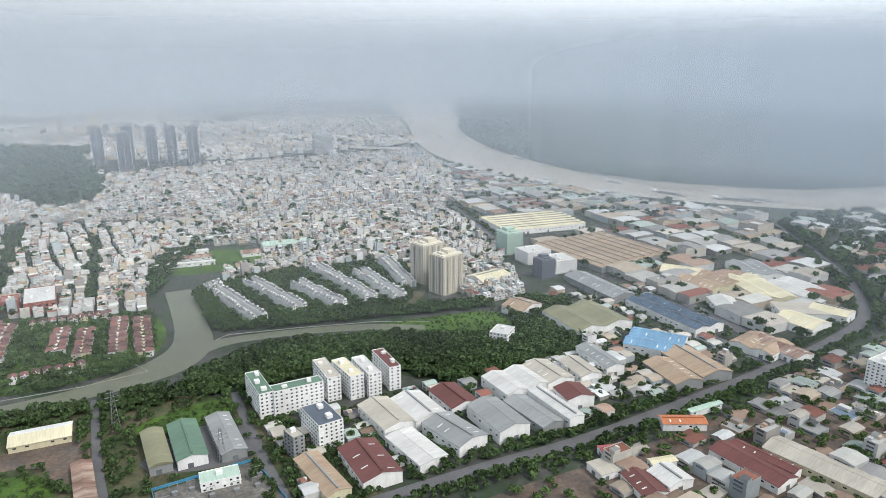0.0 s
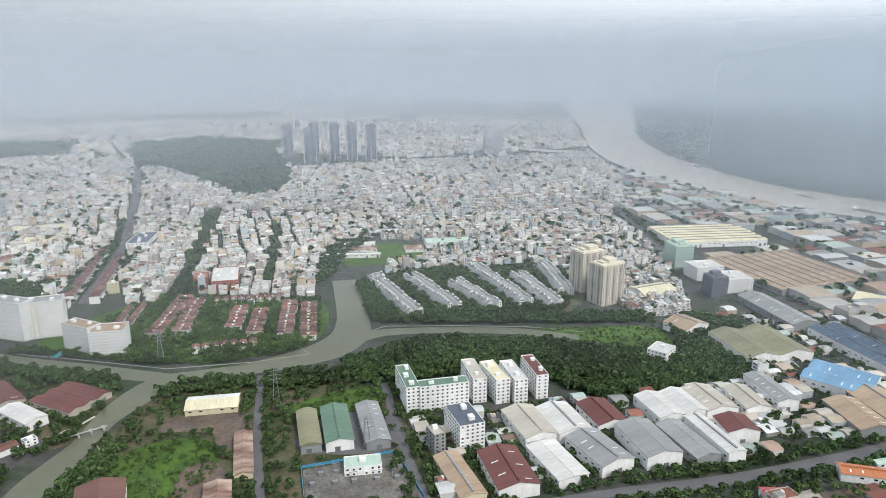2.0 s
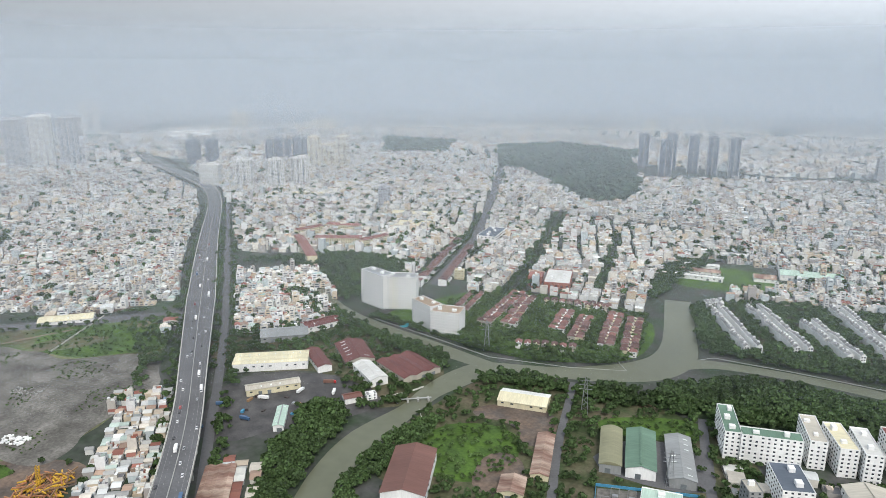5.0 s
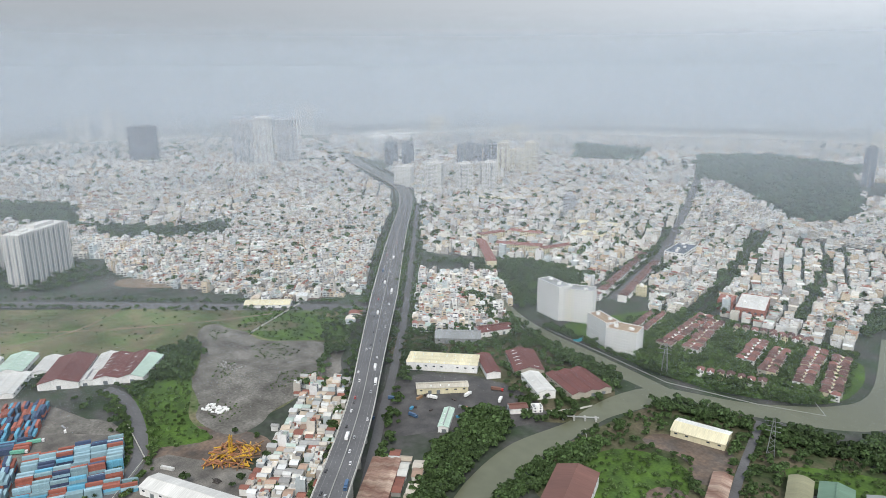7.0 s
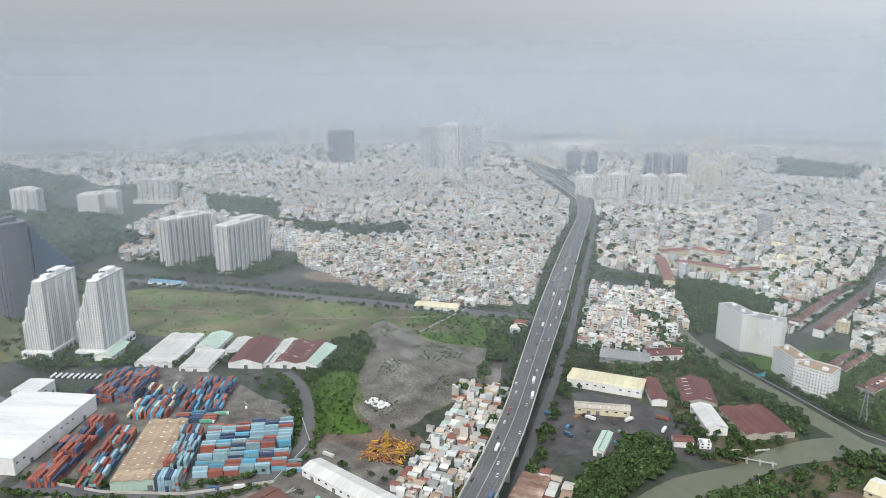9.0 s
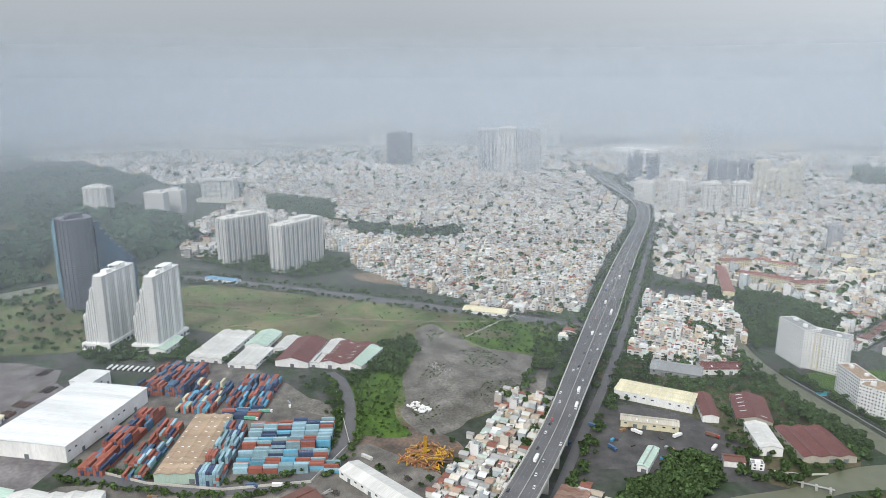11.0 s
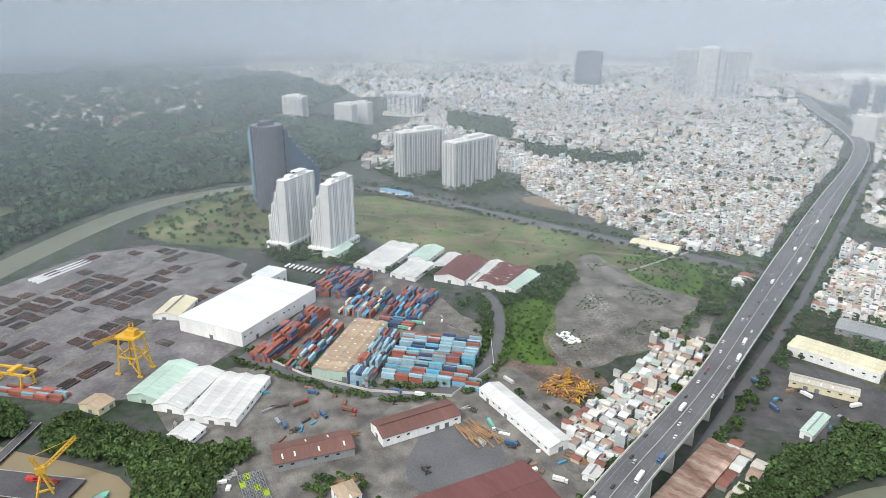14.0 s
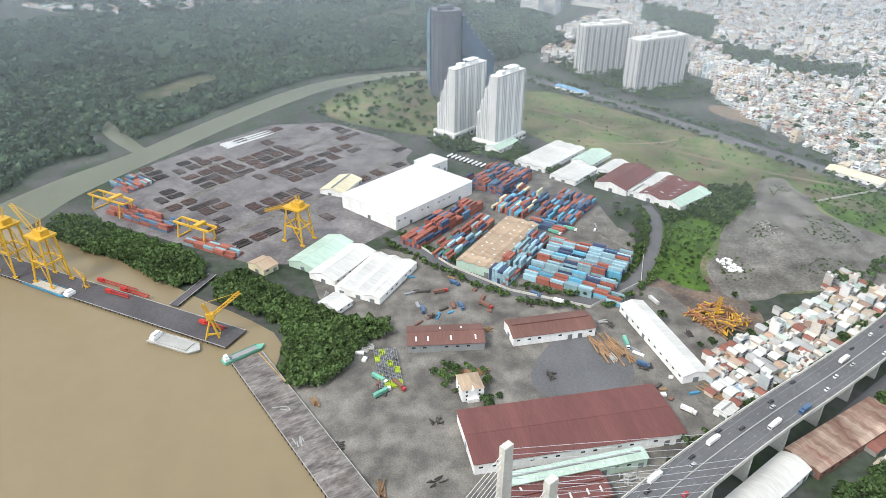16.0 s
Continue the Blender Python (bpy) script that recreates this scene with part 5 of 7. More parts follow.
CITY_MID = [(330, 1300), (380, 1500), (430, 1900), (410, 2250), (-150, 2080), (-640, 1830), (-900, 2050), (-1700, 2200), (-1750, 1400), (-1420, 1230), (-1240, 1090), (-1200, 1400), (-700, 1400), (-200, 1350)]
SETTLEMENT = [(-591, 505), (-769, 673), (-757, 767), (-680, 765), (-560, 697), (-514, 617), (-530, 560)]
CITY_WEST = [(-735, 550), (-960, 745), (-1210, 985), (-1320, 1070), (-1500, 900), (-1380, 560), (-1250, 360), (-1120, 330), (-960, 370), (-830, 440)]
CITY_WEST_MID = [(-1320, 1070), (-1400, 1130), (-1640, 1240), (-2000, 1400), (-2350, 950), (-2250, 300), (-1900, 230), (-1500, 60), (-1280, 60), (-1280, 340), (-1380, 560), (-1500, 900)]
houses("town_houses", TOWN, 109, 4.6, 12, 2, 3, 0.34, 13, 6.0, 70, 0.08, cell=170.0, shade=0.88, clutter=0.45, turns=(0, 0, 0), label="ordered rows of white narrow town houses")
houses("town_houses", TOWN_WEST, 112, 6.2, 13, 1, 4, 0.45, 14, 6.0, 70, 0.14, cell=180.0, shade=0.9, clutter=0.45, turns=(0, 0, 90), label="rows of pale town houses and low works")
houses("city_houses", CITY_NEAR, 107, 4.8, 12, 1, 3, 0.34, 3, 4.5, 60, 0.08, cell=140.0, shade=0.86, clutter=0.45)
houses("city_houses", SETTLEMENT, 40, 6.0, 11, 1, 3, 0.40, 4, 2.6, 45)
houses("city_houses", CITY_WEST, 48, 5.6, 11, 1, 2, 0.55, 5, 3.0, 40, 0.08, shade=0.86, cell=110.0)
houses("city_houses", CITY_MID, 100, 6.8, 14, 1, 3, 0.30, 6, 6.0, 60, 0.12, shade=0.84, clutter=0.3, cell=220.0)
houses("city_houses", CITY_WEST_MID, 60, 8.0, 15, 1, 3, 0.35, 7, 6.0, 60, 0.12, shade=0.8, cell=220.0)
FAR_A = [(-1750, 1450), (-1700, 2200), (-900, 2100), (-640, 2250), (-150, 2150), (430, 2450), (500, 3300), (450, 4000), (-1200, 4300), (-2300, 3700), (-3000, 2700), (-2700, 1700), (-2150, 1550)]
FAR_B = [(-2350, 950), (-2100, 1480), (-3000, 2000), (-4100, 1600), (-4200, 300), (-3300, -300), (-2300, 60), (-2250, 300)]
FAR_C = [(-3213, -418), (-3033, 77), (-2775, 432), (-3300, 600), (-4300, 700), (-4700, 0), (-4300, -600)]
houses("far_city_houses", FAR_C, 40, 15, 22, 2, 4, 0.1, 10, 16.0, 160, 0.25, False, "far pale city houses fading into haze", cell=420.0, clutter=0.1, shade=0.72)
houses("far_city_houses", FAR_A, 20, 15, 22, 2, 4, 0.1, 8, 16.0, 160, 0.28, False, "far pale city houses fading into haze", cell=420.0, clutter=0.1, shade=0.82)
houses("far_city_houses", FAR_B, 60, 15, 22, 2, 4, 0.1, 9, 16.0, 160, 0.28, False, "far pale city houses fading into haze", cell=420.0, clutter=0.1, shade=0.82)

# ---- smaller works and stores between the factories and the river ----
WORKS = [(480, 560), (620, 600), (700, 680), (900, 1000), (850, 1220), (720, 1380), (600, 1560), (440, 1900), (400, 1600), (350, 1270), (560, 1230), (580, 1120), (420, 1060), (420, 880), (500, 760)]
houses("works_sheds", WORKS, 107, 26, 48, 2, 3, 1.0, 21, 12.0, 120, 0.12, False, "pale metal-roofed works and stores", floor=3.6, shade=0.7, cell=900.0)
houses("works_sheds", [(690, 640), (780, 800), (900, 1060), (1100, 1120), (1400, 1000), (1100, 700), (800, 600)], 125, 22, 34, 1, 3, 1.0, 22, 14.0, 90, 0.25, False, "pale metal-roofed works and stores", floor=3.6, shade=0.7, cell=900.0)
houses("yard_sheds", [(230, 330), (240, 410), (310, 440), (420, 480), (540, 530), (640, 560), (700, 480), (560, 380), (420, 300)], 112, 13, 20, 1, 2, 0.9, 23, 9.0, 60, 0.35, True, "low rusty and pale roadside sheds", shade=0.62, cell=900.0)

houses("far_works", WEST_WORKS, 165, 30, 66, 1, 2, 1.0, 60, 22.0, 160, 0.18, False, "long pale sheds of far works", cell=500.0, shade=0.62)
MARSH = [[(-1250, -60), (-1330, -30), (-1480, -120), (-1330, -180), (-1220, -170)], [(-1500, -330), (-1750, -240), (-1800, -300), (-1560, -400)], [(-900, -520), (-1060, -470), (-1120, -520), (-960, -570)]]
for k_, poly in enumerate(MARSH):
    sheet("ground_marsh_%d" % (k_ + 1), poly, 0.2, GRASS, "green marshy clearing in the mangroves")
    FOOT.append(poly)
INDUSTRY = [(0, 400), (60, 425), (280, 475), (490, 570), (470, 800), (340, 800), (262, 640), (160, 570), (-30, 520)]
houses("factory_annexes", INDUSTRY, 107, 10, 14, 1, 2, 0.85, 24, 5.0, 60, 0.35, True, "small factory annexes and lean-to sheds", shade=0.75, cell=900.0)

# ---- trees ----
def crown_template(seed, cards, flat=0.75):
    """Leaf clumps as small bent cards round a crown of radius 1."""
    rng = np.random.default_rng(seed)
    v, q = [], []
    lobes = rng.normal(0, 0.33, (4, 3)) * (1, 1, 0.5)
    for k in range(cards):
        d = rng.normal(0, 1, 3)
        d[2] = abs(d[2]) * 0.9 - 0.15
        d /= np.linalg.norm(d)
        c = lobes[k % 4] + d * rng.uniform(0.45, 0.72) * (1, 1, flat)
        nn = d + rng.normal(0, 0.45, 3)
        nn /= np.linalg.norm(nn)
        s = np.cross(nn, (0.3, 0.2, 1))
        s /= np.linalg.norm(s)
        t = np.cross(nn, s)
        e = rng.uniform(0.26, 0.46) * (34 / cards) ** 0.5
        e2 = e * rng.uniform(0.6, 1.0)
        b = len(v)
        v += [c - s * e - t * e2 - nn * 0.08, c + s * e * 0.8 - t * e2, c + s * e + t * e2 - nn * 0.1, c - s * e * 0.7 + t * e2 * 0.9]
        q.append((b, b + 1, b + 2, b + 3))
    return np.array(v), q


CROWNS = [crown_template(40 + k, 72) for k in range(4)]
THIN = [crown_template(60 + k, 16) for k in range(4)]


def wood(name, pts, radius, material, label, seed=1, thin=False, height=1.15):
    """Many crowns on short stems, joined: woods that nobody could count."""
    rng = np.random.default_rng(seed)
    pts = np.asarray(pts, float)
    if not len(pts):
        return None
    pl = Pile()
    pick = rng.integers(0, 4, len(pts))
    for k in range(4):
        v, q = (THIN if thin else CROWNS)[k]
        m = pick == k
        n = int(m.sum())
        if not n:
            continue
        r = radius * rng.uniform(0.65, 1.35, n)
        z = r * height * rng.uniform(0.7, 1.3, n)
        pl.many(v, np.zeros_like(v), q, [0] * len(q), np.c_[r, r, r], np.c_[pts[m], z], rng.uniform(0, 6.3, n), np.ones((n, 1, 3)))
    ob = pl.make(name, material)
    return tagged(ob, label, "trees", kind="stuff")


def grid_in(poly, step, seed, jitter=0.42, drop=0.0):
    rng = np.random.default_rng(seed)
    poly = np.array(poly, float)
    lo, hi = poly.min(0), poly.max(0)
    x, y = np.meshgrid(np.arange(lo[0], hi[0], step), np.arange(lo[1], hi[1], step))
    p = np.c_[x.ravel(), y.ravel()] + rng.uniform(-jitter, jitter, (x.size, 2)) * step
    return p[inside(p, poly) & (rng.random(len(p)) >= drop)]


def clear(p, water=True, foot=True):
    out = np.zeros(len(p), bool)
    for poly in ((*WATERS, FAR_RIVER) if water else ()):
        out |= inside(p, poly)
    for line, far in ((BRIDGE, 15), (BIG_ROAD, 14), (FACTORY_ROAD, 9), (FACTORY_ROAD_2, 7), (FACTORY_ROAD_3, 9), (SIDE_ROAD, 6), (AVENUE, 10), (LANE_1, 5), (LANE_2, 5), (YARD_ROAD, 7)):
        out |= near_line(p, line, far)
    for poly in FOOT if foot else ():
        out |= inside(p, poly)
    return p[~out]


def beside(line, off, step, seed, spread=2.5):
    """Trees on both sides of a line."""
    rng = np.random.default_rng(seed)
    p, _ = along(line, step)
    d = np.gradient(p, axis=0)
    d /= np.linalg.norm(d, axis=1)[:, None]
    nn = np.c_[-d[:, 1], d[:, 0]]
    return np.concatenate([p + nn * o + rng.normal(0, spread, p.shape) for o in (off, -off)])


west = grid_in(WOOD_WEST, 11, 1)
dist = np.linalg.norm(west, axis=1)
wood("mangrove_wood", clear(west[dist < 1300]), 6.0, LEAF_MANGROVE, "dense dark mangrove wood beyond the creek", 1, True, 0.8)
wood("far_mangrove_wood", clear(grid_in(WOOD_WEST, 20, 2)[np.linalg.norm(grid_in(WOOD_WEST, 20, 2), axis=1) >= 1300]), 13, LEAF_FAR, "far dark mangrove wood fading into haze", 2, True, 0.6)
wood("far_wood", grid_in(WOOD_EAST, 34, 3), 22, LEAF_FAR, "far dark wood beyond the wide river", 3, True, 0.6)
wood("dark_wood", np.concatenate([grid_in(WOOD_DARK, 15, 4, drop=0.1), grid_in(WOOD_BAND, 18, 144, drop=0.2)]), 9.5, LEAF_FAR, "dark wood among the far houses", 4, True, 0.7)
wood("canal_wood", clear(grid_in(WOOD_MID, 5.6, 5)), 4.4, LEAF, "dense green wood south of the canal", 5)
wood("mangroves", grid_in(MANGROVE_1, 4.2, 6), 3.8, LEAF_BRIGHT, "dense river-bank mangroves", 6)
wood("mangroves", clear(grid_in(MANGROVE_2, 3.8, 7), False), 3.6, LEAF_BRIGHT, "dense river-bank mangroves and palms", 7)
wood("canal_bank_trees", clear(grid_in(CANALSIDE, 5.0, 8)), 4.0, LEAF, "dark green bank of palms and mangroves", 8)
wood("canal_bank_trees", clear(grid_in(CANALSIDE_E, 5.0, 9)), 3.6, LEAF, "dark green bank of palms and mangroves", 9)
wood("bank_trees", clear(grid_in([(-290, 590), (-200, 590), (-130, 615), (-60, 600), (-60, 588), (-190, 570), (-270, 550)], 5.5, 10, drop=0.25)), 4.2, LEAF, "green trees along the canal bank", 10)
wood("bank_trees", clear(grid_in([(-480, 640), (-380, 630), (-300, 618), (-210, 636), (-150, 665), (-140, 690), (-165, 680), (-215, 648), (-300, 632), (-470, 655)], 5.5, 11, drop=0.2)), 3.6, LEAF, "green trees along the canal promenade", 11)
wood("bank_trees", clear(grid_in([(-640, 690), (-540, 640), (-330, 585), (-310, 560), (-345, 548), (-390, 575), (-480, 595), (-560, 610), (-650, 660)], 6.0, 12, drop=0.15)), 4.6, LEAF, "dark trees along the side canal", 12)
wood("bank_trees", clear(grid_in([(-150, 900), (-120, 790), (-90, 745), (60, 752), (250, 760), (240, 790), (60, 775), (-60, 765), (-90, 800), (-110, 900)], 6.0, 13, drop=0.1)), 4.4, LEAF, "green trees between the canal and the row houses", 13)
wood("bank_trees", clear(grid_in([(-215, 1010), (-195, 900), (-178, 900), (-180, 1000), (-150, 1130), (-200, 1120)], 7.0, 14)), 5, LEAF, "trees beside the walled field", 14)
OPEN = [[(-145, 545), (-65, 588), (-50, 560), (-60, 540), (-131, 518)], [(-255, 470), (-195, 487), (-172, 440), (-180, 398), (-228, 380), (-262, 420)], [(-240, 520), (-175, 535), (-160, 480), (-180, 460), (-200, 495), (-250, 485)], [(-132, 452), (-108, 535), (-38, 550), (-18, 475), (-60, 455)], [(-110, 442), (-36, 468), (-6, 402), (-100, 398)], [(-205, 440), (-172, 450), (-150, 400), (-190, 380)]]
south = clear(grid_in(SOUTH_BANK, 6.0, 15, drop=0.4))
south = south[~np.any([inside(south, q) for q in OPEN], axis=0)]
wood("bank_grass", clear(grid_in(GREEN_BANK, 5, 130, drop=0.3)), 1.3, LEAF_BRIGHT, "tufts of tall grass at the canal's end", 130, True, 0.4)
wood("meadow_scrub", clear(np.concatenate([grid_in(q, 4.5, 131, drop=0.55) for q in OPEN[:2]])), 1.9, LEAF_BRIGHT, "bright scrub on the meadows", 131)
wood("scrub", south, 2.9, LEAF, "low scrub and trees on rough ground", 15)
scrub_at = clear(grid_in(FIELD, 8, 16, drop=0.86))
wood("field_scrub", scrub_at[~inside(scrub_at, LOT)], 1.1, LEAF_BRIGHT, "low scrub in the open field", 16, True, 0.4)
LOT_WEEDS = [[(-560, 300), (-590, 330), (-575, 360), (-545, 340)], [(-640, 330), (-680, 345), (-665, 372), (-625, 380), (-615, 350)], [(-525, 235), (-560, 232), (-575, 255), (-540, 268)], [(-620, 268), (-660, 290), (-650, 310), (-615, 292)], [(-720, 318), (-765, 330), (-740, 350)]]
wood("lot_weeds", np.concatenate([grid_in(q, 3.2, 119 + i_, drop=0.55) for i_, q in enumerate(LOT_WEEDS)]), 0.9, LEAF_BRIGHT, "low weeds spreading over the gravel lot", 119, True, 0.25)
wood("lush_scrub", clear(np.concatenate([grid_in(LUSH_FIELD, 5, 116, drop=0.55), grid_in(LUSH_EAST, 6, 117, drop=0.5)])), 1.7, LEAF_BRIGHT, "bright scrub round the gravel lot", 116, True, 0.5)
wood("field_trees", clear(grid_in([(-658, 224), (-731, 255), (-735, 299), (-700, 296), (-682, 280), (-639, 251)], 6, 118, drop=0.25)), 4.4, LEAF, "clump of dark trees beside the sheds", 118)
wood("field_trees", clear(grid_in([(-720, 250), (-690, 300), (-640, 200), (-560, 170), (-640, 180)], 7, 17, drop=0.2)), 4, LEAF, "green trees beside the sheds", 17)
wood("field_trees", clear(grid_in([(-690, 520), (-610, 440), (-560, 390), (-520, 340), (-535, 325), (-590, 380), (-650, 430), (-760, 480)], 9, 18, drop=0.3)), 4, LEAF, "green trees along the foot of the bridge", 18)
wood("plain_scrub", clear(grid_in(PLAIN_W, 12, 19, drop=0.55)), 3.4, LEAF, "scrub on the marshy plain", 19, True)
wood("street_trees", clear(np.concatenate([beside(BIG_ROAD, 17, 9, 20), beside(FACTORY_ROAD, 11.5, 4.5, 21, 1.5), beside(FACTORY_ROAD, 18, 5, 41, 4), beside(FACTORY_ROAD_2, 10, 9, 22), beside(LANE_1, 7, 7, 23), beside(LANE_2, 8, 7, 24), beside(AVENUE, 14, 11, 25), beside(FACTORY_ROAD_3, 12, 10, 26)])), 3.4, LEAF, "green street trees along the roads", 25)
wood("bridge_side_trees", clear(np.concatenate([beside(BRIDGE[2:8], 22, 6, 27, 4), beside(SIDE_ROAD, 12, 8, 28, 4)])), 3.6, LEAF, "dark trees under and beside the bridge", 28)
wood("tower_trees", clear(grid_in([(-1330, 120), (-1270, 60), (-1190, 110), (-1080, 210), (-1060, 260), (-1110, 330), (-1210, 290), (-1300, 240)], 9, 143, drop=0.3)), 4.2, LEAF, "green trees round the slab towers", 143)
wood("yard_trees", clear(beside(YARD_ROAD, 10.5, 5.0, 141, 1.6)), 2.6, LEAF_BRIGHT, "young green trees along the yard road", 141)
wood("yard_trees", clear(grid_in([(-372, 6), (-352, 4), (-340, 22), (-350, 44), (-372, 40)], 5.5, 142, drop=0.3)), 2.6, LEAF_BRIGHT, "green bushes round the yard villa", 142)
wood("yard_trees", clear(grid_in([(-480, 50), (-470, 50), (-462, 105), (-490, 150), (-560, 172), (-640, 175), (-640, 165), (-500, 140), (-475, 100)], 8, 29, drop=0.4)), 2.8, LEAF, "small trees along the yard wall", 29)
wood("tower_trees", clear(grid_in([(-800, -60), (-770, 40), (-720, 130), (-690, 180), (-720, 180), (-800, 60), (-900, 20), (-830, -80)], 8, 30, drop=0.25)), 4, LEAF, "green trees round the stepped towers", 30)
for k_, (poly, step, rad, drop) in enumerate(((CITY_NEAR, 12, 4.0, 0.68), (TOWN, 15, 4.0, 0.6), (TOWN_WEST, 13, 4.6, 0.74), (CITY_MID, 21, 5.0, 0.88), (CITY_WEST, 19, 3.8, 0.72), (CITY_WEST_MID, 22, 5, 0.9), (WORKS, 22, 5, 0.5), (FAR_A, 40, 6, 0.82), (FAR_B, 36, 7, 0.72), (SETTLEMENT, 20, 3.4, 0.6))):
    wood("city_trees", clear(grid_in(poly, step, 50 + k_, drop=drop)), rad, LEAF, "scattered trees between the houses", 50 + k_, True, 1.75)
wood("bridge_green_trees", clear(grid_in(BRIDGE_GREEN, 6.5, 145, drop=0.45)), 3.4, LEAF, "scrub and trees between the bridge sheds", 145)
wood("roadside_trees", clear(grid_in([(60, 360), (140, 395), (230, 415), (420, 480), (640, 570), (700, 560), (560, 400), (420, 310), (200, 330)], 8, 73, drop=0.62)), 3.4, LEAF_BRIGHT, "green trees between the roadside sheds", 73)
wood("factory_trees", clear(grid_in(INDUSTRY, 8.5, 74, drop=0.4)), 3.2, LEAF, "green trees between the factories", 74)
wood("works_trees", clear(grid_in([(700, 620), (760, 780), (900, 1100), (1100, 1150), (1250, 1080), (900, 700)], 15, 70, drop=0.3)), 6, LEAF, "trees between the works", 70, True)
wood("gap_trees", clear(grid_in(GAP_GREEN, 7.5, 71, drop=0.2)), 4.6, LEAF, "green belt between bridge and houses", 71)
wood("gap_trees", clear(np.concatenate([grid_in(BELT_1, 11, 72, drop=0.25), grid_in(BELT_2, 13, 172, drop=0.2)])), 5.5, LEAF, "dark green belt among houses", 72)
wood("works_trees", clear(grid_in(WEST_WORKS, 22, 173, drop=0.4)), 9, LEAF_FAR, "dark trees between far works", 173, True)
wood("street_trees", clear(np.concatenate([beside(TOWN_STREET, 8, 6, 174, 1.5), beside(TOWN_STREET_2, 7, 9, 175, 1.5)])), 4.2, LEAF, "dark green trees lining a town street", 174)


# ---- villas with maroon roofs ----
def villa(roofm, wallm, w, d, h, label, name="villa", group="canal villas"):
    """A two-storey villa: walls, hipped roof with eaves, dormer, porch, door, windows."""
    t = place(name, 0, 0, 0, label, "house", group)
    Pile().box(0, 0, 0, w, d, h).box(0, -d / 2 - 1.0, 0, w * 0.55, 2.0, 3.0).make("wall", wallm, t)
    o, r = 0.45, 2.6
    v = [(-w / 2 - o, -d / 2 - o, h), (w / 2 + o, -d / 2 - o, h), (w / 2 + o, d / 2 + o, h), (-w / 2 - o, d / 2 + o, h), (0, -d / 2 + w * 0.35, h + r), (0, d / 2 - w * 0.35, h + r)]
    Pile().add(v, [(1, 2, 5, 4), (3, 0, 4, 5), (0, 3, 2, 1)], [(0, 1, 4), (2, 3, 5)]).make("roof", roofm, t)
    Pile().add([(-1.4, -d / 2 - 1.5, h - 0.2), (1.4, -d / 2 - 1.5, h - 0.2), (0, -d / 2 - 1.5, h + 1.5), (-1.4, 0, h - 0.2), (1.4, 0, h - 0.2), (0, 0, h + 1.5)], [(0, 2, 5, 3), (2, 1, 4, 5)], [(0, 1, 2)]).make("dormer", wallm, t)
    win = Pile()
    for f in range(int(h / 3.2)):
        for sx in (-1, 1):
            win.box(sx * w * 0.3, -d / 2, 1.0 + 3.3 * f, 1.4, 0.2, 1.5).box(sx * w * 0.3, d / 2, 1.0 + 3.3 * f, 1.4, 0.2, 1.5).box(sx * w / 2, 1.5, 1.0 + 3.3 * f, 0.2, 1.6, 1.4)
    win.make("windows", GLASS, t)["kind"] = "stuff"
    return t


def row_of(kinds, a, b, step, off, rot_add, seed, jitter=0.4):
    """Copies of the given things along both sides of a line."""
    rng = random.Random(seed)
    a, b = Vector(a), Vector(b)
    d = (b - a).normalized()
    nrm = Vector((-d.y, d.x))
    rot = math.degrees(math.atan2(d.y, d.x))
    n = int((b - a).length / step)
    for k in range(n):
        for sg in off:
            p = a + d * (k + 0.5) * step + nrm * sg + Vector((rng.uniform(-jitter, jitter), rng.uniform(-jitter, jitter)))
            yaw = rot + rot_add + (180 if sg < 0 else 0) + rng.uniform(-2, 2)
            copy_thing(rng.choice(kinds), pose(p.x, p.y, 0, 0, 0, yaw))


MAROON_TILE = mat("maroon_tiles", (0.15, 0.088, 0.080), 0.8, 0, 0.25, 0.1, 1.2, each=0.35)
RED_TILE = mat("red_tiles", (0.23, 0.115, 0.10), 0.8, 0, 0.2, 0.1, 1.2, each=0.2)
SLATE = mat("slate_tiles", (0.25, 0.25, 0.25), 0.7, 0, 0.2, 0.1, 1.2, each=0.25)
VILLAS = [villa(MAROON_TILE, WALL["white"], 7.5, 8.6, 7.2, "white villa with a maroon tiled hipped roof"), villa(MAROON_TILE, WALL["cream"], 7.0, 8.2, 7.6, "cream villa with a maroon tiled hipped roof"),
          villa(RED_TILE, WALL["white"], 7.5, 8.4, 7.0, "white villa with a faded red tiled roof"), villa(MAROON_TILE, WALL["beige"], 7.8, 9.0, 8.2, "beige villa with a dark maroon roof")]
YARD_VILLA = villa(ROOF["tan"], WALL["white"], 15.0, 17.0, 10.0, "old white villa with a weathered hipped roof in the port yard", group="")
YARD_VILLA.matrix_basis = pose(-347, 29, 0, 0, 0, 112)
FOOT.append(rect(-347, 29, 18, 20, 112))
for i_, ob in enumerate(VILLAS):
    ob.matrix_basis = pose(-262 + 11 * i_, 812 + 3 * i_, 0, 0, 0, 17)
for i_, (a, b) in enumerate((((-338, 688), (-352, 822)), ((-311, 699), (-334, 819)), ((-254, 714), (-268, 790)), ((-224, 697), (-239, 780)), ((-188, 696), (-211, 816)), ((-159, 690), (-185, 808)))):
    row_of(VILLAS if i_ != 2 else VILLAS[2:3] + VILLAS[:1], a, b, 10.2, (4.9, -4.9), 0, 80 + i_, 1.0)
row_of(VILLAS, (-280, 655), (-206, 678), 10, (0,), 0, 90)
row_of(VILLAS, (-310, 806), (-215, 832), 10, (0,), 0, 91)
row_of(VILLAS, (-375, 690), (-395, 790), 9.0, (0, 13), 90, 92)
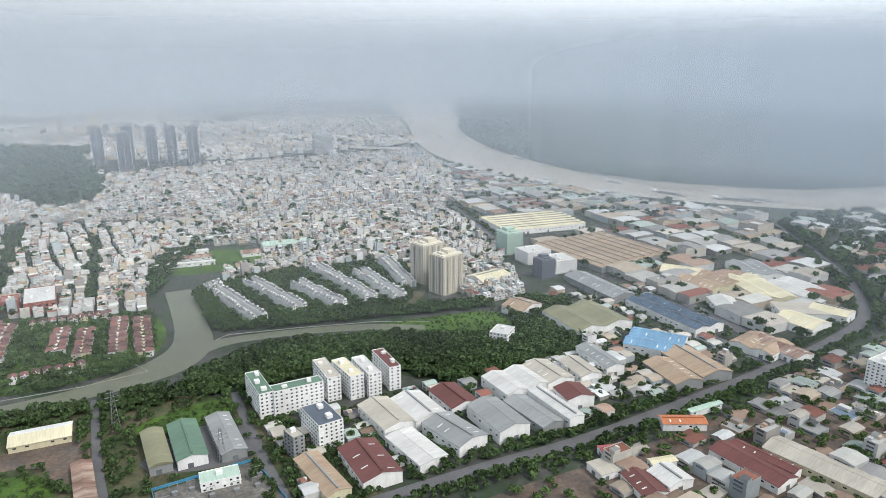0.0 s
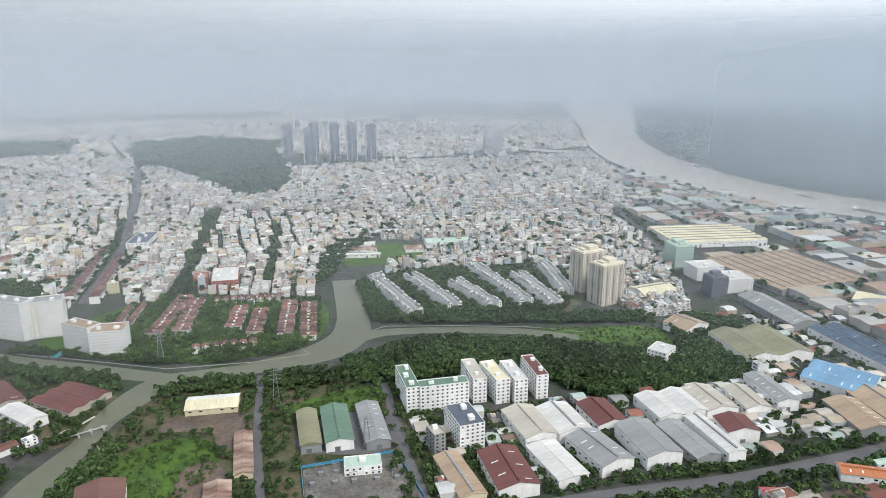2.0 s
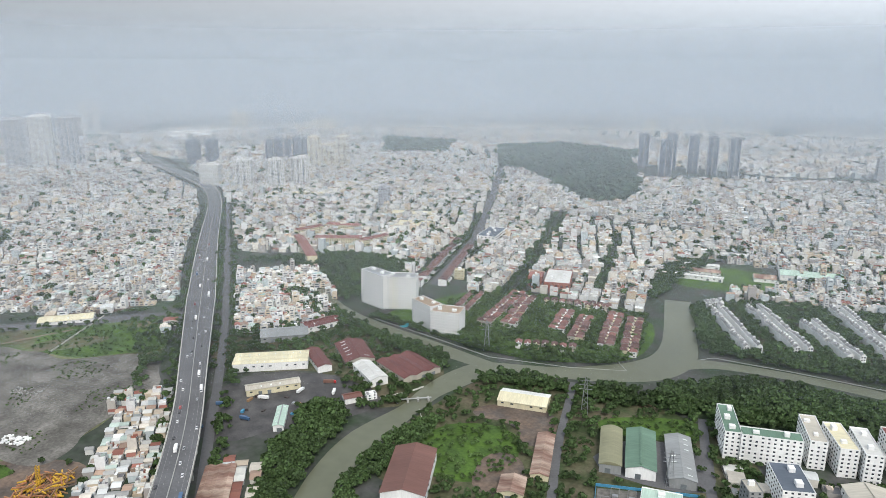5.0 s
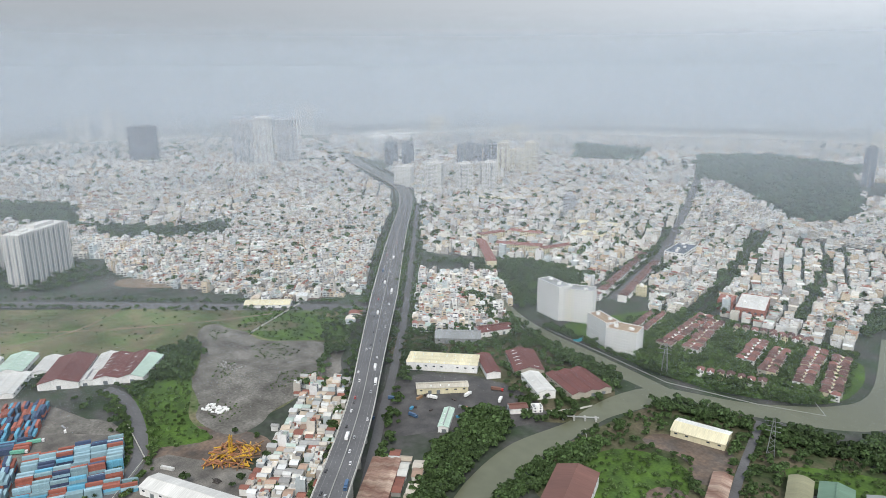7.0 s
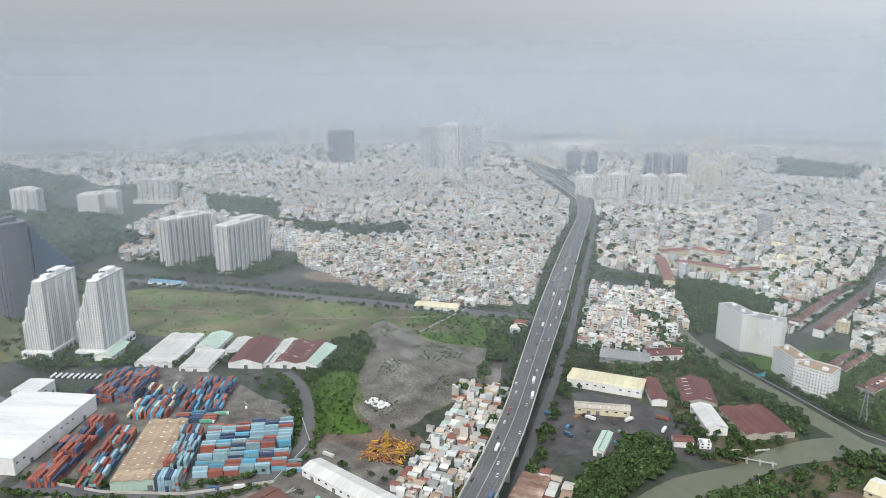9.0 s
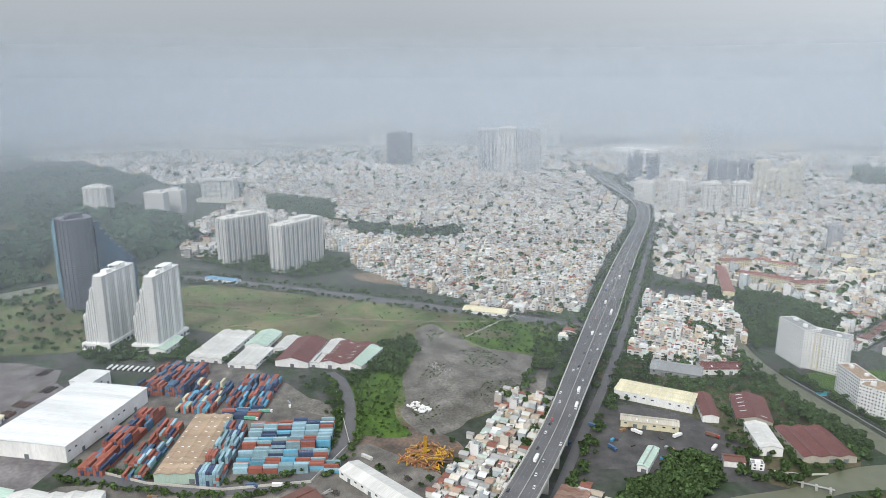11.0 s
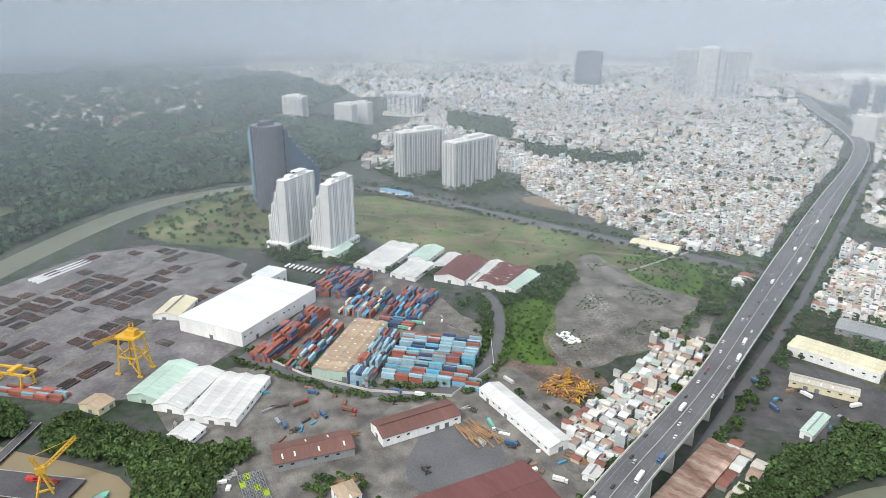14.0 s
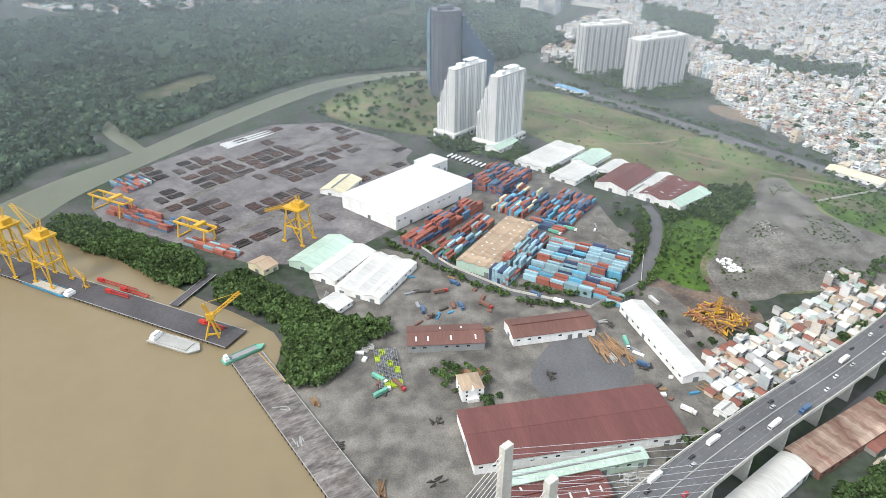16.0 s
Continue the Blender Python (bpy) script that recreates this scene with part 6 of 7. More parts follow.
wood("garden_trees", clear(grid_in([(-395, 660), (-330, 640), (-280, 640), (-215, 655), (-165, 680), (-150, 700), (-175, 830), (-380, 830), (-420, 740)], 6.0, 93, drop=0.2)), 3.5, LEAF_BRIGHT, "garden trees between the villas", 93)


# ---- grey slate row houses ----
def row_house(k):
    t = place("row_house", 0, 0, 0, "narrow white row house with steep grey slate gables", "house", "slate row houses")
    w, d, h = 6.6, 13.0, 8.4 + 1.1 * k
    body, roof = Pile().box(0, 0, 0, w, d, h), Pile()
    for y0, y1, up in ((-d / 2 - 0.6, -0.6, 3.2), (0.4, d / 2 + 0.5, 2.6)):
        v = [(-w / 2, y0, h + 0.02), (w / 2, y0, h + 0.02), (w / 2, y1, h + 0.02), (-w / 2, y1, h + 0.02), (0, y0, h + up), (0, y1, h + up)]
        roof.add(v, [(1, 2, 5, 4), (3, 0, 4, 5)])
        body.add([(x_, y_ + (0.12 if y_ < (y0 + y1) / 2 else -0.12), z_ - 0.1) for x_, y_, z_ in v], [], [(0, 1, 4), (2, 3, 5)])
    roof.make("roof", SLATE, t)
    body.box(-w / 2, 0, h - 0.2, 0.3, d + 0.6, 1.3).box(0.4, 0, h, 2.4, 2.2, 3.0 + 0.4 * k).make("wall", WALL["white"], t)
    win = Pile()
    for f in range(3):
        for sy in (-1, 1):
            win.box(-1.4, sy * d / 2, 0.9 + 3.1 * f, 1.7, 0.2, 1.7).box(1.4, sy * d / 2, 0.9 + 3.1 * f, 1.7, 0.2, 1.7)
    win.make("windows", GLASS, t)
    Pile().box(0, -d / 2 - 0.8, 3.0, w * 0.8, 1.4, 0.9).make("balcony", WALL["white"], t)
    return t


ROWS = [row_house(k) for k in range(3)]
for i_, ob in enumerate(ROWS):
    ob.matrix_basis = pose(-118 + 7 * i_, 905 + 4 * i_, 0, 0, 0, 27)
for i_, (a, b) in enumerate((((-107, 894), (-42, 768)), ((-63, 919), (4, 800)), ((3, 892), (55, 803)), ((31, 963), (99, 815)), ((92, 935), (134, 812)), ((136, 985), (155, 860)))):
    FOOT.append(rect((a[0] + b[0]) / 2, (a[1] + b[1]) / 2, math.dist(a, b), 29, math.degrees(math.atan2(b[1] - a[1], b[0] - a[0]))))
    row_of(ROWS, a, b, 6.8, (7, -7), 90, 100 + i_, 0.15)
wood("garden_trees", clear(grid_in([(-130, 900), (-90, 760), (60, 775), (150, 800), (150, 850), (180, 900), (150, 1000), (-60, 960)], 6.5, 110, drop=0.15)), 4.0, LEAF, "trees between the row houses", 110)

# ---- shophouses with long maroon roofs beside the avenue ----
def shophouse(k):
    t = place("shophouse", 0, 0, 0, "narrow white shophouse with a maroon metal roof", "house", "maroon shophouses")
    w, d, h = 5.2, 12.5, 9.6 + 0.5 * k
    Pile().box(0, 0, 0, w, d, h).box(0, -d / 2 - 0.5, 3.2, w, 1.0, 0.9).make("wall", WALL["white"], t)
    v = [(sx * w / 2, y, z) for y, z in ((-d / 2 - 0.5, h + 0.05), (0, h + 2.2), (d / 2 + 0.5, h + 0.05)) for sx in (-1, 1)]
    Pile().add(v, [(0, 1, 3, 2), (2, 3, 5, 4), (0, 4, 5, 1)], [(0, 2, 4), (1, 5, 3)]).make("roof", MAROON_TILE, t)
    win = Pile()
    for f in range(3):
        for sy in (-1, 1):
            win.box(-1.2, sy * d / 2, 0.9 + 3.1 * f, 1.6, 0.2, 1.8).box(1.2, sy * d / 2, 0.9 + 3.1 * f, 1.6, 0.2, 1.8)
    win.make("windows", GLASS, t)
    return t


SHOPS = [shophouse(k) for k in range(2)]
for i_, ob in enumerate(SHOPS):
    ob.matrix_basis = pose(-494 - 6 * i_, 786 - 2 * i_, 0, 0, 0, 17)
for i_, (a, b) in enumerate(MAROON_ROWS):
    row_of(SHOPS, a, b, 5.3, (0,), 0, 130 + i_, 0.1)

# ---- huts beside the bridge and lesser rows ----
houses("hut_settlement", [(-425, 200), (-440, 228), (-480, 262), (-512, 300), (-565, 350), (-548, 398), (-480, 338), (-411, 285), (-345, 222), (-368, 192)], 132, 6.0, 8.0, 1, 2, 0.7, 31, 1.4, 35, 0.03, True, "tight cluster of tin-roofed huts beside the bridge", floor=2.7, shade=0.88, cell=900.0, free=True)
houses("town_rows", [(-1380, 350), (-1290, 470), (-1170, 395), (-1215, 310)], 52, 6, 14, 3, 4, 0.0, 32, 10, 90, 0.02, True, "pale town house rows behind the slab towers")
houses("roadside_sheds", [(-840, 440), (-720, 530), (-690, 520), (-640, 470), (-665, 455), (-740, 490), (-830, 420)], 48, 14, 16, 1, 2, 0.95, 33, 4, 60, 0.15, True, "low pale sheds along the main road")
houses("river_sheds", [(-330, 250), (-300, 270), (-350, 330), (-385, 310)], 130, 8, 10, 1, 1, 1.0, 34, 3, 40, 0.1, True, "rusty low sheds by the canal", shade=0.7)
for x, y, l, w, r, h, ro in ((-165, 1172, 112, 14, 10, 8, "white"), (-166, 1094, 56, 12, 14, 6, "white"), (-155, 1031, 68, 10, 8, 6, "white"), (-12, 1112, 84, 30, 12, 9, "cyan"), (-160, 1060, 60, 16, 12, 6, "rust"), (-70, 1075, 30, 24, 12, 6, "rust"),
                             (-2118, -266, 110, 50, 75, 9, "cream"), (-1100, 108, 60, 14, 48, 5, "blue"), (-700, 1090, 70, 40, 20, 9, "cream"), (-760, 1170, 90, 30, 20, 10, "cream"), (-880, 1090, 60, 30, 30, 8, "white"), (-1000, 1150, 80, 26, 30, 9, "maroon"), (-1100, 1230, 90, 26, 30, 9, "cream"), (-980, 980, 60, 24, 40, 8, "tan")):
    shed(x, y, l, w, r, h, ro, "white", "gable")
RED_BLOCKS = ((-757, 830, 150, 16, -39), (-745, 903, 84, 22, 30), (-690, 935, 60, 16, 75), (-838, 930, 56, 16, 75), (-800, 985, 70, 16, 20))
for x, y, l, w, r in RED_BLOCKS:
    FOOT.append(rect(x, y, l, w, r))
    t = place("courtyard_block", x, y, r, "long pale courtyard block with red tiled roof", "building", "courtyard blocks")
    Pile().box(0, 0, 0, l, w, 16).make("wall", WALL["cream"], t)
    Pile().add([(-l / 2, -w / 2 - 0.6, 16), (l / 2, -w / 2 - 0.6, 16), (l / 2, w / 2 + 0.6, 16), (-l / 2, w / 2 + 0.6, 16), (-l / 2 + 4, 0, 19), (l / 2 - 4, 0, 19)], [(0, 1, 5, 4), (2, 3, 4, 5)], [(1, 2, 5), (3, 0, 4)]).make("roof", RED_TILE, t)
    pl = Pile()
    for f in range(5):
        for j in range(int(l / 4)):
            for sg in (-1, 1):
                pl.box(-l / 2 + 2 + j * 4, sg * w / 2, 1 + 3.1 * f, 2, 0.2, 1.6)
    pl.make("windows", GLASS, t)["kind"] = "stuff"

# ---- containers ----
BOX_COLS = dict(red=(0.32, 0.115, 0.085), rust=(0.25, 0.095, 0.075), navy=(0.06, 0.085, 0.15), blue=(0.09, 0.17, 0.26), pale=(0.24, 0.36, 0.40), ice=(0.30, 0.45, 0.52), sky=(0.13, 0.36, 0.50), cream=(0.55, 0.52, 0.36), green=(0.07, 0.17, 0.12), white=(0.6, 0.6, 0.58))
BOX_WORDS = dict(red="faded red", rust="rusty brown-red", navy="dark navy", blue="mid blue", pale="pale blue-grey", ice="icy blue", sky="bright blue", cream="cream", green="dark green", white="dirty white")


def box_pile(pl, col=None):
    """A steel box: body, corner posts, door bars, roof ribs."""
    pl.box(0, 0, 0.12, 12.0, 2.36, 2.42, col=col)
    for sx in (-1, 1):
        for sy in (-1, 1):
            pl.box(sx * 6.02, sy * 1.16, 0, 0.2, 0.16, 2.6, col=col)
    pl.box(6.04, 0.3, 0.3, 0.08, 0.08, 2.0, col=col).box(6.04, -0.3, 0.3, 0.08, 0.08, 2.0, col=col)
    return pl


BOXES = {}
for k_, c_ in BOX_COLS.items():
    t = place("container", -500, 140, 0, "%s steel shipping container in a stack" % BOX_WORDS[k_], "container", "stacked containers")
    box_pile(Pile()).make("body", mat("container_" + k_, c_, 0.65, 0, 0.15, 0.3, 1.5, (3, 1, 1), each=0.15), t)
    BOXES[k_] = t
rest, singles, first = Pile(), 0, {}
CRNG = random.Random(5)
for cx, cy, lu, lv, rot, across, lo, hi, pal in ((-598, -26, 116, 24, 153, False, 2, 5, "red red rust red blue navy"), (-570, -1, 96, 22, 157, False, 2, 4, "red rust red blue green ice navy"), (-716, 24, 72, 52, 150, False, 3, 5, "navy red blue red rust navy"),
                                                (-660, 48, 66, 40, 155, False, 2, 4, "red rust red blue navy sky cream"), (-650, 96, 64, 42, 155, False, 2, 4, "red red rust sky blue navy"), (-535, 54, 92, 20, 158, False, 2, 5, "pale pale ice navy red"),
                                                (-532, 110, 62, 76, 160, True, 2, 5, "pale ice pale sky ice red red pale navy"), (-496, 98, 16, 96, 158, True, 2, 3, "ice pale sky red pale"), (-610, 78, 20, 40, 158, True, 1, 4, "navy sky red blue"), (-560, -330, 20, 90, 160, True, 1, 3, "red rust red blue"), (-515, -236, 16, 70, 160, True, 1, 2, "red red rust pale"), (-640, -390, 30, 40, 150, True, 1, 2, "red pale red blue")):
    pal = pal.split()
    a, b = (2.7, 12.6) if across else (12.6, 2.7)
    c, s = math.cos(radians(rot)), math.sin(radians(rot))
    for i in range(int(lu / a)):
        if across and i % 12 == 11:
            continue
        base = CRNG.randint(lo, hi)
        for j in range(int(lv / b)):
            if not across and j % 9 == 8:
                continue
            u, w = -lu / 2 + (i + 0.5) * a, -lv / 2 + (j + 0.5) * b
            if CRNG.random() < 0.06:
                continue
            x, y = cx + u * c - w * s, cy + u * s + w * c
            col0 = CRNG.choice(pal)
            for k in range(max(1, min(hi, base + CRNG.choice((-1, 0, 0, 1))))):
                kind = col0 if CRNG.random() < 0.55 else CRNG.choice(pal)
                yaw = rot + (90 if across else 0) + CRNG.uniform(-0.6, 0.6)
                if singles < 285 and (x > -545 or kind not in first):
                    m_ = pose(x, y, 0.16 + 2.6 * k, 0, 0, yaw)
                    if kind not in first:
                        first[kind] = True
                        BOXES[kind].matrix_basis = m_
                    else:
                        copy_thing(BOXES[kind], m_)
                    singles += 1
                else:
                    rest.box(x, y, 0.16 + 2.6 * k, 12.1, 2.42, 2.56, yaw, np.array(BOX_COLS[kind]) * CRNG.uniform(0.8, 1.2))
for kind in BOX_COLS:
    if kind not in first:
        BOXES[kind].matrix_basis = pose(-470 - 3 * len(kind), 148 + 4 * len(kind), 0.16, 0, 0, 30)
tagged(rest.make("container_stacks", HOUSE, tint=True), "stacked red, blue and pale shipping containers", "containers", kind="stuff")

# ---- quay, pier, boats ----
QUAY_TOP = mat("worn_quay_deck", (0.115, 0.10, 0.092), 0.85, 0, 0.35, 0.12, 0.6, (1.6, 0.5, 1), other=(0.20, 0.185, 0.175))
PIER_TOP = mat("dark_pier_deck", (0.085, 0.08, 0.085), 0.8, 0, 0.2, 0.03, 0.4)


def deck(name, a, b, width, z, material, label, side=0.0):
    """A concrete deck on piles from a to b."""
    a, b = Vector(a), Vector(b)
    d = b - a
    n = Vector((-d.y, d.x)).normalized() * side
    mid = (a + b) / 2 + n
    t = place(name, mid.x, mid.y, math.degrees(math.atan2(d.y, d.x)), label, name)
    L = d.length
    Pile().box(0, 0, z - 0.8, L, width, 0.8).make("deck", material, t)
    for sg in (-1, 1):
        Pile().box(0, sg * (width / 2 - 0.3), z, L, 0.4, 0.35).make("kerb", CONCRETE, t)
    pl = Pile()
    for k in range(int(L / 8)):
        for sg in (-1, 0, 1):
            pl.tube((-L / 2 + 4 + 8 * k, sg * (width / 2 - 1.5), -0.5), (-L / 2 + 4 + 8 * k, sg * (width / 2 - 1.5), z - 0.7), 0.5)
    pl.make("piles", CONCRETE, t)["kind"] = "stuff"
    fend = Pile()
    for k in range(int(L / 5)):
        fend.box(-L / 2 + 2.5 + 5 * k, -width / 2 - 0.25, z - 1.3, 0.6, 0.5, 1.6)
    fend.make("fenders", RUBBER, t)["kind"] = "stuff"
    return t


deck("quay", (-351, -144), (-165, 36), 24, 1.7, QUAY_TOP, "long worn concrete quay with dark wet patches", -11.0 * -1)
deck("pier", (-462, -440), (-378, -153), 25, 2.4, PIER_TOP, "long dark concrete jetty on piles")
deck("jetty_link", (-414, -222), (-466, -212), 8, 2.3, PIER_TOP, "dark access ramp from shore to jetty")
HULL = {k: mat("hull_" + k, c, 0.5) for k, c in dict(blue=(0.07, 0.25, 0.40), grey=(0.42, 0.42, 0.40), green=(0.16, 0.42, 0.32)).items()}


def boat(x, y, l, w, rot, hullm, label, cabin, hold):
    """A hull with raked bow, hold, cabin."""
    t = place("boat", x, y, rot, label, "boat", z=0.3)
    v = []
    for z, k in ((0.0, 0.86), (2.0, 1.0)):
        v += [(-l / 2, -w / 2 * k, z), (l * 0.34, -w / 2 * k, z), (l / 2 * (0.96 if z else 0.9), 0, z + (0.6 if z else 0)), (l * 0.34, w / 2 * k, z), (-l / 2, w / 2 * k, z)]
    Pile().add(v, [(k, (k + 1) % 5, 5 + (k + 1) % 5, 5 + k) for k in range(5)] + [(5, 6, 8, 9)], [(6, 7, 8)]).make("hull", hullm, t)
    Pile().box(-l * 0.02, 0, 2.0, l * 0.6, w * 0.72, 0.7).make("hatch", hold, t)
    Pile().box(cabin * l * 0.42, 0, 2.0, l * 0.1, w * 0.7, 2.6).box(cabin * l * 0.42, 0, 4.6, l * 0.07, w * 0.5, 1.8).make("cabin", WALL["white"], t)
    for sg in (-1, 1):
        Pile().box(-l * 0.08, sg * (w / 2 - 0.15), 2.0, l * 0.84, 0.2, 0.7).make("bulwark", hullm, t)
    return t


boat(-423, -338, 58, 11, 72, HULL["blue"], "blue and green river freighter at the jetty", 1, WALL["beige"])
boat(-366, -195, 46, 14, 76, HULL["grey"], "grey flat river barge moored at the jetty", -1, CONCRETE)
boat(-363, -140, 34, 7, 140, HULL["green"], "long pale-decked boat with green cabin roof", -1, WALL["grey"])
for x, y, l, r in ((790, 1560, 60, 110), (850, 1400, 90, 120), (960, 1300, 110, 140), (1010, 1290, 80, 140), (680, 2000, 70, 100), (1250, 1180, 60, 160), (560, 2600, 50, 90)):
    boat(x, y, l, l * 0.16, r, HULL["grey"], "dark far cargo ship on the wide river", 1, STEEL)


# ---- cranes and steel ----
def lattice(pl, a, b, w, n=8, bar=0.35):
    """A square lattice mast from a to b."""
    a, b = Vector(a), Vector(b)
    d = (b - a).normalized()
    s = d.orthogonal().normalized()
    u = d.cross(s)
    cs = [(s * i + u * j) * w / 2 for i, j in ((-1, -1), (1, -1), (1, 1), (-1, 1))]
    for c in cs:
        pl.beam(a + c, b + c, bar)
    for k in range(n):
        p, q = a.lerp(b, k / n), a.lerp(b, (k + 1) / n)
        for i in range(4):
            pl.beam(p + cs[i], q + cs[(i + 1) % 4], bar * 0.6)
    return pl


def portal_crane(x, y, rot, h, span, reach, tip, label, z=0.0):
    t = place("portal_crane", x, y, rot, label, "crane", z=z)
    for sx in (-1, 1):
        for sy in (-1, 1):
            leg = Pile().beam((sx * span / 2, sy * span * 0.42, 0), (sx * span * 0.32, sy * span * 0.3, h * 0.72), 1.5).make("leg", YELLOW, t)
            Pile().box(sx * span / 2, sy * span * 0.42, 0, 5, 2, 1.6).make("bogie", YELLOW, leg)
    pl = Pile()
    for sx in (-1, 1):
        pl.beam((sx * span * 0.42, -span * 0.37, h * 0.36), (sx * span * 0.42, span * 0.37, h * 0.36), 1.2)
        pl.beam((sx * span * 0.5, -span * 0.42, 1.5), (sx * span * 0.36, span * 0.33, h * 0.6), 0.7)
    for sy in (-1, 1):
        pl.beam((-span * 0.42, sy * span * 0.36, h * 0.36), (span * 0.42, sy * span * 0.36, h * 0.36), 1.2)
        pl.beam((-span * 0.5, sy * span * 0.42, 1.5), (span * 0.36, sy * span * 0.33, h * 0.6), 0.7)
    pl.make("braces", YELLOW, t)
    Pile().box(0, 0, h * 0.72, span * 0.9, span * 0.75, 2.0).make("platform", YELLOW, t)
    Pile().box(-span * 0.1, 0, h * 0.72 + 2, span * 0.45, span * 0.35, 5).make("machine_house", YELLOW, t)
    lattice(Pile(), (0, 0, h * 0.76), (-span * 0.15, 0, h), 3.0, 5).make("mast", YELLOW, t)
    lattice(Pile(), (span * 0.3, 0, h * 0.75), (reach, 0, tip), 2.4, 12).make("jib", YELLOW, t)
    Pile().beam((-span * 0.15, 0, h), (reach * 0.9, 0, tip + 0.5), 0.3).make("stay", YELLOW, t)
    return t


def jib_crane(x, y, rot, label, s=1.0, z=2.4):
    t = place("jetty_crane", x, y, rot, label, "crane", z=z)
    for sx in (-1, 1):
        for sy in (-1, 1):
            Pile().beam((sx * 5 * s, sy * 5 * s, 0), (0, sy * 1.2 * s, 16 * s), 1.1 * s).make("leg", YELLOW, t)
    Pile().box(0, 0, 0.2, 11 * s, 1.2, 1.2).box(0, 0, 15 * s, 6 * s, 4 * s, 5 * s).make("machine_house", YELLOW, t)
    lattice(Pile(), (2 * s, 0, 18 * s), (24 * s, 0, 36 * s), 2.0 * s, 10, 0.45 * s).make("jib", YELLOW, t)
    lattice(Pile(), (0, 0, 18 * s), (-4 * s, 0, 29 * s), 1.8 * s, 4, 0.4 * s).make("mast", YELLOW, t)
    Pile().beam((-4 * s, 0, 29 * s), (24 * s, 0, 36 * s), 0.25).make("stay", YELLOW, t)
    return t


def gantry(x, y, rot, span, l, h, label):
    t = place("gantry_crane", x, y, rot, label, "crane")
    for sx in (-1, 1):
        for sy in (-1, 1):
            Pile().beam((sx * span / 2, sy * l / 2, 0), (sx * span / 2, sy * l / 3, h), 1.3).make("leg", YELLOW, t)
        Pile().beam((sx * span / 2, -l / 2, 1), (sx * span / 2, l / 2, 1), 1.1).make("sill", YELLOW, t)
    for sy in (-1, 1):
        Pile().box(0, sy * l / 3, h, span * 1.35, 1.6, 1.8).make("girder", YELLOW, t)
    for sx in (-1.34, 1.34):
        Pile().box(sx * span / 2, 0, h, 1.2, l * 0.7, 1.4).make("end_beam", YELLOW, t)
    Pile().box(span * 0.2, 0, h + 1.8, 5, l * 0.75, 2.4).make("trolley", YELLOW, t)
    return t


portal_crane(-543, -159, 250, 48, 22, 40, 22, "tall yellow steel portal crane with a lowered jib")
gantry(-574, -371, 70, 40, 18, 15, "yellow container gantry over red boxes")
gantry(-531, -258, 70, 34, 16, 14, "yellow container gantry beside the mangroves")
jib_crane(-380, -172, 110, "yellow jetty crane with a raised jib")
portal_crane(-446, -385, 250, 62, 24, 30, 70, "large yellow jetty crane on slender legs", 2.4)
portal_crane(-434, -342, 250, 60, 22, 30, 66, "large yellow jetty crane on slender legs", 2.4)
portal_crane(-462, -425, 250, 62, 24, 30, 70, "large yellow jetty crane on slender legs", 2.4)
jib_crane(-428, -308, 250, "low yellow jetty crane", 0.45)
for x, y, r, l in ((-434, -283, 74, 44), (-425, -262, 74, 30), (-391, -178, 74, 24), (-421, -275, 74, 26)):
    t = place("jib_section", x, y, r, "red lattice crane boom lying on the jetty", "crane part", z=2.4)
    lattice(Pile(), (-l / 2, 0, 1.5), (l / 2, 0, 1.5), 2.2, 12, 0.5).make("boom", RED, t)
    Pile().box(-l / 2 + 3, 0, 0, 6, 3, 3.0).make("machine", RED, t)

# steel stock in rows
def stock(k, n, l, w, m_):
    rng = random.Random(k)
    pl = Pile()
    for j in range(n):
        pl.box(rng.uniform(-1, 1), -w / 2 + (j + 0.5) * w / n, 0.03, l * rng.uniform(0.8, 1), w / n * 0.6, rng.uniform(0.6, 1.6))
    t = place("steel_stack", 0, 0, 0, "low stack of dark rusty steel bars on the yard", "steel stack", "yard steel stacks")
    pl.make("bars", m_, t)["kind"] = "stuff"
    return t


RUSTED = mat("rusted_bars", (0.11, 0.075, 0.065), 0.8, 0, 0.3, 0.2, 0.8)
STOCKS = [stock(1, 11, 16, 13, STEEL), stock(2, 14, 13, 17, RUSTED), stock(3, 8, 18, 10, STEEL), stock(4, 9, 15, 14, RUSTED)]
srng = random.Random(9)
spots = []
bay_full = [[srng.choice((0.06, 0.2, 0.6, 0.97)) for _ in range(6)] for _ in range(6)]
for u in range(-3, 13):
    for w in range(-6, 8):
        p = Vector((-690, -250)) + Vector((-0.85, 0.53)) * (u * 17.5 - 60 + 5 * (u // 4)) + Vector((0.53, 0.85)) * (w * 17 + 9 * (w // 3))
        if srng.random() < bay_full[(u + 4) // 4][(w + 6) // 3]:
            spots.append(p)
ok_ = inside(np.array([(p.x, p.y) for p in spots]), STEEL_YARD) & ~np.any([inside(np.array([(p.x, p.y) for p in spots]), f) for f in FOOT], axis=0) & ~near_line(np.array([(p.x, p.y) for p in spots]), [(-545, -160), (-545, -161)], 24)
used = 0
for p, good in zip(spots, ok_):
    if good:
        m_ = pose(p.x + srng.uniform(-1, 1), p.y + srng.uniform(-1, 1), 0.12, 0, 0, 148 + srng.choice((0, 0, 0, 90)) + srng.uniform(-2, 2))
        if used < 4:
            STOCKS[used].matrix_basis = m_
        else:
            copy_thing(srng.choice(STOCKS), m_)
        used += 1
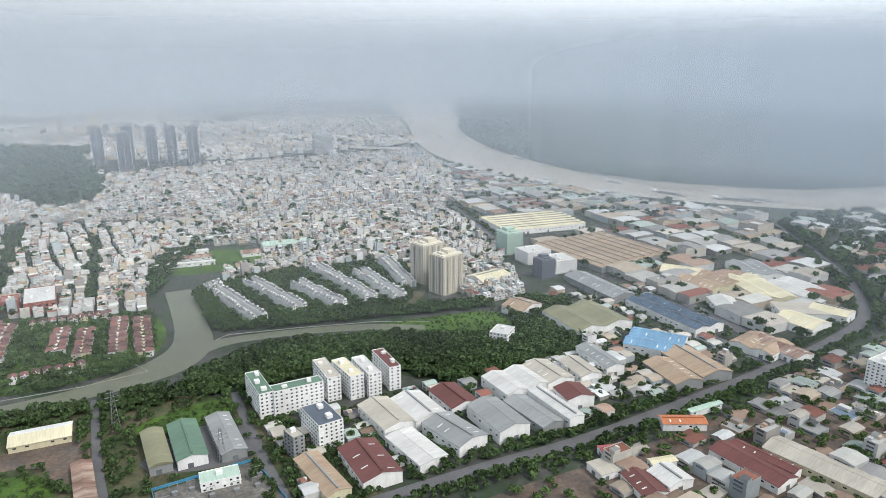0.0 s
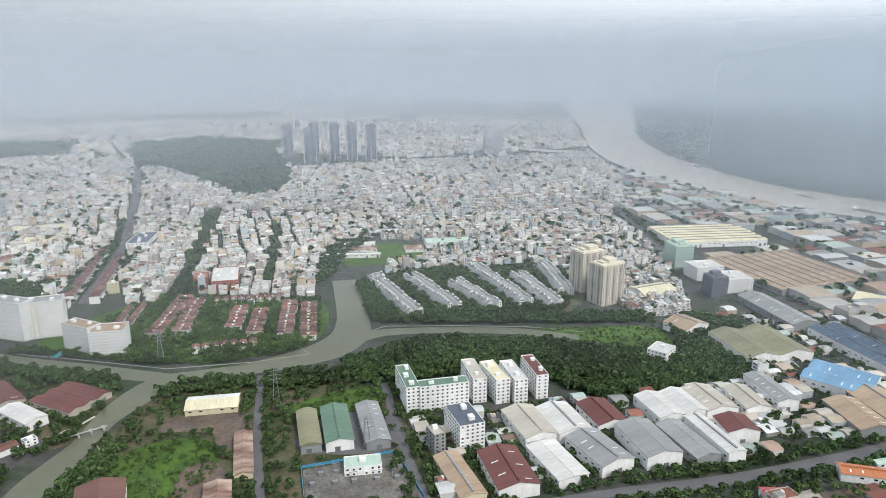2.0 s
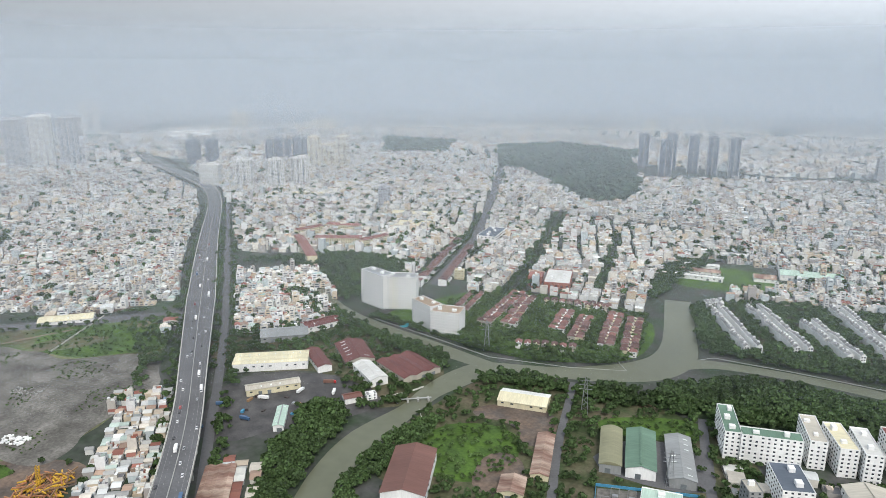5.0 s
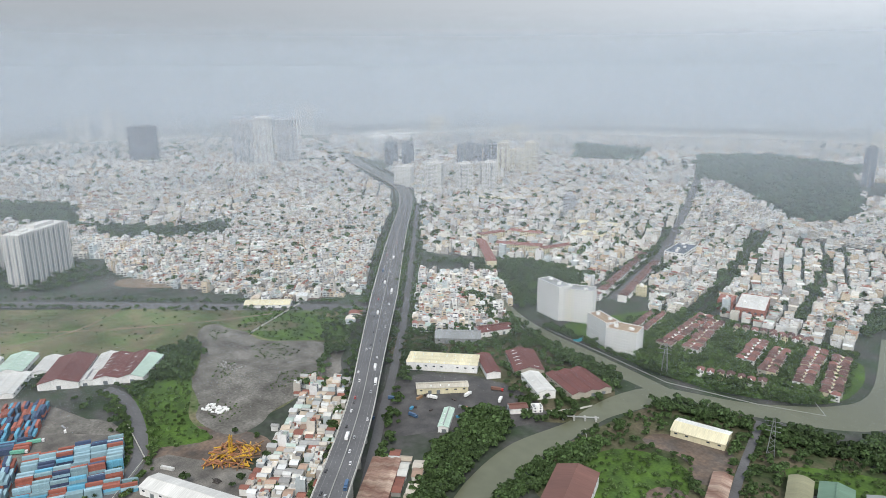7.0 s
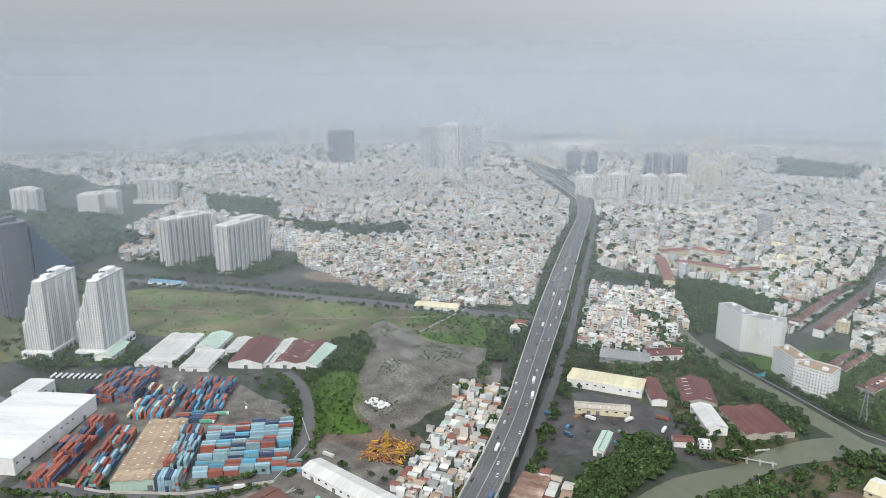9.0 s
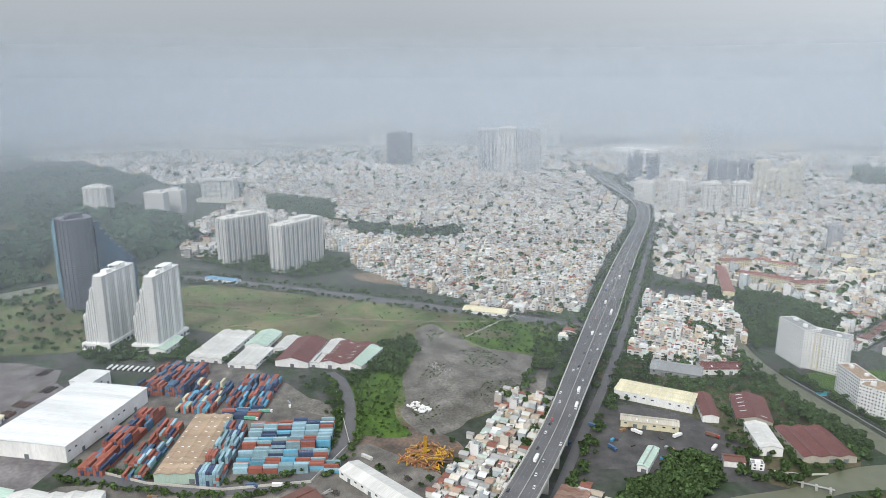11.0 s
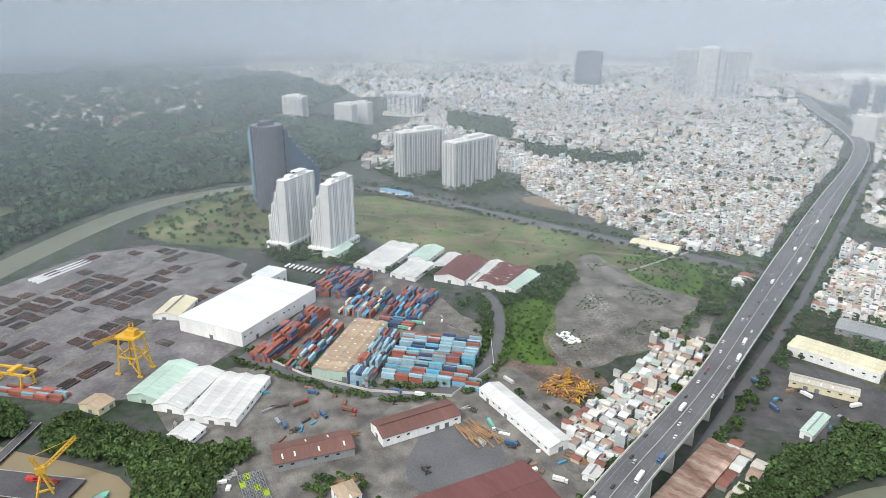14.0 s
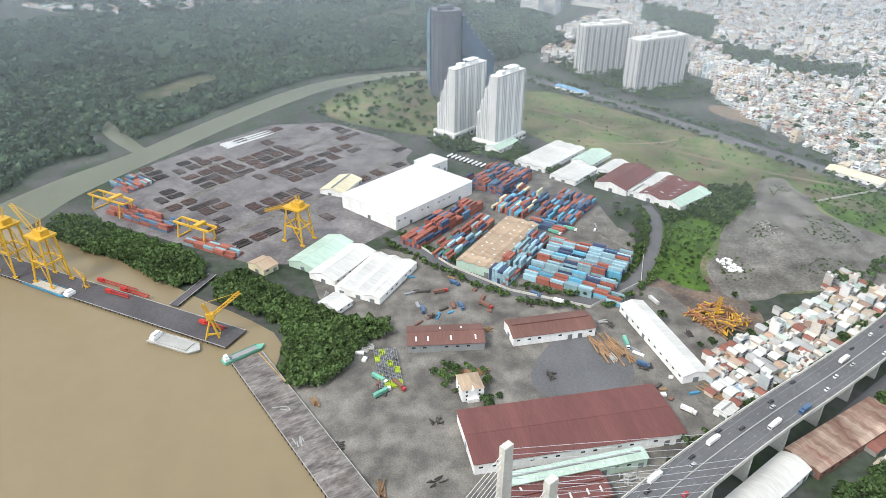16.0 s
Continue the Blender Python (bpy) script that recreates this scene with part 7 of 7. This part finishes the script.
for k in range(3):
    t = place("turbine_blade", -806 + 4 * k, -324 + 6 * k, 150, "long white blade lying on the yard", "blade", "white blades")
    Pile().add([(-38, -1.6, 0.2), (38, -0.4, 0.2), (38, 0.4, 0.2), (-38, 1.6, 0.2), (-38, 0, 3.2), (38, 0, 1.0)], [(0, 1, 5, 4), (2, 3, 4, 5), (0, 3, 2, 1)], [(0, 4, 3), (1, 2, 5)]).make("blade", WALL["white"], t)

# pipes, scrap, rubble
lrng = random.Random(3)


def pile_of(name, x, y, rot, l, w, n, length, thick, mats, label, up=3.0, spread=8):
    t = place(name, x, y, rot, label, name.replace("_", " "))
    for m_ in mats:
        pl = Pile()
        for k in range(n):
            a = radians(lrng.gauss(0, spread))
            ll = length * lrng.uniform(0.5, 1.0)
            px, py, pz = lrng.uniform(-l / 2, l / 2), lrng.uniform(-w / 2, w / 2), thick / 2 + lrng.uniform(0, up)
            dx, dy = math.cos(a) * ll / 2, math.sin(a) * ll / 2
            pl.beam((px - dx, py - dy, pz), (px + dx, py + dy, pz + lrng.uniform(-0.4, 0.4) * up * 0.3), thick)
        pl.make("tangle", m_, t)["kind"] = "stuff"
    return t


pile_of("pipe_pile", -410, 128, 28, 26, 20, 40, 22, 0.9, (LOGS,), "pile of long brown steel pipes", 1.6, 10)
pile_of("pipe_pile", -368, 28, 105, 8, 6, 18, 24, 0.7, (LOGS,), "low stack of brown pipes by the villa", 1.5, 3)
pile_of("scrap_heap", -466, 216, 40, 36, 34, 60, 12, 0.9, (YELLOW, LOGS, mat("rust_orange", (0.36, 0.17, 0.09), 0.8)), "heap of yellow and rusty crane parts", 5.0, 70)
lattice(Pile(), (0, 0, 0), (2, 0, 22), 2.2, 8, 0.4).make("mast", YELLOW, place("scrap_crane", -466, 214, 0, "old yellow crane mast standing in scrap", "crane"))
DARK_BARS = mat("weathered_bars", (0.07, 0.062, 0.058), 0.85, 0, 0.3, 0.2, 0.8)
crng = random.Random(77)
heaps = 0
while heaps < 26:
    q = (crng.uniform(-470, -200), crng.uniform(-110, 190))
    qa = np.array([q])
    if inside(qa, PORT_YARD)[0] and not any(inside(qa, f)[0] for f in FOOT) and not near_line(qa, YARD_ROAD, 9)[0]:
        pile_of("steel_heap", q[0], q[1], crng.choice((25, 115)) + crng.uniform(-12, 12), crng.uniform(4, 11), crng.uniform(3, 8), 14, crng.uniform(4, 10), crng.uniform(0.4, 0.9), (crng.choice((DARK_BARS, LOGS, DARK_BARS, CONCRETE)),), "low heap of weathered steel and timber on the yard", 1.4, crng.choice((6, 60)))
        heaps += 1
pile_of("rubble_heap", -556, 243, 20, 24, 12, 60, 3.5, 1.2, (WALL["white"],), "white rubble heap on the gravel lot", 1.2, 90)
pile_of("rubble_heap", -640, 300, 20, 30, 16, 30, 3.0, 0.8, (CONCRETE,), "grey rubble heap on the gravel lot", 1.0, 90)
pile_of("pipe_pile", -372, 196, 45, 16, 10, 24, 12, 0.6, (LOGS,), "rusty pipe stack near the huts", 1.2, 6)
LIME = mat("lime_paint", (0.42, 0.55, 0.05), 0.6)
for k in range(24):
    u, w = (k % 6) * 7.4 - 18.5, (k // 6) * 4.3 - 6.4
    a = radians(19)
    lime = k in (1, 4, 6, 11, 14, 17, 21, 23)
    t = place("steel_module", -363 + u * math.cos(a) - w * math.sin(a), -32 + u * math.sin(a) + w * math.cos(a), 19, "%s steel module in a block on the yard" % ("lime green" if lime else "grey galvanised"), "module", "yard modules", z=0.17)
    pl = Pile()
    for sx in (-1, 0, 1):
        for sy in (-1, 1):
            pl.box(sx * 3.1, sy * 1.7, 0, 0.3, 0.3, 2.0)
    for sy in (-1, 0, 1):
        pl.box(0, sy * 1.7, 1.9, 6.6, 0.35, 0.3)
    for sx in (-1, -0.5, 0, 0.5, 1):
        pl.box(sx * 3.1, 0, 1.88, 0.35, 3.7, 0.28)
    pl.make("frame", LIME if lime else LATTICE, t)
    Pile().box(0, 0, 0.4, 5.6, 2.8, 0.9).make("load", LIME if lime and k % 2 else STEEL, t)


# ---- vehicles ----
def car(colour, label):
    t = place("car", 0, 0, 0, label, "car", "traffic")
    shell = Pile().box(0, 0, 0.35, 4.4, 1.8, 0.65).make("body", colour, t)
    v = [(-1.7, -0.8, 1.0), (1.2, -0.8, 1.0), (1.2, 0.8, 1.0), (-1.7, 0.8, 1.0), (-1.2, -0.7, 1.55), (0.5, -0.7, 1.55), (0.5, 0.7, 1.55), (-1.2, 0.7, 1.55)]
    Pile().add(v, [(0, 1, 5, 4), (1, 2, 6, 5), (2, 3, 7, 6), (3, 0, 4, 7)]).make("windows", GLASS, shell)
    Pile().box(-0.35, 0, 1.55, 1.7, 1.4, 0.06).make("roof", colour, t)
    for sx in (-1.4, 1.4):
        for sy in (-0.85, 0.85):
            Pile().tube((sx, sy - 0.1, 0.33), (sx, sy + 0.1, 0.33), 0.33).make("wheel", RUBBER, t)
    return t


def truck(cabm, boxm, l, label):
    t = place("truck", 0, 0, 0, label, "truck", "traffic")
    cab = Pile().box(l / 2 - 1.1, 0, 0.6, 2.2, 2.4, 2.3).make("cab", cabm, t)
    Pile().box(l / 2 - 0.02, 0, 1.8, 0.12, 2.1, 0.8).make("windscreen", GLASS, cab)
    Pile().box(-1.2, 0, 1.0, l - 2.8, 2.45, 2.6).make("cargo_box", boxm, t)
    Pile().box(0, 0, 0.6, l - 1, 1.2, 0.35).make("chassis", RUBBER, t)
    for sx in (-l / 2 + 1.2, -l / 2 + 2.5, l / 2 - 1.4):
        for sy in (-1.05, 1.05):
            Pile().tube((sx, sy - 0.15, 0.5), (sx, sy + 0.15, 0.5), 0.5).make("wheel", RUBBER, t)
    return t


PAINTS = {k: mat("car_" + k, c, 0.3, 0, 0.03, spec=0.5) for k, c in dict(white=(0.72, 0.72, 0.72), black=(0.03, 0.03, 0.035), silver=(0.4, 0.41, 0.42), red=(0.45, 0.04, 0.04), blue=(0.06, 0.12, 0.22)).items()}
CARS = [car(PAINTS[k], "%s passenger car on the bridge" % k) for k in ("white", "black", "silver", "red")]
TRUCKS = [truck(PAINTS["white"], WALL["white"], 11, "white box truck with dark tyres"), truck(PAINTS["blue"], PAINTS["blue"], 10, "blue box truck with dark tyres"), truck(PAINTS["red"], WALL["rust"], 13, "red lorry with a rusty container"), truck(PAINTS["white"], HULL["green"], 14, "long lorry with a green box")]
vr = random.Random(17)
started = set()


def drive(kinds, m_):
    ob = vr.choice(kinds)
    if ob.name not in started:
        started.add(ob.name)
        ob.matrix_basis = m_
    else:
        copy_thing(ob, m_)


for k in range(76):
    s_ = 8 + 1100 * (k / 76) ** 1.15 + vr.uniform(-5, 5)
    i = int(np.argmin(np.abs(DECK_S - s_)))
    side = vr.choice((-1, 1))
    lane = side * vr.choice((2.9, 6.6, 9.6))
    p = DECK[i] + DECK_N[i] * lane + DECK_D[i] * vr.uniform(-4, 4)
    yaw = math.degrees(math.atan2(DECK_D[i, 1], DECK_D[i, 0])) + (0 if side > 0 else 180)
    drive((TRUCKS[:1] if vr.random() < 0.8 else TRUCKS[1:2]) if vr.random() < 0.2 else CARS[:3] if vr.random() < 0.93 else CARS[3:], pose(p[0], p[1], DECK_Z[i] + 0.08, 0, 0, yaw))
for x, y, r in ((-440, 340, 20), (-455, 380, 30), (-415, 372, 10), (-430, 410, 200), (-410, 440, 100), (-398, 470, 30), (-380, 455, 120), (-470, 90, 70), (-478, 70, 70), (-455, 30, 60), (-470, -10, 120), (-485, 0, 60), (-440, -20, 200), (-450, 10, 30),
                (-395, 150, 60), (-402, 172, 70), (-420, 140, 10), (-350, 175, 60), (-595, 85, 60), (-605, 100, 70), (-350, -35, 60), (-345, -20, 50), (-336, -30, 140), (-440, 155, 40), (-430, 60, 100)):
    drive(TRUCKS, pose(x, y, 0.3, 0, 0, r))
for k in range(9):
    t = place("tank_trailer", -784 + 3.4 * k, -46 + 5.5 * k, 150, "white cylindrical tank trailer in a row", "trailer", "tank trailers")
    Pile().tube((-5, 0, 2.2), (5, 0, 2.2), 1.2, n=12).make("tank", WALL["white"], t)
    Pile().box(0, 0, 0.1, 9, 1.8, 1.0).make("chassis", RUBBER, t)


# ---- power pylons, walls, lock, substation ----
def power_pylon(x, y, h):
    t = place("power_pylon", x, y, 20, "grey steel lattice power pylon", "pylon", "power pylons")
    pl = Pile()
    for sx, sy in ((-1, -1), (1, -1), (1, 1), (-1, 1)):
        pl.beam((sx * 3.2, sy * 3.2, 0), (sx * 0.7, sy * 0.7, h), 0.3)
    for k in range(8):
        a, b = 3.2 - 2.5 * k / 8, 3.2 - 2.5 * (k + 1) / 8
        for i in range(4):
            cs = ((-1, -1), (1, -1), (1, 1), (-1, 1))
            pl.beam((cs[i][0] * a, cs[i][1] * a, h * k / 8), (cs[(i + 1) % 4][0] * b, cs[(i + 1) % 4][1] * b, h * (k + 1) / 8), 0.18)
    pl.make("mast", LATTICE, t)
    for z in (0.68, 0.8, 0.92):
        Pile().beam((-6, 0, h * z), (6, 0, h * z), 0.35).make("cross_arm", LATTICE, t)
    return t


for x, y, h in ((-156, 545, 36), (-302, 628, 36), (-60, 470, 30), (-500, 700, 34), (-760, 1650, 40), (-700, 1700, 40), (-830, 1750, 40), (-640, 1730, 40)):
    power_pylon(x, y, h)


def low_wall(pts, h, material, label, category="wall"):
    pl = Pile()
    for a, b in zip(pts[:-1], pts[1:]):
        pl.beam((*a, h / 2 + 0.1), (*b, h / 2 + 0.1), 0.4, h)
    return tagged(pl.make("boundary_wall", material), label, category, kind="structure")


low_wall([(-556, -52), (-515, -8), (-482, 48), (-466, 115), (-512, 160), (-640, 178)], 2.6, PALE_CONCRETE, "pale concrete yard wall")
low_wall([(-108, 440), (-36, 466), (-8, 406)], 2.4, HULL["blue"], "blue sheet fence round the substation")
low_wall([(-108, 440), (-96, 400)], 2.4, HULL["blue"], "blue sheet fence round the substation")
low_wall([(-715, 365), (-770, 468)], 2.0, PALE_CONCRETE, "pale field wall in the grass")
low_wall([(-330, -92), (-365, -130)], 1.8, YELLOW, "yellow edge kerb of the quay")
low_wall([(-178, 690), (-150, 655), (-205, 632), (-290, 612), (-380, 628), (-470, 642)], 0.6, CONCRETE, "grey canal embankment wall")
low_wall([(-90, 725), (-78, 738), (0, 743), (90, 744), (160, 730)], 0.6, CONCRETE, "grey canal embankment wall")
sheet("ground_substation", [(-106, 438), (-38, 464), (-10, 406), (-96, 402)], 0.24, GRAVEL, "gravel substation yard", rounds=0)
for k in range(10):
    t = place("transformer", -92 + (k % 5) * 15 + lrng.uniform(-2, 2), 418 + (k // 5) * 14 + (k % 5) * 3, 20, "grey transformer and switch frame", "transformer", "substation gear")
    Pile().box(0, 0, 0.24, 4, 3, 2.6).make("tank", LATTICE, t)
    pl = Pile()
    for sx in (-3, 3):
        pl.beam((sx, 3, 0.2), (sx, 3, 7), 0.3)
    pl.beam((-3, 3, 7), (3, 3, 7), 0.3)
    pl.make("frame", LATTICE, t)
lock = place("canal_lock", -305, 482, 40, "concrete canal weir with gate piers and footbridge", "weir")
for k in range(4):
    Pile().box(-15 + 10 * k, 0, 0, 1.8, 7, 2.6).make("gate_pier", CONCRETE, lock)
Pile().box(0, 0, 2.6, 36, 2.0, 0.35).make("footbridge", CONCRETE, lock)
low_wall([(-335, 470), (-318, 495), (-312, 512)], 1.6, PALE_CONCRETE, "pale concrete lock wall")
low_wall([(-290, 470), (-272, 450), (-270, 405)], 1.4, PALE_CONCRETE, "pale concrete dike wall")
shed(-355, 452, 17, 11, 55, 6, "brown", "white", "gable", "house")
block(-343, 466, 10, 8, 55, 6, "grey", "white", label="small white lock-keeper annex", single=False)
sheet("ground_pool", [(-428, 634), (-418, 634), (-418, 650), (-428, 650)], 0.6, mat("pool_water", (0.08, 0.42, 0.50), 0.15), "small turquoise swimming pool", "pool", rounds=1)
for pts_, nm_ in (([(-1000, 100), (-940, 160), (-900, 150), (-960, 90)], "bare"), ([(-860, 260), (-800, 300), (-790, 270), (-840, 235)], "bare"), ([(-760, 380), (-700, 440), (-690, 400), (-740, 350)], "bare"), ([(-990, -170), (-930, -110), (-900, -150), (-960, -210)], "bare")):
    sheet("ground_patch", pts_, 0.22, PATCH_EARTH, "worn bare patch in the grass")
strip("path_1", [(-1010, 20), (-960, 110), (-880, 190), (-800, 320), (-760, 420)], 4, 0.26, EARTH, "worn dirt track across the field", "track")
strip("path_2", [(-880, 60), (-860, 200), (-920, 280)], 4, 0.28, EARTH, "worn dirt track across the field", "track")
strip("path_3", [(-700, -340), (-830, -130)], 8, 0.2, GRAVEL, "pale lane in the steel yard", "lane")
strip("path_4", [(-560, -330), (-760, -250), (-870, -190)], 8, 0.22, GRAVEL, "pale lane in the steel yard", "lane")
strip("path_5", [(-530, -240), (-640, -170), (-760, -110)], 8, 0.24, GRAVEL, "pale lane in the steel yard", "lane")

# ---- yard surfaces and clutter ----
for k_, (pts_, m_) in enumerate((([(-440, 95), (-360, 60), (-340, 110), (-380, 150), (-430, 130)], ASPHALT), ([(-400, 200), (-370, 180), (-340, 190), (-370, 215)], GRAVEL), ([(-640, 90), (-600, 130), (-560, 165), (-620, 160)], GRAVEL))):
    sheet("ground_stain", pts_, 0.19 + 0.01 * k_, m_, "darker worn patch of yard ground")
wood("yard_trees", clear(np.array([(-372, 8), (-366, 14), (-362, 2), (-340, 44), (-336, 40), (-330, 46), (-345, 50), (-480, 40), (-486, 28), (-455, -60), (-462, -75), (-450, 150), (-440, 160), (-455, 170), (-430, 205), (-425, 195), (-445, 235), (-455, 250), (-480, 245), (-500, 235), (-395, 215), (-640, 150), (-655, 160), (-625, 165), (-600, 170), (-670, 150), (-590, 160), (-610, 175)], float)), 3.6, LEAF, "small green trees in the port yard", 120)
wood("road_verge", clear(np.concatenate([beside(YARD_ROAD, 9, 7, 121, 1.2)])), 2.2, LEAF, "low green trees along the yard road", 121)
jr = random.Random(23)
for k in range(46):
    x = jr.choice(((-455, 20), (-440, -15), (-470, -35), (-400, 150), (-375, 165), (-345, -40), (-420, 380), (-440, 430), (-400, 410), (-620, 130)))
    px, py = x[0] + jr.gauss(0, 14), x[1] + jr.gauss(0, 14)
    if any(inside([(px, py)], f)[0] for f in FOOT):
        continue
    t = place("pallet_load", px, py, jr.uniform(0, 180), "small load of steel or timber on the yard", "load", "yard loads")
    Pile().box(0, 0, 0.2, jr.uniform(3, 9), jr.uniform(1.5, 3), jr.uniform(0.8, 2.4)).make("load", jr.choice((STEEL, LOGS, LATTICE, WALL["white"], HULL["blue"], WALL["rust"])), t)
# ---- haze: see-through shells, their opacity graded to imitate haze that thickens with distance ----
EYE_H = 316.0


# Haze stand-in: a pale cylinder, opacity ramped by height to mimic depth.
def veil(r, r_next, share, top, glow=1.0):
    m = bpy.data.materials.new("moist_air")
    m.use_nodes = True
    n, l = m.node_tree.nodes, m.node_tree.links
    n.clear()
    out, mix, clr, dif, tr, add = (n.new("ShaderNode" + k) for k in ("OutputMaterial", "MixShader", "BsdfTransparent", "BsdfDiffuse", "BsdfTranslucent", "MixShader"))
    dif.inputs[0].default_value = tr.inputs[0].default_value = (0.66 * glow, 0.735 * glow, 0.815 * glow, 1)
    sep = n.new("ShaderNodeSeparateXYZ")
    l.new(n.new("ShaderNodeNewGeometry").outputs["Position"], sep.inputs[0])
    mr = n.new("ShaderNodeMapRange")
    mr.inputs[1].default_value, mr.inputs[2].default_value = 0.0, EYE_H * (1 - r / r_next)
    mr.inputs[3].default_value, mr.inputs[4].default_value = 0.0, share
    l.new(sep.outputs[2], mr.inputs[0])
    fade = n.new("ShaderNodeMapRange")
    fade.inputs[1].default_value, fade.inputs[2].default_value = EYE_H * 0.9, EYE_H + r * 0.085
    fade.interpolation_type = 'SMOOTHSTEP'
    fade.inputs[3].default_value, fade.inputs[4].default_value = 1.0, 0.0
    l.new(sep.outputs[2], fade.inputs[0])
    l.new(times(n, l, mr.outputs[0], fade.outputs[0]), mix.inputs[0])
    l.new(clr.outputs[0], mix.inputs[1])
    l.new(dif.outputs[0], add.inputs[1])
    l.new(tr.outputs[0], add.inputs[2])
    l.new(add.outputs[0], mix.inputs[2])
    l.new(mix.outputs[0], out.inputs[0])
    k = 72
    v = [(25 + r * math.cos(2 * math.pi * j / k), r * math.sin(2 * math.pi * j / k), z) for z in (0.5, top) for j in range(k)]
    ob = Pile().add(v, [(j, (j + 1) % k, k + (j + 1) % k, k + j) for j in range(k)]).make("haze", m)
    return tagged(ob, "see-through pale shell standing in for distance haze", "haze", "haze", "stuff")


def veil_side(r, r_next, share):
    """An extra, brighter shell that paints denser haze over the wide river only."""
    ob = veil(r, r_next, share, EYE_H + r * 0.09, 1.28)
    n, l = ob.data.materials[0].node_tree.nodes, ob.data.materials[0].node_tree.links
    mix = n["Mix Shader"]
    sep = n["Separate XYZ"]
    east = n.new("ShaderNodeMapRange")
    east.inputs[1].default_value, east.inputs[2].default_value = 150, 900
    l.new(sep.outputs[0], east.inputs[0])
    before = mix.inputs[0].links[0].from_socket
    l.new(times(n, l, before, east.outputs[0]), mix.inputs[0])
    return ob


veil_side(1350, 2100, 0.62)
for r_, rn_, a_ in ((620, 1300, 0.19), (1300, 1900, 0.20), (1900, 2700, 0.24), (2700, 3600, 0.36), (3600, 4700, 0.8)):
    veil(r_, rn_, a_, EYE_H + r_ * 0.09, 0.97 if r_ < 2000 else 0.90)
# Glowing backdrop: sky and haze brightness painted in, rising upward and eastward.
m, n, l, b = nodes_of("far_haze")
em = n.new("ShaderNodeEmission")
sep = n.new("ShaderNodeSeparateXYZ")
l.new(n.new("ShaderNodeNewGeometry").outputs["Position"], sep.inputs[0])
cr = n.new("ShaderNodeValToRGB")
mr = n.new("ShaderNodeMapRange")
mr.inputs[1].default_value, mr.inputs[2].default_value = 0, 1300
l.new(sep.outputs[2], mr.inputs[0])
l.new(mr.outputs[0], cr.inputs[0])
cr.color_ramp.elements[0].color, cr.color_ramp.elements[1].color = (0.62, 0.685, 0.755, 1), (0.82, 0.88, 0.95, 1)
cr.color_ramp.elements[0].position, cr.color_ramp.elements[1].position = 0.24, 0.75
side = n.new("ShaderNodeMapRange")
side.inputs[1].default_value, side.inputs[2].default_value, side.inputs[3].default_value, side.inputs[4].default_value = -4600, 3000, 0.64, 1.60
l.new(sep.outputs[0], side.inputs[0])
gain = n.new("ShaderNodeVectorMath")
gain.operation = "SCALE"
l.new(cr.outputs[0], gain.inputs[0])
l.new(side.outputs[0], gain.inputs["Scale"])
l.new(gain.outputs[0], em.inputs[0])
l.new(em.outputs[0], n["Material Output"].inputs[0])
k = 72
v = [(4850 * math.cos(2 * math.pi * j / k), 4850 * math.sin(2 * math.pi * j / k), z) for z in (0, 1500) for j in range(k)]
tagged(Pile().add(v, [(j, (j + 1) % k, k + (j + 1) % k, k + j) for j in range(k)]).make("backdrop", m), "glowing backdrop coloured as pale hazy sky", "sky", kind="structure")
